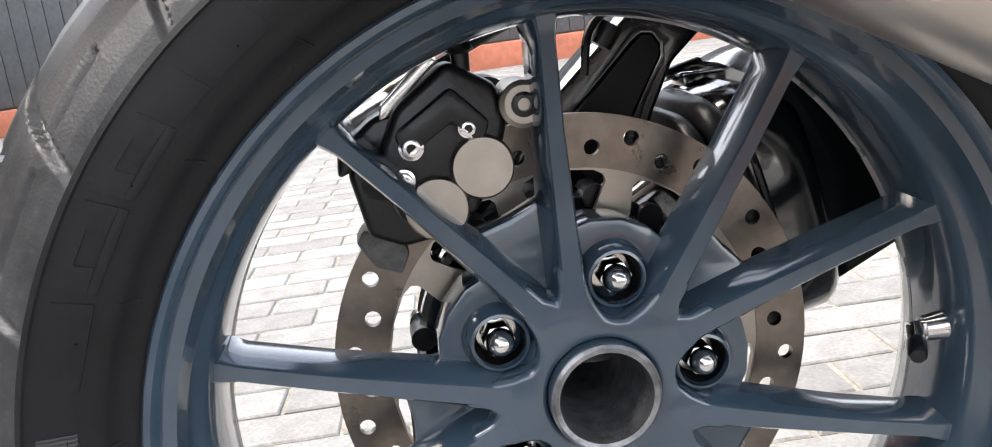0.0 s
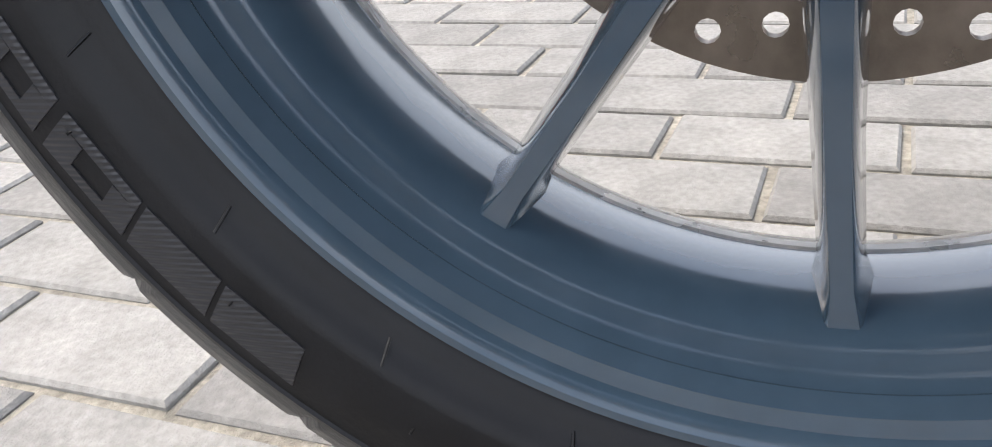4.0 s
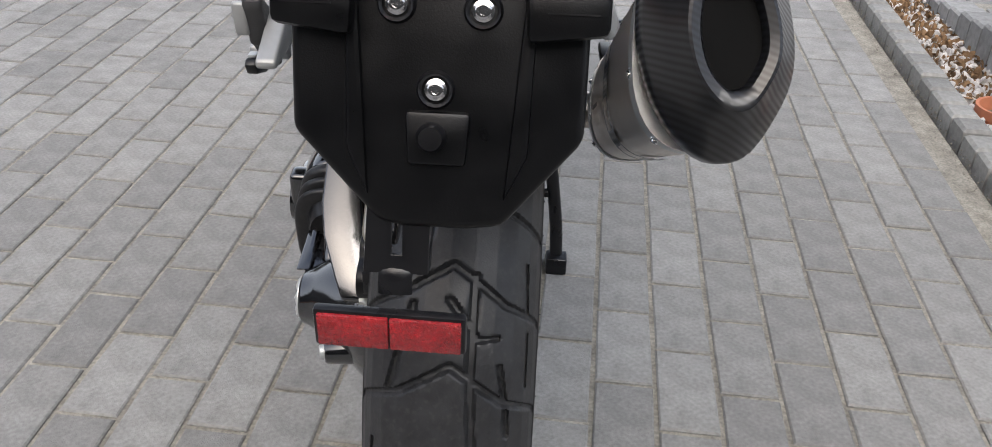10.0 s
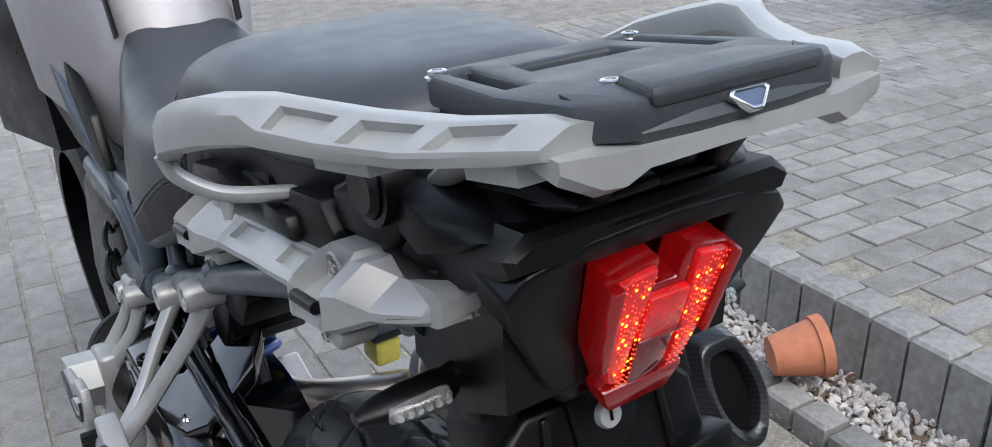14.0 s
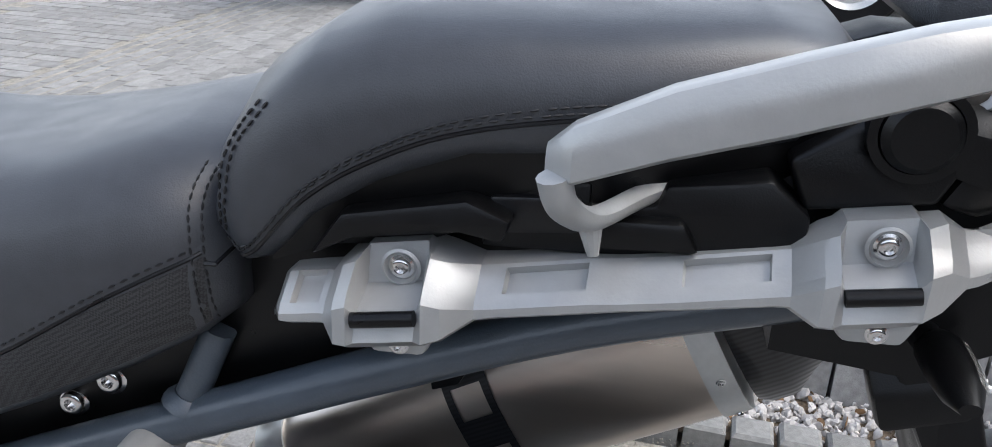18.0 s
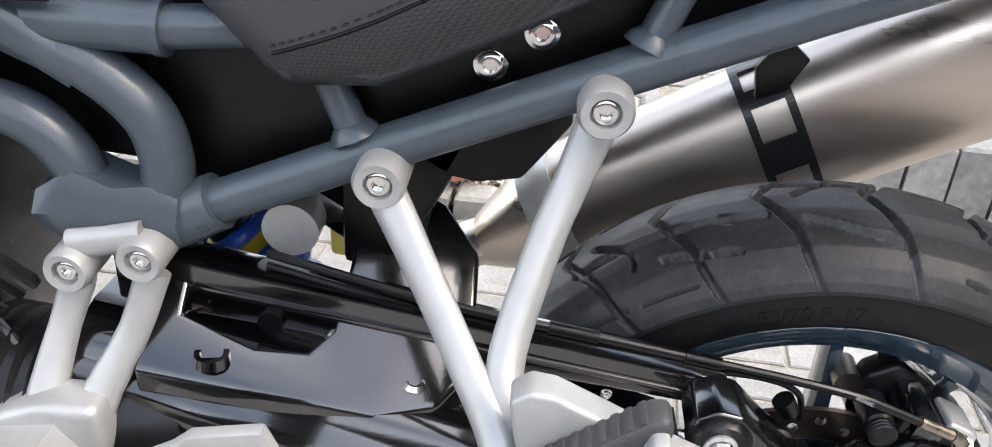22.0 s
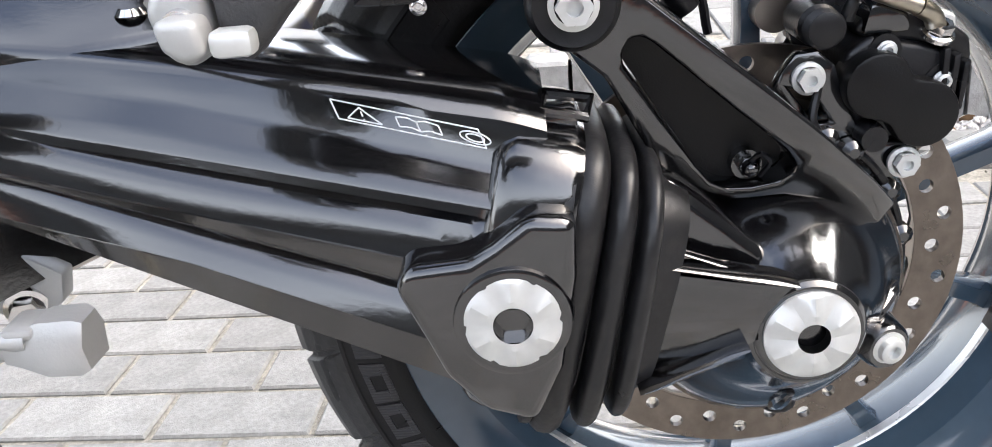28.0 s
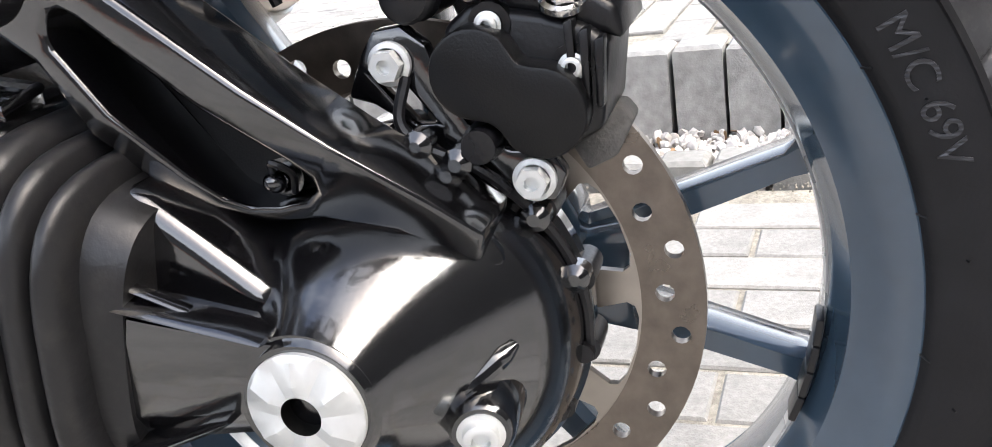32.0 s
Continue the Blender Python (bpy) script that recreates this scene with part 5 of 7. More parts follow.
hang = part("pillion_hanger", lathe([(-0.138, 0.0), (-0.14, 0.0095), (-0.147, 0.01), (-0.148, 0.0155), (-0.143, 0.018), (-0.105, 0.018)], (0, 0.359, 0.729), 40), SILVER, bike, "silver cast Y-shaped pillion footrest hanger")
part("boss", lathe([(-0.138, 0.0), (-0.14, 0.0095), (-0.147, 0.01), (-0.148, 0.0155), (-0.143, 0.018), (-0.105, 0.018)], (0, 0.219, 0.792), 40), SILVER, hang)
bolt((-0.14, 0.359, 0.729), (-1, 0, 0), 0.0085, hang)
bolt((-0.14, 0.219, 0.792), (-1, 0, 0), 0.0085, hang)
cast_bar([(-0.13, 0.357, 0.718), (-0.165, 0.327, 0.682), (-0.2, 0.296, 0.642), (-0.24, 0.268, 0.61), (-0.263, 0.262, 0.584)], [0.0145, 0.0125, 0.0122, 0.0125, 0.0155], hang)
cast_bar([(-0.123, 0.221, 0.78), (-0.14, 0.236, 0.738), (-0.16, 0.249, 0.704), (-0.2, 0.266, 0.645), (-0.235, 0.263, 0.612), (-0.263, 0.262, 0.584)], [0.0145, 0.0122, 0.0122, 0.0125, 0.013, 0.0155], hang)
part("peg_arm", plate([(0.262, 0.655), (0.25, 0.664), (0.235, 0.662), (0.2, 0.645), (0.16, 0.625), (0.131, 0.612), (0.128, 0.606), (0.132, 0.6), (0.15, 0.6), (0.19, 0.602), (0.232, 0.61), (0.256, 0.62)], -0.258, -0.234, bev=0.006, seg=3), SILVER, hang, angle=45)
part("foot", plate([(0.274, 0.584), (0.267, 0.598), (0.251, 0.6), (0.249, 0.574), (0.257, 0.562), (0.268, 0.565)], -0.279, -0.25, bev=0.006, seg=3), SILVER, hang)
part("pivot_pin", lathe([(-0.283, 0.0), (-0.283, 0.006), (-0.281, 0.0065), (-0.27, 0.0065)], (0, 0.26, 0.579), 20), CHROME, hang)
part("clevis", plate([(0.264, 0.584), (0.262, 0.573), (0.254, 0.568), (0.246, 0.571), (0.248, 0.584)], -0.3, -0.282, bev=0.0035, seg=3), SILVER, hang)
part("clevis_tongue", box(-0.298, -0.286, 0.23, 0.246, 0.569, 0.579, 0.003), ALU, hang)
part("guard_plate", plate([(0.2, 0.579), (0.178, 0.598), (0.14, 0.61), (0.132, 0.604), (0.14, 0.59), (0.178, 0.578)], -0.272, -0.258, bev=0.003), SATIN, hang)
bolt((-0.2715, 0.166, 0.594), (-1, 0, 0), 0.0055, hang)
# folded pillion footrest
peg = part("pillion_footrest", plate([(0.2495, 0.614), (0.243, 0.623), (0.183, 0.67), (0.172, 0.672), (0.169, 0.662), (0.188, 0.608), (0.199, 0.602), (0.215, 0.587), (0.238, 0.562), (0.247, 0.572)], -0.28, -0.256, bev=0.005, seg=3), GREYRUBBER, hang, "folded dark rubber pillion footrest")
for i in range(9):
    t = i / 8
    c = Vector((-0.268, 0.2425 - 0.056 * t, 0.6215 + 0.0445 * t))
    part("rubber_tooth", turn(box(-0.0095, 0.0095, -0.0028, 0.0028, -0.003, 0.0022, 0.001), Matrix.Translation(c) @ pose(0, 0, 0, -38, 0, 0)), GREYRUBBER, hang)
part("peg_tip", plate([(0.182, 0.664), (0.172, 0.665), (0.171, 0.655), (0.179, 0.622), (0.194, 0.6185), (0.195, 0.626)], -0.293, -0.276, bev=0.004, seg=3), SILVER, hang)

front = part("rider_hanger", lathe([(-0.15, 0.0), (-0.152, 0.009), (-0.158, 0.0095), (-0.159, 0.0145), (-0.155, 0.0165), (-0.12, 0.0165)], (0, 0.574, 0.646), 36), SILVER, bike, "silver cast rider footrest hanger with heel plate")
part("boss", lathe([(-0.15, 0.0), (-0.152, 0.009), (-0.158, 0.0095), (-0.159, 0.0145), (-0.155, 0.0165), (-0.12, 0.0165)], (0, 0.521, 0.66), 36), SILVER, front)
bolt((-0.152, 0.574, 0.646), (-1, 0, 0), 0.0075, front)
bolt((-0.152, 0.521, 0.66), (-1, 0, 0), 0.0075, front)
cast_bar([(-0.142, 0.574, 0.66), (-0.142, 0.548, 0.666), (-0.142, 0.521, 0.672)], [0.012, 0.011, 0.012], front)
cast_bar([(-0.142, 0.574, 0.632), (-0.155, 0.583, 0.6), (-0.172, 0.59, 0.568), (-0.188, 0.592, 0.54)], [0.0125, 0.0115, 0.0135, 0.018], front)
cast_bar([(-0.142, 0.518, 0.645), (-0.155, 0.532, 0.602), (-0.174, 0.55, 0.565), (-0.188, 0.562, 0.54)], [0.0125, 0.0115, 0.0135, 0.018], front)
part("hanger_body", plate([(0.625, 0.55), (0.585, 0.566), (0.545, 0.566), (0.54, 0.53), (0.55, 0.5), (0.53, 0.455), (0.527, 0.415), (0.565, 0.37), (0.62, 0.39), (0.65, 0.45)], -0.206, -0.168, bev=0.008, seg=3), SILVER, front)
guard = [(0.412, 0.607), (0.403, 0.586), (0.406, 0.562), (0.43, 0.533), (0.505, 0.497), (0.56, 0.52), (0.575, 0.552), (0.5, 0.57), (0.474, 0.585), (0.46, 0.597)]
hole = [(0.493, 0.549), (0.46, 0.571), (0.426, 0.579), (0.435, 0.557), (0.467, 0.541)]
mid_ = (0.475, 0.553)
part("heel_plate", plate(guard, -0.252, -0.24, holes=[hole], bev=0.003), SILVER, front)
part("heel_pad", plate([(mid_[0] + (u - mid_[0]) * 0.84 + 0.012, mid_[1] + (v - mid_[1]) * 0.8) for u, v in guard], -0.2555, -0.25, holes=[[(mid_[0] + (u - mid_[0]) * 1.1, mid_[1] + (v - mid_[1]) * 1.2) for u, v in hole]], bev=0.0015), GREYRUBBER, front, "dark rubber heel pad")
part("pad_frame", plate([(mid_[0] + (u - mid_[0]) * 1.02, mid_[1] + (v - mid_[1]) * 1.08) for u, v in hole], -0.257, -0.245, holes=[[(mid_[0] + (u - mid_[0]) * 0.82, mid_[1] + (v - mid_[1]) * 0.68) for u, v in hole]], bev=0.001), SILVER, front)
part("heel_stay", loft([[(x, y, z) for y, z in ((0.62, 0.545 - d), (0.575, 0.552 - d), (0.55, 0.52 - d), (0.585, 0.47 - d), (0.625, 0.48 - d))] for x, d in ((-0.15, 0.0), (-0.2, 0.0), (-0.246, -0.002))]), SILVER, front)
for i in range(5):
    part("peg_tooth", turn(box(-0.012, 0.05, -0.006, 0.006, -0.012, 0.012, 0.003), Matrix.Translation((-0.24 - 0.0 * i, 0.585 - i * 0.001, 0.37 + i * 0.013)) @ pose(0, 0, 0, 12, 0, 0)), SATIN, front)
part("gear_linkage", tube([(-0.19, 0.7, 0.44), (-0.2, 0.62, 0.445), (-0.2, 0.59, 0.468)], [0.01, 0.008, 0.011], 12), SILVER, front)
bolt((-0.21, 0.592, 0.466), (-1, 0, 0), 0.008, front)

# ---- centre stand ----
stand_line = [(0.135, 0.66, 0.012), (0.13, 0.672, 0.09), (0.12, 0.69, 0.164), (0.108, 0.702, 0.24), (0.1, 0.71, 0.3)]
stand = part("centre_stand", tube(smooth(stand_line, 4), 0.0125, 14), SATIN, bike, "black tubular centre stand folded down")
part("stand_leg", mirrored(tube(smooth(stand_line, 4), 0.0125, 14)), SATIN, stand)
part("cross_tube", tube([(-0.122, 0.688, 0.15), (0.122, 0.688, 0.15)], 0.009, 12), SATIN, stand)
for s in (1, -1):
    part("stand_foot", plate([(0.632, 0.0), (0.64, 0.03), (0.668, 0.034), (0.69, 0.012), (0.69, 0.0)], s * 0.135 - 0.02, s * 0.135 + 0.02, bev=0.003), SATIN, stand)
lever = tube(smooth([(-0.13, 0.66, 0.418), (-0.21, 0.6, 0.414), (-0.228, 0.5, 0.424), (-0.23, 0.385, 0.428)], 5), [0.0135] * 10 + [0.0125] * 3 + [0.011, 0.0095, 0.009], 14, flat=0.75)
part("stand_lever", lever, SILVER, stand, "silver centre stand lever")
tip = loft([[(-0.231 + dx * k, y, 0.429 + dz * k) for dx, dz in ((-0.011, -0.011), (-0.014, 0.003), (-0.008, 0.0135), (0.008, 0.0135), (0.013, 0.004), (0.011, -0.012))] for y, k in ((0.392, 0.6), (0.384, 0.75), (0.37, 1.1), (0.354, 1.12), (0.35, 0.95))])
part("lever_tip", bevel(tip, 0.002), SILVER, stand, angle=40)
part("lever_pad", bevel(box(-0.243, -0.219, 0.372, 0.388, 0.436, 0.4425), 0.003), SILVER, stand)
ball = lathe([(-0.0055, 0.0)] + [(-0.0055 * math.cos(a_), 0.0055 * math.sin(a_)) for a_ in (0.5, 1.0, 1.57, 2.1, 2.6)] + [(0.0055, 0.0)], (-0.242, 0.41, 0.437), 18, "y")
part("lever_ball", ball, SILVER, stand)
part("lever_stud", tube([(-0.242, 0.406, 0.437), (-0.24, 0.39, 0.436), (-0.238, 0.378, 0.435)], [0.0032, 0.0042, 0.0062], 14), SILVER, stand)
for x, y in ((-0.2, 0.535), (-0.2, 0.515)):
    coil = [(x + 0.0078 * math.cos(k * 0.6), y + 0.0078 * math.sin(k * 0.6), 0.39 - k * 0.00042) for k in range(420)]
    part("return_spring", tube(coil, 0.0019, 6), BRASS, stand, "zinc-yellow coil spring")
part("stand_stop", tube([(0.1, 0.672, 0.15), (0.06, 0.66, 0.13), (-0.02, 0.655, 0.12)], 0.0125, 12), SATIN, stand)
part("linkage_plate", plate([(0.54, 0.465), (0.5, 0.456), (0.46, 0.435), (0.424, 0.412), (0.428, 0.394), (0.45, 0.376), (0.47, 0.388), (0.478, 0.41), (0.54, 0.44)], -0.112, -0.096, holes=[[(0.505, 0.447), (0.475, 0.431), (0.482, 0.422), (0.508, 0.437)]], bev=0.002), SILVER, stand)
bolt((-0.114, 0.45, 0.392), (-1, -0.3, -0.2), 0.0095, stand, CHROME, "hex")
part("header_pipe", tube(smooth([(0.02, 0.46, 0.39), (-0.01, 0.51, 0.377), (-0.02, 0.56, 0.364), (-0.02, 0.62, 0.362), (0.0, 0.72, 0.37)], 5), 0.0195, 18), TITAN, bike, "browned exhaust pipe under the swingarm pivot")


def hose_code(words, start, way, size):
    """A white code printed on the hose, read from the rear forwards."""
    cu = bpy.data.curves.new("words", "FONT")
    cu.body, cu.size = words, size
    ob = new("words", cu)
    me_ = bpy.data.meshes.new_from_object(ob.evaluated_get(bpy.context.evaluated_depsgraph_get()))
    bpy.data.objects.remove(ob)
    d = Vector(way).normalized()
    up_ = Vector((-1, 0, 0)).cross(d).normalized()
    for v in me_.vertices:
        v.co = Vector(start) + d * v.co.x + up_ * v.co.y
    me_.materials.append(PRINT)
    o = new("hose_code", me_)
    o.parent = bike
    return o


code_at = next(p for p in hose if p.y > -0.018)
hose_code("2025030", code_at + Vector((-0.0042, 0, 0.0016)), (0, 1, 0.4), 0.0045)

# ---- frame, shock, engine side ----
FX = -0.112
fr = part("frame", tube(smooth([(FX, 0.49, 0.682), (FX, 0.386, 0.729), (FX, 0.241, 0.793), (FX, 0.131, 0.841), (FX + 0.005, 0.061, 0.869), (FX + 0.02, -0.06, 0.91), (FX + 0.04, -0.2, 0.94)], 4), 0.0158, 18), FRAME, bike, "slate blue tubular steel frame")
part("right_rail", mirrored(tube(smooth([(FX, 0.49, 0.682), (FX, 0.386, 0.729), (FX, 0.241, 0.793), (FX, 0.061, 0.869), (FX + 0.02, -0.06, 0.91), (FX + 0.04, -0.2, 0.94)], 4), 0.0158, 14)), FRAME, fr)
part("rail_socket", tube([(FX, 0.53, 0.663), (FX, 0.5, 0.677), (FX, 0.478, 0.688)], [0.024, 0.0225, 0.021], 18), FRAME, fr)
part("node", bevel(loft([[(x, y, z) for x, z in ((FX - 0.02, z0), (FX - 0.028, (z0 + z1) / 2), (FX - 0.018, z1), (FX + 0.02, z1), (FX + 0.028, (z0 + z1) / 2), (FX + 0.02, z0))] for y, z0, z1 in ((0.6, 0.668, 0.694), (0.585, 0.658, 0.704), (0.57, 0.655, 0.71), (0.545, 0.652, 0.7), (0.52, 0.655, 0.704), (0.5, 0.662, 0.696))]), 0.007, 3), FRAME, fr, angle=50)
part("inner_bend", tube(smooth([(FX, 0.514, 0.69), (FX, 0.512, 0.72), (FX, 0.522, 0.752), (FX, 0.555, 0.782), (FX, 0.6, 0.803), (FX, 0.66, 0.83)], 5), 0.0185, 16), FRAME, fr)
part("outer_bend", tube(smooth([(FX, 0.574, 0.69), (FX, 0.578, 0.71), (FX, 0.6, 0.737), (FX, 0.64, 0.75), (FX, 0.72, 0.755), (FX, 0.82, 0.76)], 5), 0.0185, 16), FRAME, fr)
part("top_tube", tube([(FX, 0.72, 0.806), (FX, 0.6, 0.811), (FX, 0.502, 0.812)], 0.018, 16), FRAME, fr)
part("tube_collar", tube([(FX, 0.507, 0.812), (FX, 0.5, 0.812)], 0.0195, 16), FRAME, fr)
part("seat_tube", tube([(FX, 0.502, 0.812), (FX + 0.01, 0.4, 0.818), (FX + 0.02, 0.25, 0.87)], 0.0145, 16), FRAME, fr)
for (a, b) in (((FX, 0.375, 0.735), (FX + 0.01, 0.405, 0.8)), ((FX, 0.2, 0.812), (FX + 0.012, 0.172, 0.88))):
    d = (Vector(b) - Vector(a)).normalized()
    part("strut", tube([a, b], 0.0115, 14), FRAME, fr)
    part("weld", tube([Vector(a) + d * 0.012, Vector(a) + d * 0.017, Vector(a) + d * 0.022], [0.018, 0.0165, 0.0125], 14), FRAME, fr)
part("strut", tube([(FX, 0.64, 0.75), (FX, 0.7, 0.9), (FX, 0.78, 1.0)], 0.016, 14), FRAME, fr)
part("upper_rail", tube(smooth([(FX, 0.56, 0.78), (FX - 0.02, 0.68, 0.87), (FX - 0.02, 0.8, 0.95), (FX, 0.9, 1.0)], 4), 0.017, 14), FRAME, fr)

# shock absorber with its blue spring
coil = []
axis0, axis1 = Vector((-0.012, 0.466, 0.525)), Vector((-0.012, 0.552, 0.68))
ad = (axis1 - axis0).normalized()
e1 = ad.cross(Vector((1, 0, 0))).normalized()
e2 = ad.cross(e1)
for k in range(120):
    a = k * math.tau / 20
    coil.append(axis0 + ad * (0.165 * k / 120) + 0.041 * (math.cos(a) * e1 + math.sin(a) * e2))
shock = part("shock_absorber", tube([axis0 - ad * 0.03, axis1 + ad * 0.02], 0.019, 16), SATIN, bike, "rear shock absorber with a blue coil spring")
part("coil_spring", tube(coil, 0.0075, 10), SPRING, shock, "glossy blue coil spring")
part("shock_label", tube([axis0 + ad * 0.03, axis0 + ad * 0.09], 0.0265, 24), YELLOW, shock, "yellow warning label")
res = part("brake_reservoir", box(0.165, 0.21, 0.42, 0.472, 0.47, 0.518, 0.008), FLUID, bike, "translucent cup of yellow brake fluid")
part("reservoir_lid", box(0.161, 0.214, 0.416, 0.476, 0.518, 0.533, 0.004), SATIN, res)
part("linkage_drum", tube([(-0.075, 0.44, 0.646), (-0.03, 0.44, 0.646)], 0.022, 24), ALU, bike, "round alloy adjuster knob")

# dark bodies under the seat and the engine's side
# tray coloured with the shade under the seat
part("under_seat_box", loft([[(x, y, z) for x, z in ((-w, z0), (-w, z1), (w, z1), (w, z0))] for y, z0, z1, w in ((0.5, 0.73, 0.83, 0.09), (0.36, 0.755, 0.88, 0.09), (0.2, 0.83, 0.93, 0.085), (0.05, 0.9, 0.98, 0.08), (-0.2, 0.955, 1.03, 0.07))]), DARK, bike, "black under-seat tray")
part("inner_panel", plate([(0.52, 0.69), (0.46, 0.69), (0.4, 0.718), (0.24, 0.785), (0.06, 0.855), (-0.06, 0.89), (-0.15, 0.92), (-0.15, 1.03), (0.1, 1.0), (0.2, 0.96), (0.52, 0.86)], -0.092, 0.092, bev=0.004), PLASTIC, bike, "black inner panels under the seat")
part("battery_box", plate([(0.5, 0.69), (0.5, 0.78), (0.3, 0.83), (0.22, 0.79), (0.28, 0.71), (0.33, 0.705), (0.34, 0.74)], -0.07, 0.06, bev=0.006), PLASTIC, bike)
part("front_panel", plate([(0.78, 0.72), (0.52, 0.7), (0.5, 0.75), (0.5, 0.84), (0.56, 0.9), (0.78, 0.94)], -0.088, 0.088, bev=0.006), PLASTIC, bike, "black panel behind the frame bends")
part("relay_box", plate([(0.4, 0.655), (0.4, 0.74), (0.335, 0.75), (0.336, 0.652), (0.345, 0.648), (0.39, 0.648)], -0.07, 0.03, bev=0.004), PLASTIC, bike, "black relay box under the seat rail")
part("tray_foot", plate([(0.34, 0.74), (0.24, 0.775), (0.235, 0.752), (0.268, 0.706), (0.3, 0.7), (0.325, 0.704), (0.34, 0.712)], -0.075, 0.06, bev=0.004), PLASTIC, bike, "black moulded foot of the battery tray")
part("tool_flap", plate([(0.4, 0.62), (0.4, 0.72), (0.3, 0.74), (0.33, 0.677), (0.362, 0.624)], -0.075, 0.04, bev=0.006), PLASTIC, bike)
for p in ((-0.093, 0.262, 0.822), (-0.093, 0.294, 0.798)):
    bolt(p, (-1, 0, 0.1), 0.009, bike, CHROME, name="tray_screw")
part("engine_case", plate([(0.7, 0.45), (0.66, 0.62), (0.68, 0.72), (0.95, 0.72), (1.05, 0.5), (0.95, 0.32), (0.74, 0.36)], -0.12, 0.12, bev=0.03, seg=3), SATIN, bike, "black engine and gearbox casing")
part("gearbox_rear", lathe([(0.5, 0.03), (0.5, 0.06), (0.54, 0.068), (0.6, 0.075), (0.66, 0.08), (0.66, 0.0)], (-0.13, 0, 0.5), 40, "y"), SATIN, bike)
for i in range(6):
    part("drive_boot_fold", lathe([(0.575 + i * 0.013, 0.055), (0.58 + i * 0.013, 0.068), (0.586 + i * 0.013, 0.055)], (-0.135, 0, 0.515), 36, "y"), BELLOWS, bike)
part("hose_clamp", lathe([(0.548, 0.052), (0.548, 0.0535), (0.567, 0.0535), (0.567, 0.052)], (-0.135, 0, 0.51), 36, "y"), CHROME, bike, "bright steel hose clamp")
for i in range(14):
    r0 = random.Random(40 + i)
    c = Vector((-0.125 - r0.uniform(0, 0.02), 0.6 + r0.uniform(0, 0.09), 0.48 + r0.uniform(0, 0.2)))
    if i % 2:
        bolt(c, (-1, 0, 0), r0.uniform(0.006, 0.01), bike, CHROME if i % 4 == 1 else SATIN, "hex", "engine_bolt")
    else:
        part("cable_loop", tube(smooth([c, c + Vector((-0.012, 0.02, 0.03)), c + Vector((0.0, 0.05, 0.05)), c + Vector((0.01, 0.09, 0.02))], 4), 0.0045, 8), SATIN, bike)
part("side_panel", plate([(0.56, 0.83), (0.6, 0.9), (0.72, 0.96), (0.9, 0.97), (0.95, 0.85), (0.75, 0.82)], -0.14, -0.125, bev=0.004), PLASTIC, bike)
part("front_wheel_stub", lathe([(-0.06, 0.22), (-0.055, 0.3), (0.0, 0.335), (0.055, 0.3), (0.06, 0.22)], (0, 1.53, 0.335), 72), SIDEWALL, bike, "black front tyre")
part("front_cowl", loft([[(x, y, z) for x, z in ((-w, z0), (-w * 1.05, (z0 + z1) / 2), (-w * 0.5, z1), (w * 0.5, z1), (w * 1.05, (z0 + z1) / 2), (w, z0))] for y, z0, z1, w in ((0.95, 0.75, 1.06, 0.14), (1.15, 0.75, 1.14, 0.2), (1.3, 0.85, 1.12, 0.17), (1.45, 0.9, 1.0, 0.06))]), SATIN, bike, "matt black front cowl")
tank = part("fuel_tank", loft([[(x, y, z) for x, z in ((-w, z0), (-w * 1.08, z0 + 0.5 * (z1 - z0)), (-w * 0.72, z1 - 0.02), (-w * 0.3, z1), (w * 0.3, z1), (w * 0.72, z1 - 0.02), (w * 1.08, z0 + 0.5 * (z1 - z0)), (w, z0))] for y, z0, z1, w in ((0.56, 0.84, 0.97, 0.07), (0.62, 0.84, 1.06, 0.1), (0.72, 0.86, 1.14, 0.135), (0.88, 0.88, 1.17, 0.16), (1.02, 0.9, 1.12, 0.15))]), TANK, bike, "metallic grey fuel tank with black straps")
for x, lean in ((-0.085, 0), (0.085, 0)):
    part("tank_strap", tube(smooth([(x, 0.6, 1.0), (x * 1.02, 0.63, 1.062), (x, 0.73, 1.143), (x, 0.88, 1.174)], 4), 0.014, 10, flat=0.22), SATIN, tank)

# ---- seats ----
def seat_ring(y, zt, zb, w, crown_, front=0.0):
    """Section of a saddle: flat top, rounded shoulders, sides drawn in below."""
    pts_ = [(-0.3, 0.015), (-0.55, 0.0), (-0.72, -0.04), (-0.84, -0.11), (-0.9, -0.17), (-0.945, -0.25), (-0.985, -0.42), (-1.0, -0.6), (-0.995, -0.8), (-0.96, -0.94), (-0.88, -1.0)]
    left = [(w * a, y + front * b, zt + crown_ * (abs(a) < 0.4) + (zt - zb) * b) for a, b in pts_]
    return left + [(-x, yy, z) for x, yy, z in left[::-1]]


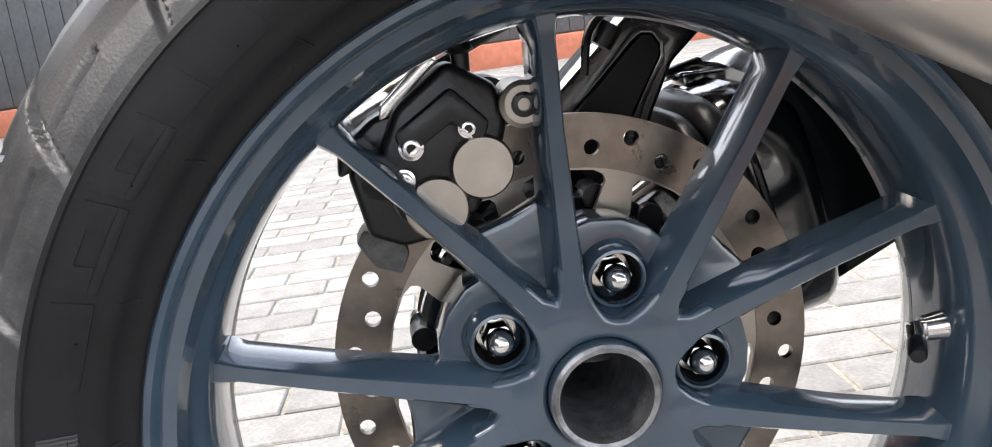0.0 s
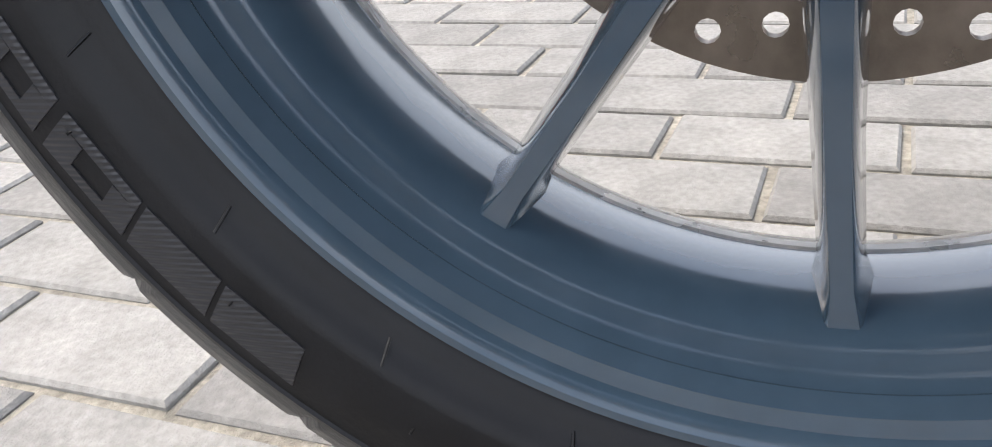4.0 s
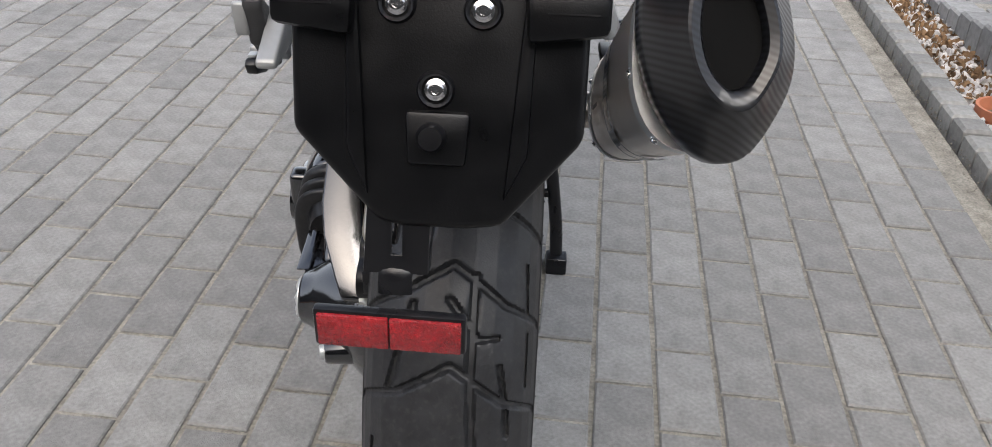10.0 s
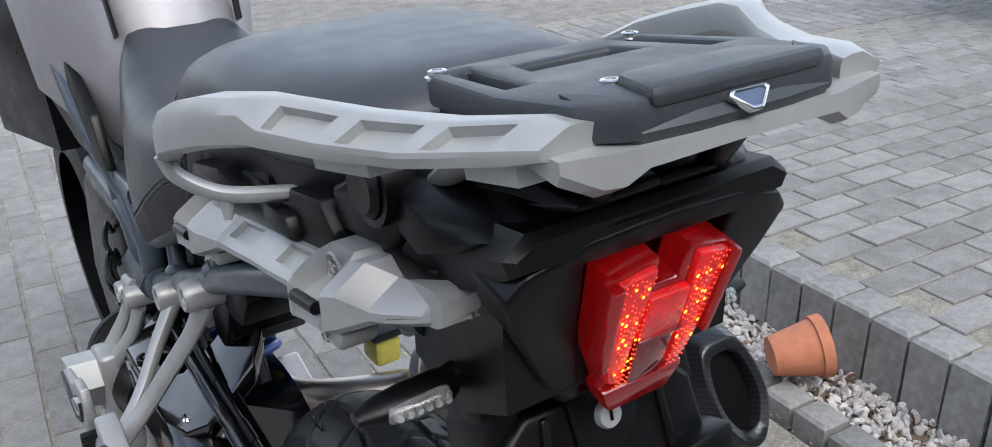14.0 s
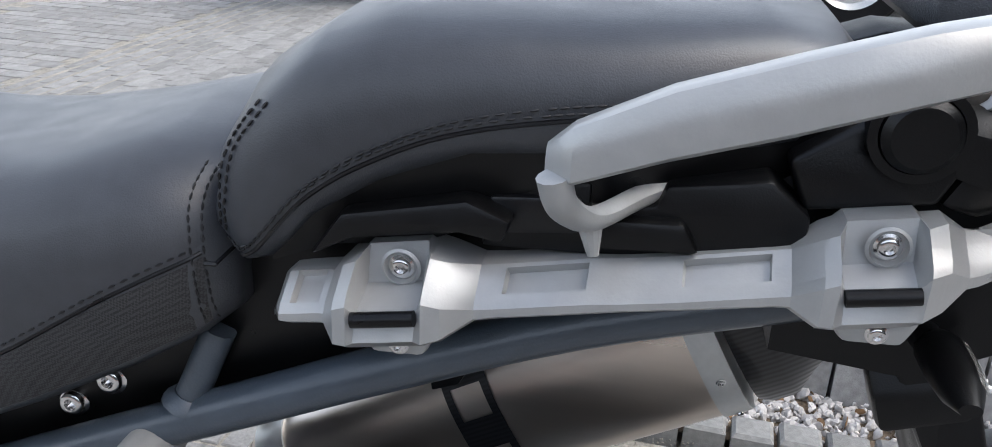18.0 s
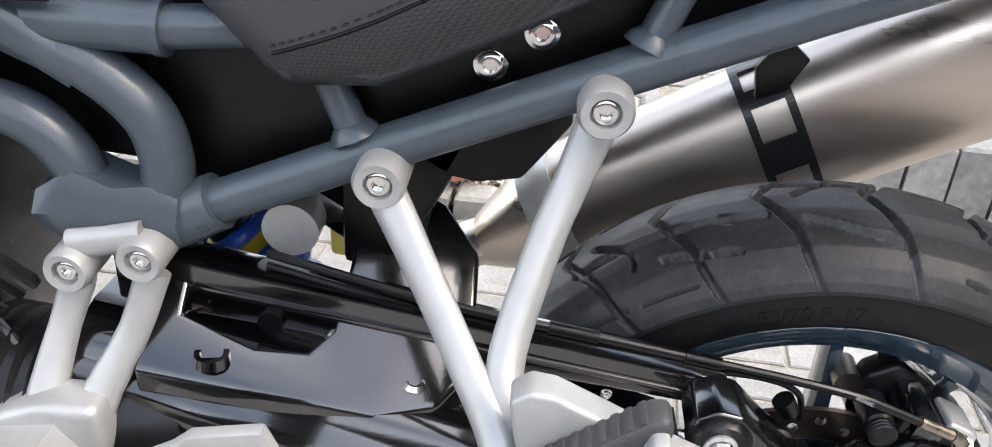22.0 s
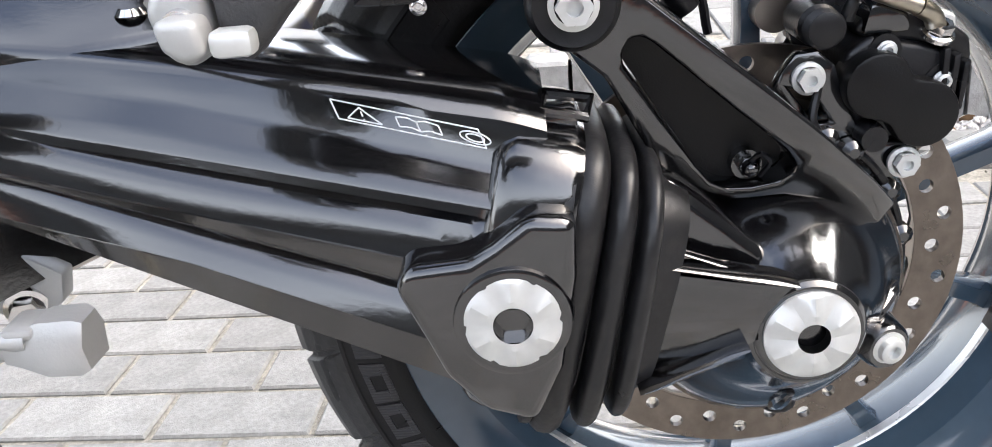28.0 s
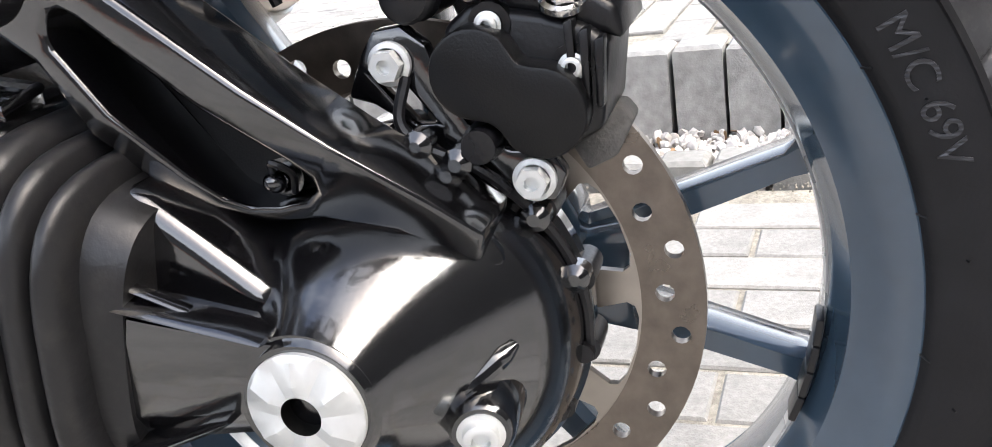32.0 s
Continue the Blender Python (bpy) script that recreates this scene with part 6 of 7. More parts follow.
pil = part("pillion_seat", loft([seat_ring(*q) for q in ((0.157, 1.0, 0.96, 0.12, 0, 0.0), (0.152, 1.025, 0.948, 0.14, 0.0, 0.02), (0.128, 1.062, 0.955, 0.148, 0.0, 0.01), (0.09, 1.088, 0.985, 0.15, 0.0, 0.0), (0.05, 1.1, 1.01, 0.15, 0.0, 0.0), (0.0, 1.102, 1.03, 0.148, 0.0, 0.0), (-0.08, 1.104, 1.035, 0.138, 0, 0), (-0.15, 1.107, 1.04, 0.12, 0, 0), (-0.19, 1.1, 1.045, 0.1, 0, 0), (-0.205, 1.085, 1.05, 0.09, 0, 0))]), LEATHER, bike, "dark grey stitched vinyl pillion seat", angle=50)
part("seat_skirt", loft([[(x, y, z) for x, z in ((-w, z1), (-w * 0.92, z0), (w * 0.92, z0), (w, z1))] for y, z0, z1, w in ((0.12, 0.95, 0.985, 0.138), (0.04, 0.985, 1.025, 0.142), (-0.08, 1.0, 1.05, 0.132), (-0.2, 1.02, 1.06, 0.1))]), PLASTIC, pil)
rid = part("rider_seat", loft([seat_ring(*q) for q in ((0.15, 0.985, 0.905, 0.118, 0, 0), (0.17, 1.0, 0.89, 0.135, 0, 0), (0.21, 1.005, 0.868, 0.148, 0, 0), (0.28, 0.987, 0.832, 0.155, 0, 0), (0.36, 0.972, 0.793, 0.152, 0, 0), (0.42, 0.968, 0.785, 0.142, 0, 0), (0.455, 0.97, 0.81, 0.132, 0, 0), (0.5, 0.978, 0.855, 0.12, 0, 0), (0.56, 0.997, 0.91, 0.1, 0, 0), (0.6, 1.01, 0.95, 0.08, 0, 0))]), LEATHER, bike, "dark grey vinyl rider seat with mesh lower edge", angle=50)
tree_ = surface(rid)
band = bmesh.new()
rows_ = []
for i in range(25):
    y = 0.163 + (0.436 - 0.163) * i / 24
    zt, zb = float(np.interp(y, (0.163, 0.22, 0.3, 0.37, 0.42, 0.436), (0.948, 0.92, 0.87, 0.832, 0.81, 0.804))), float(np.interp(y, (0.163, 0.22, 0.3, 0.37, 0.42, 0.436), (0.902, 0.872, 0.832, 0.798, 0.79, 0.797)))
    rows_.append([band.verts.new(onto(tree_, y, zb + (zt - zb) * k / 5, 0.001)) for k in range(6)])
for a_, b_ in zip(rows_, rows_[1:]):
    for k in range(5):
        band.faces.new((a_[k], a_[k + 1], b_[k + 1], b_[k]))
part("mesh_band", band, MESHCLOTH, rid, "black ribbed mesh cloth")
trees = {}


def laid(path, parent, lift=0.001):
    """The path laid on its seat."""
    if parent.name not in trees:
        trees[parent.name] = surface(parent)
    return [onto(trees[parent.name], p.y, p.z, lift) for p in smooth(path, 24)]


def stitches(path, parent, gap=0.0062):
    bm = bmesh.new()
    p = laid(path, parent)
    run, last = 0.0, p[0]
    for a, b in zip(p, p[1:]):
        run += (b - a).length
        if run >= gap:
            run = 0.0
            d = (b - a).normalized()
            tube([b - d * 0.0023, b, b + d * 0.0023], [0.0005, 0.001, 0.0005], 5, bm=bm)
    tagged(part("stitching", bm, STITCH, parent), kind="stuff")


def seam(path, parent, r=0.0009):
    part("seam", tube(laid(path, parent, 0.0), r, 6), SATIN, parent)


lower = [(-0.158, 0.165, 0.95), (-0.159, 0.22, 0.922), (-0.161, 0.3, 0.872), (-0.159, 0.37, 0.834), (-0.152, 0.425, 0.81)]
seam(lower, rid, 0.0013)
stitches([(x - 0.0005, y + 0.002, z + 0.004) for x, y, z in lower], rid)
arch = [(-0.145, 0.151, 0.962), (-0.151, 0.128, 0.966), (-0.153, 0.09, 1.008), (-0.152, 0.05, 1.035), (-0.15, 0.0, 1.055), (-0.142, -0.07, 1.066), (-0.125, -0.15, 1.07)]
stitches(arch, pil)
stitches([(x, y + 0.003, z - 0.004) for x, y, z in arch], pil)
seam([(x, y + 0.001, z - 0.0075) for x, y, z in arch], pil, 0.0014)
edge = [(-0.142, 0.152, 0.965), (-0.15, 0.148, 0.99), (-0.146, 0.142, 1.02), (-0.12, 0.12, 1.05)]
stitches(edge, pil)
stitches([(x, y - 0.006, z) for x, y, z in edge], pil)
edge2 = [(-0.14, 0.16, 0.9), (-0.146, 0.163, 0.95), (-0.138, 0.166, 0.985), (-0.12, 0.166, 0.998)]
stitches(edge2, rid)
stitches([(x - 0.001, y + 0.006, z - 0.001) for x, y, z in edge2], rid)

# ---- tail plastics ----
def side_plate(outline, x0, x1, material, parent, name, label="", bev=0.003):
    part(name, plate(outline, x0, x1, bev=bev), material, parent, label)
    return part(name, mirrored(plate(outline, x0, x1, bev=bev)), material, parent, label)


tail = part("tail_unit", loft([[(x, y, z) for x, z in ((-w, z0), (-w * 1.04, (z0 + z1) / 2), (-w * 0.9, z1), (w * 0.9, z1), (w * 1.04, (z0 + z1) / 2), (w, z0))] for y, z0, z1, w in ((-0.04, 0.975, 1.025, 0.1), (-0.15, 0.985, 1.045, 0.1), (-0.24, 0.99, 1.06, 0.1), (-0.3, 1.015, 1.06, 0.105), (-0.35, 1.042, 1.066, 0.105), (-0.356, 1.046, 1.062, 0.1))]), PLASTIC, bike, "matt black plastic tail unit")
side_plate([(0.095, 0.978), (0.085, 0.965), (0.03, 0.972), (-0.01, 0.99), (-0.01, 1.012), (0.01, 0.995)], -0.13, -0.1, PLASTIC, tail, "side_fairing")
side_plate([(-0.006, 0.975), (-0.006, 1.012), (-0.065, 1.02), (-0.065, 1.006), (-0.1, 1.01), (-0.105, 1.022), (-0.158, 1.03), (-0.18, 1.012), (-0.18, 0.992), (-0.1, 0.978)], -0.13, -0.1, PLASTIC, tail, "side_fairing")
for flip_ in (False, True):
    bm = plate([(-0.176, 1.012), (-0.243, 1.022), (-0.261, 1.053), (-0.3, 1.061), (-0.352, 1.068), (-0.35, 1.076), (-0.3, 1.083), (-0.24, 1.079), (-0.2, 1.062), (-0.165, 1.04)], -0.122, -0.06, bev=0.006, seg=3)
    for v in bm.verts:
        v.co.x += 0.45 * max(0.0, -0.24 - v.co.y) + (0.6 * max(0.0, v.co.z - 1.05))
    part("rear_quarter", mirrored(bm) if flip_ else bm, PLASTIC, tail, angle=40)
    bm = plate([(-0.244, 1.02), (-0.262, 1.05), (-0.335, 1.063), (-0.31, 1.02), (-0.268, 1.012)], -0.116, -0.08, bev=0.005)
    for v in bm.verts:
        v.co.x += 0.4 * max(0.0, -0.25 - v.co.y)
    part("quarter_fold", mirrored(bm) if flip_ else bm, PLASTIC, tail, angle=40)
side_plate([(-0.01, 0.985), (-0.06, 0.99), (-0.06, 1.012), (-0.01, 1.008)], -0.134, -0.126, SATIN, tail, "socket_cover")
side_plate([(-0.066, 0.985), (-0.074, 1.003), (-0.115, 1.005), (-0.125, 0.988)], -0.14, -0.12, PLASTIC, tail, "clip")
side_plate([(0.09, 0.966), (0.064, 0.98), (0.003, 0.99), (-0.02, 0.986), (-0.025, 1.0), (0.0, 1.01), (0.07, 0.995)], -0.15, -0.11, PLASTIC, tail, "fairing_lip", bev=0.004)
part("lock_knob", lathe([(-0.13, 0.0), (-0.13, 0.016), (-0.126, 0.02), (-0.1, 0.02)], (0, -0.226, 1.06), 32), PLASTIC, tail)
part("lock_ring", lathe([(-0.1, 0.026), (-0.124, 0.026), (-0.124, 0.021), (-0.118, 0.021)], (0, -0.226, 1.06), 32), PLASTIC, tail)

# rear face around the lamp
cowl = loft([[(x, y, z) for x, z in ((-w, z0), (-w * 1.03, z1), (w * 1.03, z1), (w, z0))] for y, z0, z1, w in ((-0.18, 0.9, 1.02, 0.075), (-0.26, 0.9, 1.05, 0.09), (-0.325, 0.935, 1.06, 0.092))])
part("lamp_shroud", cowl, PLASTIC, tail)
face = [(-0.1, 1.05), (-0.06, 1.062), (0.0, 1.065), (0.06, 1.062), (0.1, 1.05), (0.112, 1.035), (0.1, 1.005), (0.072, 0.95), (0.05, 0.918), (-0.05, 0.918), (-0.072, 0.95), (-0.1, 1.005), (-0.112, 1.035)]
lampwin = [(-0.058, 1.045), (0.058, 1.045), (0.05, 0.98), (0.036, 0.925), (-0.036, 0.925), (-0.05, 0.98)]
fm = Matrix.Translation((0.003, -0.326, 0.985)) @ pose(0, 0, 0, 16, 0, 0) @ Matrix.Diagonal((0.88, 1, 0.95, 1))
fs = Matrix.Translation((0.003, -0.326, 0.985)) @ pose(0, 0, 0, 16, 0, 0) @ Matrix.Diagonal((1.0, 1, 0.95, 1))
part("lamp_surround", turn(plate([(u, v - 0.985) for u, v in face], -0.012, 0.03, "y", holes=[[(u, v - 0.985) for u, v in lampwin]], bev=0.004, seg=3), fs), PLASTIC, tail, angle=40)
brow = [[(x, y, z) for y, z in ((-0.332 + b, 1.042 - d), (-0.352 + b, 1.05 - d), (-0.358 + b, 1.058 - d), (-0.345 + b, 1.067 - d), (-0.27 + b * 0.6, 1.076 - d), (-0.22, 1.07 - d), (-0.22, 1.045))] for x, b, d in ((-0.116, 0.06, 0.012), (-0.1, 0.03, 0.004), (-0.075, 0.006, 0.0), (-0.03, 0.0, 0.0), (0.036, 0.0, 0.0), (0.081, 0.006, 0.0), (0.106, 0.03, 0.004), (0.122, 0.06, 0.012))]
part("brow", bevel(loft(brow), 0.004, 3), PLASTIC, tail, angle=40)

# tail lamp: red lens in steps, with lit diodes behind
lamp = part("tail_lamp", turn(plate([(-0.054, 0.052), (-0.014, 0.06), (-0.012, 0.034), (0.012, 0.034), (0.014, 0.06), (0.054, 0.052), (0.046, -0.02), (0.032, -0.055), (-0.032, -0.055), (-0.046, -0.02)], -0.024, 0.0, "y", bev=0.003), fm), REDLENS, bike, "lit red tail lamp with stepped lens")
lm = fm
part("centre_lens", turn(plate([(-0.019, 0.03), (0.019, 0.03), (0.02, -0.006), (-0.02, -0.006)], -0.03, -0.02, "y", bev=0.003), lm), REDLIT, lamp)
part("dark_lens", turn(plate([(-0.0185, -0.007), (0.0185, -0.007), (0.016, -0.05), (-0.016, -0.05)], -0.0285, -0.02, "y", bev=0.002), lm), REDDARK, lamp, "dark red unlit lens")
part("lens_step", turn(plate([(-0.02, -0.0045), (0.02, -0.0045), (0.02, -0.0075), (-0.02, -0.0075)], -0.0315, -0.02, "y", bev=0.0008), lm), REDDARK, lamp)
for s in (-1, 1):
    bm = plate([(s * 0.05, 0.05), (s * 0.018, 0.056), (s * 0.022, -0.01), (s * 0.022, -0.045), (s * 0.036, -0.04), (s * 0.045, -0.012)], -0.029, -0.02, "y", bev=0.003)
    part("side_lens", turn(bm, lm), REDLIT, lamp)
    rim_ = plate([(s * 0.049, 0.053), (s * 0.058, 0.05), (s * 0.051, -0.022), (s * 0.044, -0.02)], -0.033, -0.012, "y", bev=0.003)
    part("lens_edge", turn(rim_, lm), REDLENS, lamp)
part("lens_foot", turn(plate([(-0.04, -0.046), (0.04, -0.046), (0.028, -0.07), (-0.028, -0.07)], -0.03, 0.0, "y", bev=0.004), lm), REDLENS, lamp)
for s in (-1, 1):
    dots = bmesh.new()
    for j in range(22):
        for i in range(7):
            r0 = random.Random(i * 31 + j * 7 + (s > 0))
            if r0.random() < 0.25:
                continue
            u = s * (0.0215 + i * 0.0041 - j * 0.00055 * (i / 6 + 0.2)) + r0.uniform(-0.0004, 0.0004)
            w = 0.0505 - j * 0.0044 + 0.0012 * (i % 2)
            if abs(u) > 0.0495 - 0.00055 * j:
                continue
            bright = r0.random() < 0.13
            bm = lathe([(0.0, 0.0), (0.0002, r0.uniform(0.0011, 0.0016) if bright else r0.uniform(0.0005, 0.0009)), (0.001, 0.0)], (0, 0, 0), 8, "y")
            bmesh.ops.translate(bm, verts=bm.verts[:], vec=(u, -0.0302, w))
            if bright:
                part("diode", turn(bm, lm), GLOW, lamp)
            else:
                merge(dots, turn(bm, lm))
    tagged(part("diode_field", dots, GLOWDIM, lamp), kind="stuff")

# hanger below the lamp for the plate
plate_m = Matrix.Translation((-0.001, -0.322, 0.803)) @ pose(0, 0, 0, -18, 0, 0)
hanger = part("plate_hanger", turn(plate([(-0.062, 0.105), (0.062, 0.105), (0.084, 0.085), (0.09, 0.04), (0.09, -0.05), (0.042, -0.106), (0.02, -0.109), (-0.02, -0.109), (-0.036, -0.106), (-0.09, -0.05), (-0.092, 0.04), (-0.086, 0.085)], -0.012, 0.018, "y", bev=0.006, seg=3), plate_m), PLASTIC, bike, "black plastic number plate hanger without a plate")
for s in (-1, 1):
    part("hanger_rib", turn(plate([(s * 0.045, 0.1), (s * 0.052, 0.1), (s * 0.058, 0.04), (s * 0.056, -0.06), (s * 0.042, -0.09), (s * 0.05, 0.03)], -0.016, 0.0, "y", bev=0.003), plate_m), PLASTIC, hanger)
    part("plate_clip", turn(plate([(s * 0.05, 0.042), (s * 0.1, 0.046), (s * 0.1, 0.014), (s * 0.052, 0.008)], -0.03, 0.0, "y", bev=0.005), plate_m), PLASTIC, hanger)
    part("clip_slot", turn(box(s * 0.078 - 0.015, s * 0.078 + 0.015, -0.031, -0.028, 0.0258, 0.0268), plate_m), SATIN, hanger)
    part("wing", turn(plate([(s * 0.056, 0.16), (s * 0.09, 0.1), (s * 0.092, 0.075), (s * 0.06, 0.08)], -0.006, 0.05, "y", bev=0.005), plate_m), PLASTIC, hanger)
part("lock_panel", turn(plate([(-0.034, 0.132), (0.034, 0.132), (0.026, 0.06), (-0.026, 0.06)], -0.016, 0.004, "y", bev=0.004), plate_m), PLASTIC, hanger)
cyl = lathe([(-0.0, 0.0), (-0.0, 0.009), (0.003, 0.0105), (0.008, 0.0105)], (0, 0, 0), 28, "y")
bmesh.ops.translate(cyl, verts=cyl.verts[:], vec=(0.0, -0.0215, 0.086))
part("seat_lock", turn(cyl, plate_m), ALU, hanger, "silver lock cylinder")
part("keyhole", turn(box(-0.0012, 0.0012, -0.0222, -0.021, 0.082, 0.09), plate_m), DARK, hanger)
for u, w in ((-0.027, 0.028), (0.025, 0.026), (-0.002, -0.022)):
    p = plate_m @ Vector((u, -0.014, w))
    n_ = plate_m.to_3x3() @ Vector((0, -1, 0))
    bolt(p, n_, 0.0052, hanger, CHROME, name="plate_screw")
    part("screw_well", turn(lathe([(0.0, 0.0085), (0.0015, 0.0105), (-0.002, 0.012)], (0, 0, 0), 28), aim(p, n_)), SATIN, hanger)
part("lamp_pad", turn(plate([(-0.02, -0.035), (0.02, -0.035), (0.018, -0.068), (-0.018, -0.068)], -0.018, -0.008, "y", bev=0.003), plate_m), PLASTIC, hanger)
bm = lathe([(0.0, 0.0), (0.0, 0.007), (0.004, 0.009), (0.012, 0.009)], (0, 0, 0), 24, "y")
bmesh.ops.translate(bm, verts=bm.verts[:], vec=(-0.003, -0.03, -0.05))
part("rubber_button", turn(bm, plate_m), SATIN, hanger)
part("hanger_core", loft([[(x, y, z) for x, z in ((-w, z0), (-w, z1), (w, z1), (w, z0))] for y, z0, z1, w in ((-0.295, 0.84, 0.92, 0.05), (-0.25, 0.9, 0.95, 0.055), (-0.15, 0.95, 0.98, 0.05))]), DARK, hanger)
side_plate([(-0.24, 0.93), (-0.282, 0.925), (-0.296, 0.889), (-0.335, 0.8), (-0.305, 0.8), (-0.26, 0.887)], -0.088, -0.05, PLASTIC, hanger, "hanger_arm", bev=0.004)
arm_ = part("reflector_arm", turn(plate([(-0.03, 0.0), (0.01, 0.0), (0.008, -0.075), (-0.034, -0.075)], -0.002, 0.002, "y", holes=[[(-0.016, -0.015), (-0.009, -0.015), (-0.009, -0.062), (-0.016, -0.062)]], bev=0.0008), Matrix.Translation((-0.013, -0.352, 0.742)) @ pose(0, 0, 0, -12, 0, 0)), SATIN, hanger, "slotted black bracket strip")
refl = part("reflector", turn(plate([(-0.05, -0.0155), (0.05, -0.0155), (0.05, 0.0155), (-0.05, 0.0155)], -0.006, 0.002, "y", bev=0.0025), Matrix.Translation((-0.028, -0.381, 0.635)) @ pose(0, 0, 0, 4, 0, -2)), SATIN, hanger, "red rear reflector in a black frame")
part("reflex_pane", turn(plate([(-0.047, -0.0128), (-0.0005, -0.0128), (-0.0005, 0.0128), (-0.047, 0.0128)], -0.0085, -0.004, "y", bev=0.0008), Matrix.Translation((-0.028, -0.381, 0.635)) @ pose(0, 0, 0, 4, 0, -2)), REFLEX, hanger, "red reflector pane")
part("reflex_pane", turn(plate([(0.0005, -0.0128), (0.047, -0.0128), (0.047, 0.0128), (0.0005, 0.0128)], -0.0085, -0.004, "y", bev=0.0008), Matrix.Translation((-0.028, -0.381, 0.635)) @ pose(0, 0, 0, 4, 0, -2)), REFLEX, hanger, "red reflector pane")
part("reflector_bracket", tube(smooth([(-0.026, -0.372, 0.655), (-0.026, -0.37, 0.668), (-0.024, -0.362, 0.676)], 3), 0.011, 10, flat=0.18, up=(0, 1, 0)), SATIN, hanger)


def indicator(s):
    """Slim lamp on its stalk; the right one hangs a little lower."""
    drop = Matrix.Translation((0.008, 0, -0.014)) if s > 0 else Matrix()
    ob = part("indicator", turn(tube([(s * 0.05, -0.255, 0.93), (s * 0.085, -0.262, 0.931), (s * 0.1, -0.264, 0.931)], [0.013, 0.01, 0.009], 14), drop), PLASTIC, bike, "slim clear-lens direction indicator")
    secs = []
    for x, hy, hz in ((0.095, 0.008, 0.009), (0.105, 0.014, 0.0125), (0.13, 0.014, 0.0115), (0.15, 0.012, 0.009), (0.166, 0.006, 0.004)):
        secs.append([(s * x, -0.268 + hy * math.cos(a), 0.93 + hz * math.sin(a)) for a in (math.tau * k / 16 for k in range(16))])
    part("shell", turn(loft(secs), drop), PLASTIC, ob)
    lens = [[(s * x, -0.2725 + hy * math.cos(a), 0.93 + hz * math.sin(a)) for a in (math.tau * k / 16 for k in range(16))] for x, hy, hz in ((0.1, 0.004, 0.004), (0.106, 0.0125, 0.0098), (0.13, 0.0125, 0.009), (0.146, 0.0105, 0.007), (0.152, 0.004, 0.003))]
    part("indicator_lens", turn(loft(lens), drop), CLEAR, ob, "clear ribbed lens")
    for k in range(6):
        part("reflector_cell", turn(tube([(s * (0.108 + k * 0.0068), -0.279, 0.93), (s * (0.108 + k * 0.0068), -0.2845, 0.93)], [0.0032, 0.0022], 8), drop), ALU, ob)


indicator(-1)
indicator(1)

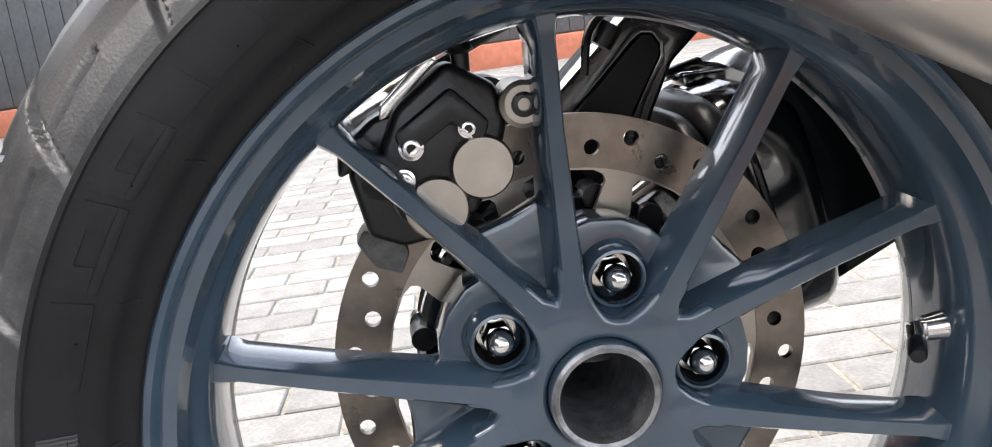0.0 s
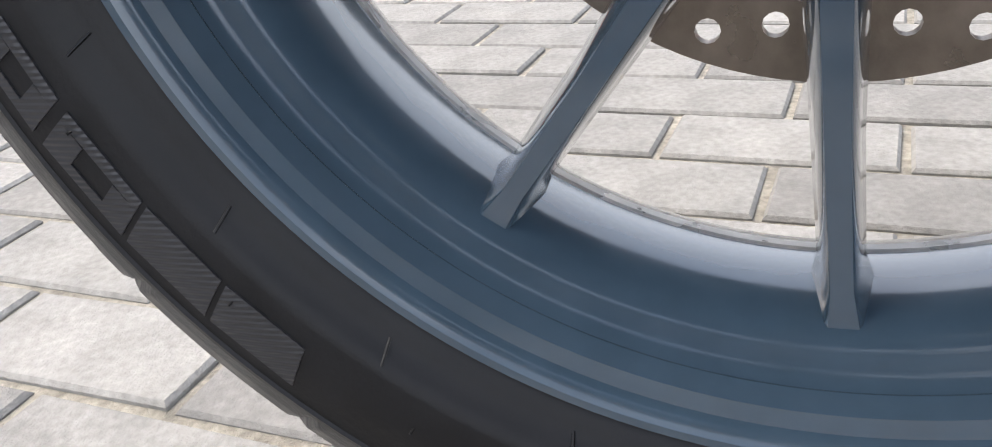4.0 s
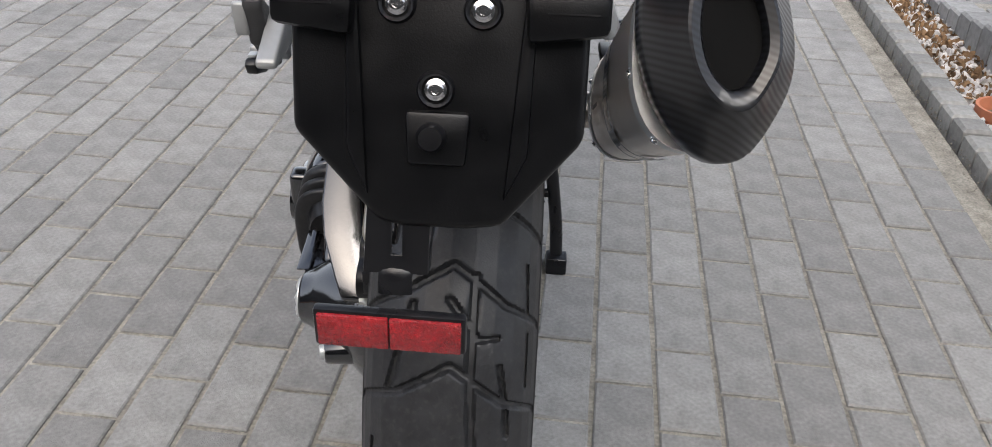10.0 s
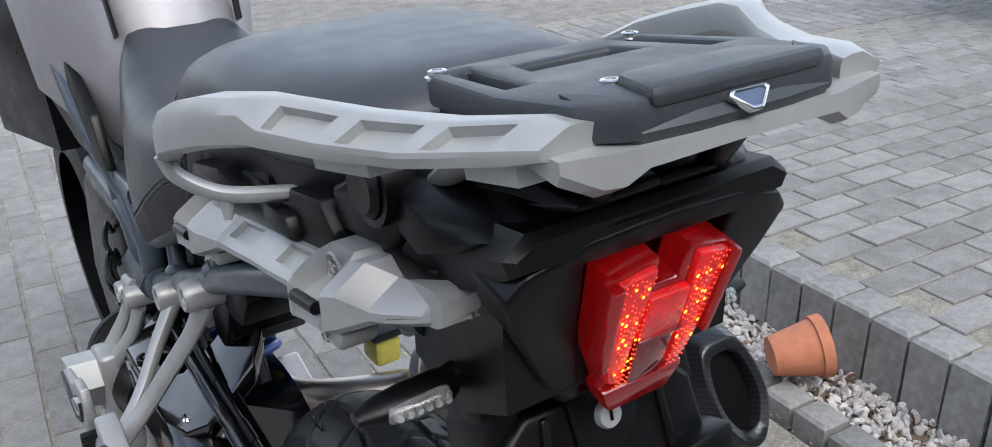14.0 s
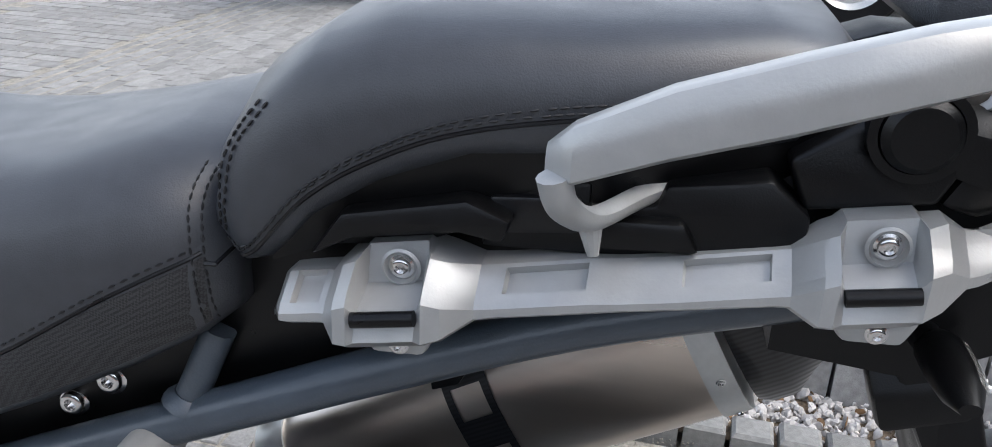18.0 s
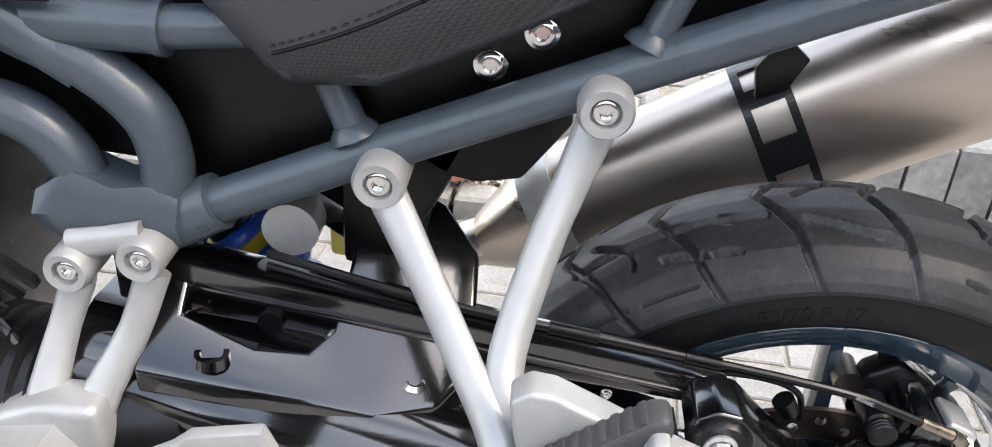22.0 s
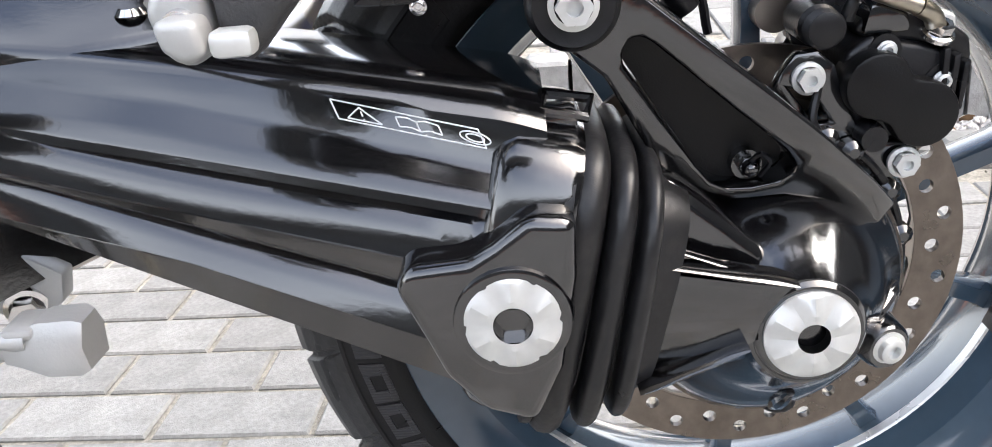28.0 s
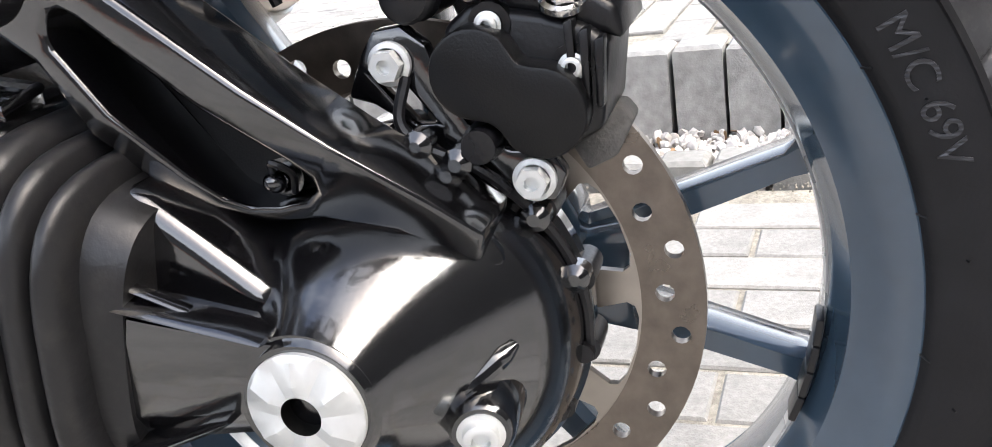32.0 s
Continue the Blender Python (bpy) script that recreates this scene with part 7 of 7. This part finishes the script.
# ---- pannier rails ----
def pannier(s):
    """Silver side rail with two latch mounts; s is -1 for the left."""
    flip = (lambda b: b) if s < 0 else mirrored
    line = lambda y: 0.953 - 0.168 * y  # height along the rail
    full = lambda out, top, bot: [(-0.12, top), (out + 0.022, top), (out + 0.004, top - 0.012), (out, top - 0.017), (out, bot + 0.004), (out + 0.006, bot), (-0.12, bot)]
    saddle = lambda out, bot: [(-0.12, 0.03), (-0.138, 0.03), (-0.144, 0.008), (out + 0.006, 0.001), (out, bot + 0.006), (out + 0.006, bot), (-0.12, bot)]
    st = [(0.112, full(-0.148, 0.008, -0.009)), (0.106, full(-0.157, 0.013, -0.012)), (0.1, full(-0.158, 0.0135, -0.0125)), (0.082, full(-0.159, 0.014, -0.0125)), (0.078, full(-0.16, 0.014, -0.0128)), (0.068, full(-0.174, 0.0235, -0.0188)), (0.06, full(-0.176, 0.026, -0.0195)), (0.056, saddle(-0.176, -0.0195)), (0.022, saddle(-0.176, -0.0195)), (0.018, full(-0.176, 0.026, -0.0195)), (0.008, full(-0.174, 0.022, -0.018)), (-0.008, full(-0.161, 0.014, -0.0128)), (-0.02, full(-0.16, 0.0135, -0.0125)), (-0.07, full(-0.158, 0.0135, -0.0125)), (-0.085, full(-0.157, 0.0125, -0.0125)), (-0.115, full(-0.157, 0.0125, -0.0125)), (-0.165, full(-0.156, 0.0135, -0.0125)), (-0.172, full(-0.157, 0.014, -0.0128)), (-0.185, full(-0.168, 0.0235, -0.0188)), (-0.192, full(-0.169, 0.026, -0.0195)), (-0.196, saddle(-0.169, -0.0195)), (-0.23, saddle(-0.168, -0.0195)), (-0.234, full(-0.166, 0.026, -0.0195)), (-0.244, full(-0.16, 0.026, -0.017)), (-0.258, full(-0.145, 0.015, -0.012)), (-0.266, full(-0.14, 0.014, -0.013)), (-0.288, full(-0.125, 0.014, -0.012)), (-0.296, full(-0.112, 0.013, -0.011)), (-0.303, full(-0.1, 0.008, -0.008))]
    bm = loft([[(x, y, line(y) + dz) for x, dz in sec] for y, sec in st])
    for y in (0.091, -0.045, -0.14, -0.277):
        fs = [f for f in bm.faces if abs(f.calc_center_median().y - y) < 0.004 and len(f.verts) == 4]
        f = max(fs, key=lambda q: q.calc_center_median().z - abs(q.calc_center_median().x + 0.146 - (0.012 if y < -0.2 else 0)) * 3)
        bmesh.ops.inset_individual(bm, faces=[f], thickness=0.0035, depth=-0.0)
        bmesh.ops.inset_individual(bm, faces=[f], thickness=0.0015, depth=-0.005)
    r = part("pannier_rail", flip(bevel(bm, 0.0013, 2, sharp=24)), SILVER, bike, "silver cast pannier mounting rail", angle=40)
    for y, out in ((0.039, -0.176), (-0.213, -0.168)):
        z = line(y)
        part("latch_bar", flip(tube([(out + 0.001, y + 0.0175, z - 0.0025), (out + 0.001, y - 0.0175, z + 0.0032)], 0.0045, 12)), PLASTIC, r, "black latch bar")
        part("bolt_pocket", flip(lathe([(-0.1448, 0.0), (-0.1448, 0.0085), (-0.148, 0.0098), (-0.147, 0.0115)], (0, y - 0.003, z + 0.0185), 24)), SILVER, r)
        bolt((s * 0.1462, y - 0.003, z + 0.0185), (s, 0, 0), 0.0056, r, CHROME)
        part("latch_foot", flip(plate([(y + 0.024, z - 0.017), (y - 0.026, z - 0.017), (y - 0.018, z - 0.033), (y + 0.012, z - 0.034)], -0.156, -0.128, bev=0.004)), SILVER, r)
        bolt((s * 0.157, y - 0.004, z - 0.026), (s, 0, 0), 0.0045, r, CHROME)
    return r


pannier(-1)
pannier(1)

# ---- grab rails and rack ----
def grab(s):
    flip = (lambda b: b) if s < 0 else mirrored
    keys_ = ((-0.045, -0.187, 1.05, 0.006, 0.009), (-0.058, -0.195, 1.058, 0.011, 0.0145), (-0.1, -0.202, 1.0785, 0.0125, 0.0165), (-0.15, -0.205, 1.096, 0.013, 0.017), (-0.2, -0.2, 1.1115, 0.0145, 0.016), (-0.235, -0.184, 1.1175, 0.017, 0.0145), (-0.28, -0.158, 1.116, 0.022, 0.0125), (-0.33, -0.131, 1.119, 0.025, 0.0115), (-0.377, -0.107, 1.1275, 0.023, 0.011), (-0.392, -0.098, 1.129, 0.018, 0.008))
    cols = list(zip(*keys_))
    secs = []
    for y in (-0.045, -0.05, -0.058, -0.075, -0.1, -0.125, -0.15, -0.175, -0.2, -0.218, -0.235, -0.247, -0.283, -0.292, -0.329, -0.338, -0.375, -0.392):
        x, z, w, hgt = (float(np.interp(-y, [-q for q in cols[0]], cols[k])) for k in (1, 2, 3, 4))
        slope = ((-1, -0.25), (-0.97, 0.0), (-0.12, 0.92), (0.0, 1)) if y < -0.24 else ((-1, -0.15), (-0.95, 0.4), (-0.55, 0.95), (-0.3, 1))
        secs.append([(x + w * c, y, z + hgt * d) for c, d in (*slope, (0.5, 1), (0.9, 0.8), (1, 0.4), (1, -0.5), (0.4, -1), (-0.5, -0.95), (-0.9, -0.75))])
    bm = loft(secs)
    bmesh.ops.recalc_face_normals(bm, faces=bm.faces[:])
    bm.faces.ensure_lookup_table()
    for f in [bm.faces[11 * i + 1] for i in (11, 13, 15)]:
        bmesh.ops.inset_individual(bm, faces=[f], thickness=0.003, depth=0.0)
        bmesh.ops.inset_individual(bm, faces=[f], thickness=0.0015, depth=-0.006)
    g = part("grab_rail", flip(bm), SILVER, bike, "silver cast pillion grab rail", angle=32)
    for y0, y1, dz_ in ((-0.27, -0.3, 0.0), (-0.35, -0.375, 0.008)):
        xx = -0.168 - 0.55 * (y0 + 0.26)
        part("rail_foot", flip(bevel(loft([[(xx - 0.55 * (y - y0) + dx, y, 1.105 + dz_ + dz) for dx, dz in ((-0.012, 0.004), (0.012, 0.004), (0.01, -0.008), (-0.01, -0.008))] for y in (y0, y1)]), 0.002)), SILVER, g)
    hook = tube(smooth([(-0.2, -0.05, 1.048), (-0.192, -0.055, 1.03), (-0.165, -0.068, 1.014), (-0.125, -0.09, 1.012), (-0.108, -0.112, 1.016)], 5), 0.0085, 12, flat=0.75)
    part("grab_hook", flip(hook), SILVER, g)
    part("hook_horn", flip(tube([(-0.162, -0.066, 1.015), (-0.166, -0.07, 0.994)], [0.008, 0.003], 10)), SILVER, g)
    part("hook_pad", flip(box(-0.118, -0.098, -0.118, -0.078, 1.008, 1.022, 0.003)), SILVER, g)
    bolt((s * 0.108, -0.092, 1.024), (0, 0, 1), 0.006, g, CHROME)
    part("stay", flip(tube(smooth([(-0.112, -0.33, 1.112), (-0.1, -0.3, 1.092), (-0.09, -0.262, 1.068)], 4), 0.011, 12, flat=0.6)), SILVER, g)
    return g


grab(-1)
grab(1).location.x = 0.014
rear_bar = loft([[(x + 0.004, y, z) for y, z in ((-0.409 + 0.22 * max(0.0, abs(x) - 0.07), 1.124), (-0.41 + 0.22 * max(0.0, abs(x) - 0.07), 1.114 - zd), (-0.398, 1.108 - zd), (-0.365, 1.112 - zd), (-0.365, 1.124))] for x, zd in ((-0.114, -0.004), (-0.1, 0.003), (-0.092, 0.007), (-0.08, 0.007), (-0.068, 0.0), (0.0, -0.001), (0.068, 0.0), (0.08, 0.007), (0.092, 0.007), (0.1, 0.003), (0.118, -0.004))])
part("rear_bar", bevel(rear_bar, 0.003), SILVER, bike, "silver cross bar under the rack")

for x in (-0.042, 0.048):
    part("rack_post", tube([(x, -0.37, 1.114), (x * 1.06, -0.325, 1.05)], 0.0105, 14), SATIN, bike, "black rack post")
deck = [(-0.06, -0.225), (0.06, -0.225), (0.082, -0.232), (0.098, -0.33), (0.092, -0.385), (0.07, -0.405), (-0.07, -0.405), (-0.092, -0.385), (-0.098, -0.33), (-0.082, -0.232)]
slot = [(-0.036, -0.262), (0.036, -0.262), (0.042, -0.288), (-0.042, -0.288)]
slots = [[(s * 0.056, -0.24), (s * 0.072, -0.24), (s * 0.082, -0.32), (s * 0.066, -0.32)][:: -1 if s > 0 else 1] for s in (-1, 1)]
tilt = Matrix.Translation((0, -0.31, 1.128)) @ pose(0, 0, 0, -7, 0, 0)
rack = part("luggage_rack", turn(plate([(u, v + 0.31) for u, v in deck], -0.014, 0.006, "z", holes=[[(u, v + 0.31) for u, v in q] for q in (slot, *slots)], bev=0.0035), tilt), BLUISH, bike, "dark grey plastic luggage rack plate")
part("rack_floor", turn(plate([(u * 0.94, (v + 0.31) * 0.94) for u, v in deck], -0.02, -0.008, "z"), tilt), SATIN, rack)
part("rack_nose", turn(plate([(-0.045, -0.052), (0.045, -0.052), (0.062, -0.098), (-0.062, -0.098)], 0.0, 0.012, "z", bev=0.005), tilt), BLUISH, rack)
part("rack_lip", bevel(loft([[(x, y, z) for y, z in ((-0.385 + d, 1.143), (-0.398 + d, 1.142), (-0.409 + d, 1.13), (-0.406 + d, 1.121), (-0.385, 1.121))] for x, d in ((-0.084, 0.02), (-0.066, 0.003), (-0.03, 0.0), (0.03, 0.0), (0.066, 0.003), (0.084, 0.02))]), 0.003), BLUISH, rack)
for x, y in ((-0.044, -0.358), (0.056, -0.358), (-0.076, -0.237), (0.076, -0.237)):
    p = tilt @ Vector((x, y + 0.31, 0.0045))
    bolt(p, (0, 0.08, 1), 0.0062, rack, CHROME, name="rack_screw")
em = Matrix.Translation((0.002, -0.4085, 1.134)) @ pose(0, 0, 0, -42, 0, 0)
tri_ = [(-0.0145, 0.0036), (-0.0125, 0.006), (0.0125, 0.006), (0.0145, 0.0036), (0.0036, -0.0066), (-0.0036, -0.0066)]
part("badge_rim", turn(plate(tri_, -0.003, 0.0015, "y", holes=[[(u * 0.8, v * 0.72 + 0.0005) for u, v in tri_]], bev=0.0007), em), CHROME, rack, "chrome triangular badge rim")
part("badge", turn(plate([(u * 0.82, v * 0.76) for u, v in tri_], -0.0015, 0.001, "y"), em), mat("badge_blue", (0.1, 0.13, 0.2), 0.25, metal=0.5, coat=0.5), rack)

# ---- silencer on the right ----
ax0, ax1, ax2 = Vector((0.188, 0.245, 0.529)), Vector((0.186, -0.192, 0.772)), Vector((0.189, -0.27, 0.806))
sd = (ax1 - ax0).normalized()
sx = Vector((1, 0, 0))
sz = sx.cross(sd).normalized()
sz = sz if sz.z > 0 else -sz


def oval(c, w, hgt, n=40, turn_=0.0):
    out = []
    for k in range(n):
        a = math.tau * k / n
        ca, sa = math.cos(a), math.sin(a)
        e = 2 / 2.5
        out.append(c + sx * (w * abs(ca) ** e * (1 if ca > 0 else -1)) + sz * (hgt * abs(sa) ** e * (1 if sa > 0 else -1)))
    return out


can = part("silencer", loft([oval(ax0 + sd * t, w, hgt) for t, w, hgt in ((0.0, 0.047, 0.064), (0.004, 0.049, 0.067), (0.05, 0.0505, 0.071), (0.489, 0.053, 0.081))]), TITAN, bike, "brushed titanium silencer with a carbon end cap")
part("silencer_band", loft([oval(ax0 + sd * t, 0.0546, 0.0826) for t in (0.464, 0.465, 0.49, 0.491)]), ALU, can)
part("front_band", loft([oval(ax0 + sd * t, w, w * 1.38) for t, w in ((-0.004, 0.0505), (0.0, 0.0515), (0.028, 0.0525), (0.032, 0.0522))]), ALU, can)
part("cone", loft([oval(ax0 + sd * t, w, w * f) for t, w, f in ((0.0, 0.047, 1.36), (-0.05, 0.034, 1.12), (-0.07, 0.027, 1.0))]), TITAN, can)
part("link_pipe", tube(smooth([ax0 - sd * 0.06, ax0 - sd * 0.12, (0.1, 0.42, 0.45), (0.06, 0.55, 0.4), (0.05, 0.7, 0.38)], 6), 0.0265, 20), TITAN, can)
d2 = (ax2 - ax1).normalized()
HEXCAP = smooth([(0.15, 1.0, 0), (0.58, 0.83, 0), (0.91, 0.29, 0), (1.0, -0.22, 0), (0.81, -0.63, 0), (0.41, -1.0, 0), (-0.15, -1.0, 0), (-0.74, -0.55, 0), (-1.0, 0.17, 0), (-0.79, 0.9, 0), (0.15, 1.0, 0)], 4)[:-1]


def hexring(c, w, hgt):
    return [c + sx * (w * q.x) + sz * (hgt * q.y) for q in HEXCAP]


cap = bmesh.new()
secs = [hexring(ax1 - sd * 0.002, 0.0535, 0.0815), hexring(ax1 + sd * 0.008, 0.056, 0.0865), hexring(ax1 + d2 * 0.028, 0.056, 0.0845), hexring(ax1 + d2 * 0.034, 0.0545, 0.0825), hexring(ax1 + d2 * 0.056, 0.0425, 0.063), hexring(ax1 + d2 * 0.0745, 0.034, 0.0515), hexring(ax1 + d2 * 0.079, 0.0318, 0.0485), hexring(ax1 + d2 * 0.08, 0.0295, 0.0455), hexring(ax1 + d2 * 0.078, 0.0235, 0.0375), hexring(ax1 + d2 * 0.0755, 0.0218, 0.0355), hexring(ax1 + d2 * 0.01, 0.021, 0.034)]
part("end_cap", loft(secs, cap), CARBON, can, "flared carbon-fibre end cap")
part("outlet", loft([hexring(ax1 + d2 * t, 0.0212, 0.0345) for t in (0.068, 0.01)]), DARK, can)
# carbon strap with windows on the can
st = bmesh.new()
ts, n_ = (0.226, 0.234, 0.242, 0.258, 0.266, 0.274), 40
rings = [[st.verts.new(p) for p in oval(ax0 + sd * t, 0.0532, 0.0785, n_)] for t in ts]
for i in range(5):
    for k in range(n_):
        if i in (1, 2, 3) and k % 5 in (1, 2, 3):
            continue
        st.faces.new((rings[i][k], rings[i][(k + 1) % n_], rings[i + 1][(k + 1) % n_], rings[i + 1][k]))
part("carbon_strap", st, CARBON, can, "carbon-fibre silencer strap with windows")
part("strap_lug", plate([(0.034, 0.754), (0.049, 0.724), (0.074, 0.714), (0.079, 0.744), (0.059, 0.774)], 0.1, 0.108, bev=0.002), SATIN, can)
for t, a in ((0.478, 2.6), (0.478, 3.4), (0.478, 4.2), (0.014, 2.9), (0.014, 3.9)):
    o = oval(ax0 + sd * t, 0.0549 if t > 0.1 else 0.0525, 0.0829 if t > 0.1 else 0.0722, 60)
    p = o[int(a / math.tau * 60) % 60]
    bolt(p, p - (ax0 + sd * t), 0.0036, can, CHROME, name="rivet")
bm = bmesh.new()
for i in range(9):
    u = ax0 + sd * (0.075 + i * 0.006) + sz * (-0.012 - 0.0 * i) - sx * 0.0508
    merge(bm, turn(box(-0.0004, 0.0006, -0.0018, 0.0018, -0.0024, 0.0024), Matrix.Translation(u) @ pose(0, 0, 0, -26, 0, 0)))
part("print_bars", bm, GREYPRINT, can, "worn grey print on the silencer")

# right-hand footrest and stand bracket seen past the silencer
rp = part("right_footrest", tube([(0.17, 0.3, 0.61), (0.27, 0.3, 0.615)], [0.014, 0.015], 14), SATIN, bike, "black rubber right pillion footrest")
for i in range(7):
    part("rubber_ring", tube([(0.18 + i * 0.013, 0.3, 0.611), (0.187 + i * 0.013, 0.3, 0.611)], 0.0185, 12), SATIN, rp)
part("right_hanger", mirrored(tube(smooth([(-0.12, 0.22, 0.79), (-0.13, 0.25, 0.7), (-0.16, 0.29, 0.61)], 4), 0.014, 12)), SILVER, bike)
part("stand_bracket", plate([(0.56, 0.36), (0.66, 0.4), (0.72, 0.34), (0.7, 0.27), (0.66, 0.26), (0.62, 0.3), (0.57, 0.315)], 0.07, 0.125, bev=0.008, seg=3), TITAN, bike)
part("bracket_peg", tube([(0.11, 0.67, 0.27), (0.112, 0.665, 0.235)], 0.014, 16), SATIN, bike)
# tail stay under the rack and inner mudguard
bolt((-0.071, -0.27, 0.933), (-1, 0, 0), 0.0075, bike, CHROME, "hex", "stay_bolt")
part("tail_stay", plate([(-0.16, 0.985), (-0.26, 0.985), (-0.295, 0.93), (-0.29, 0.9), (-0.25, 0.915), (-0.2, 0.95)], -0.068, -0.055, bev=0.004), SATIN, bike)
part("tail_stay", mirrored(plate([(-0.16, 0.985), (-0.26, 0.985), (-0.295, 0.93), (-0.29, 0.9), (-0.25, 0.915), (-0.2, 0.95)], -0.068, -0.055, bev=0.004)), SATIN, bike)

# ---- the nearest paving bricks, one by one ----
bm = bmesh.new()
brick_mesh(bm, Vector((0, 0, 0)), BL - 0.008, BW - 0.008, 0.03)
first = part("brick", bm, BRICK, pave)
for n_, (d, p, tilt, tw) in enumerate(near[:300]):
    ob = first if n_ == 0 else new("brick", first.data)
    ob.parent = pave
    ob.matrix_basis = Matrix.Translation(p) @ Euler((tilt[0], tilt[1], tw)).to_matrix().to_4x4()
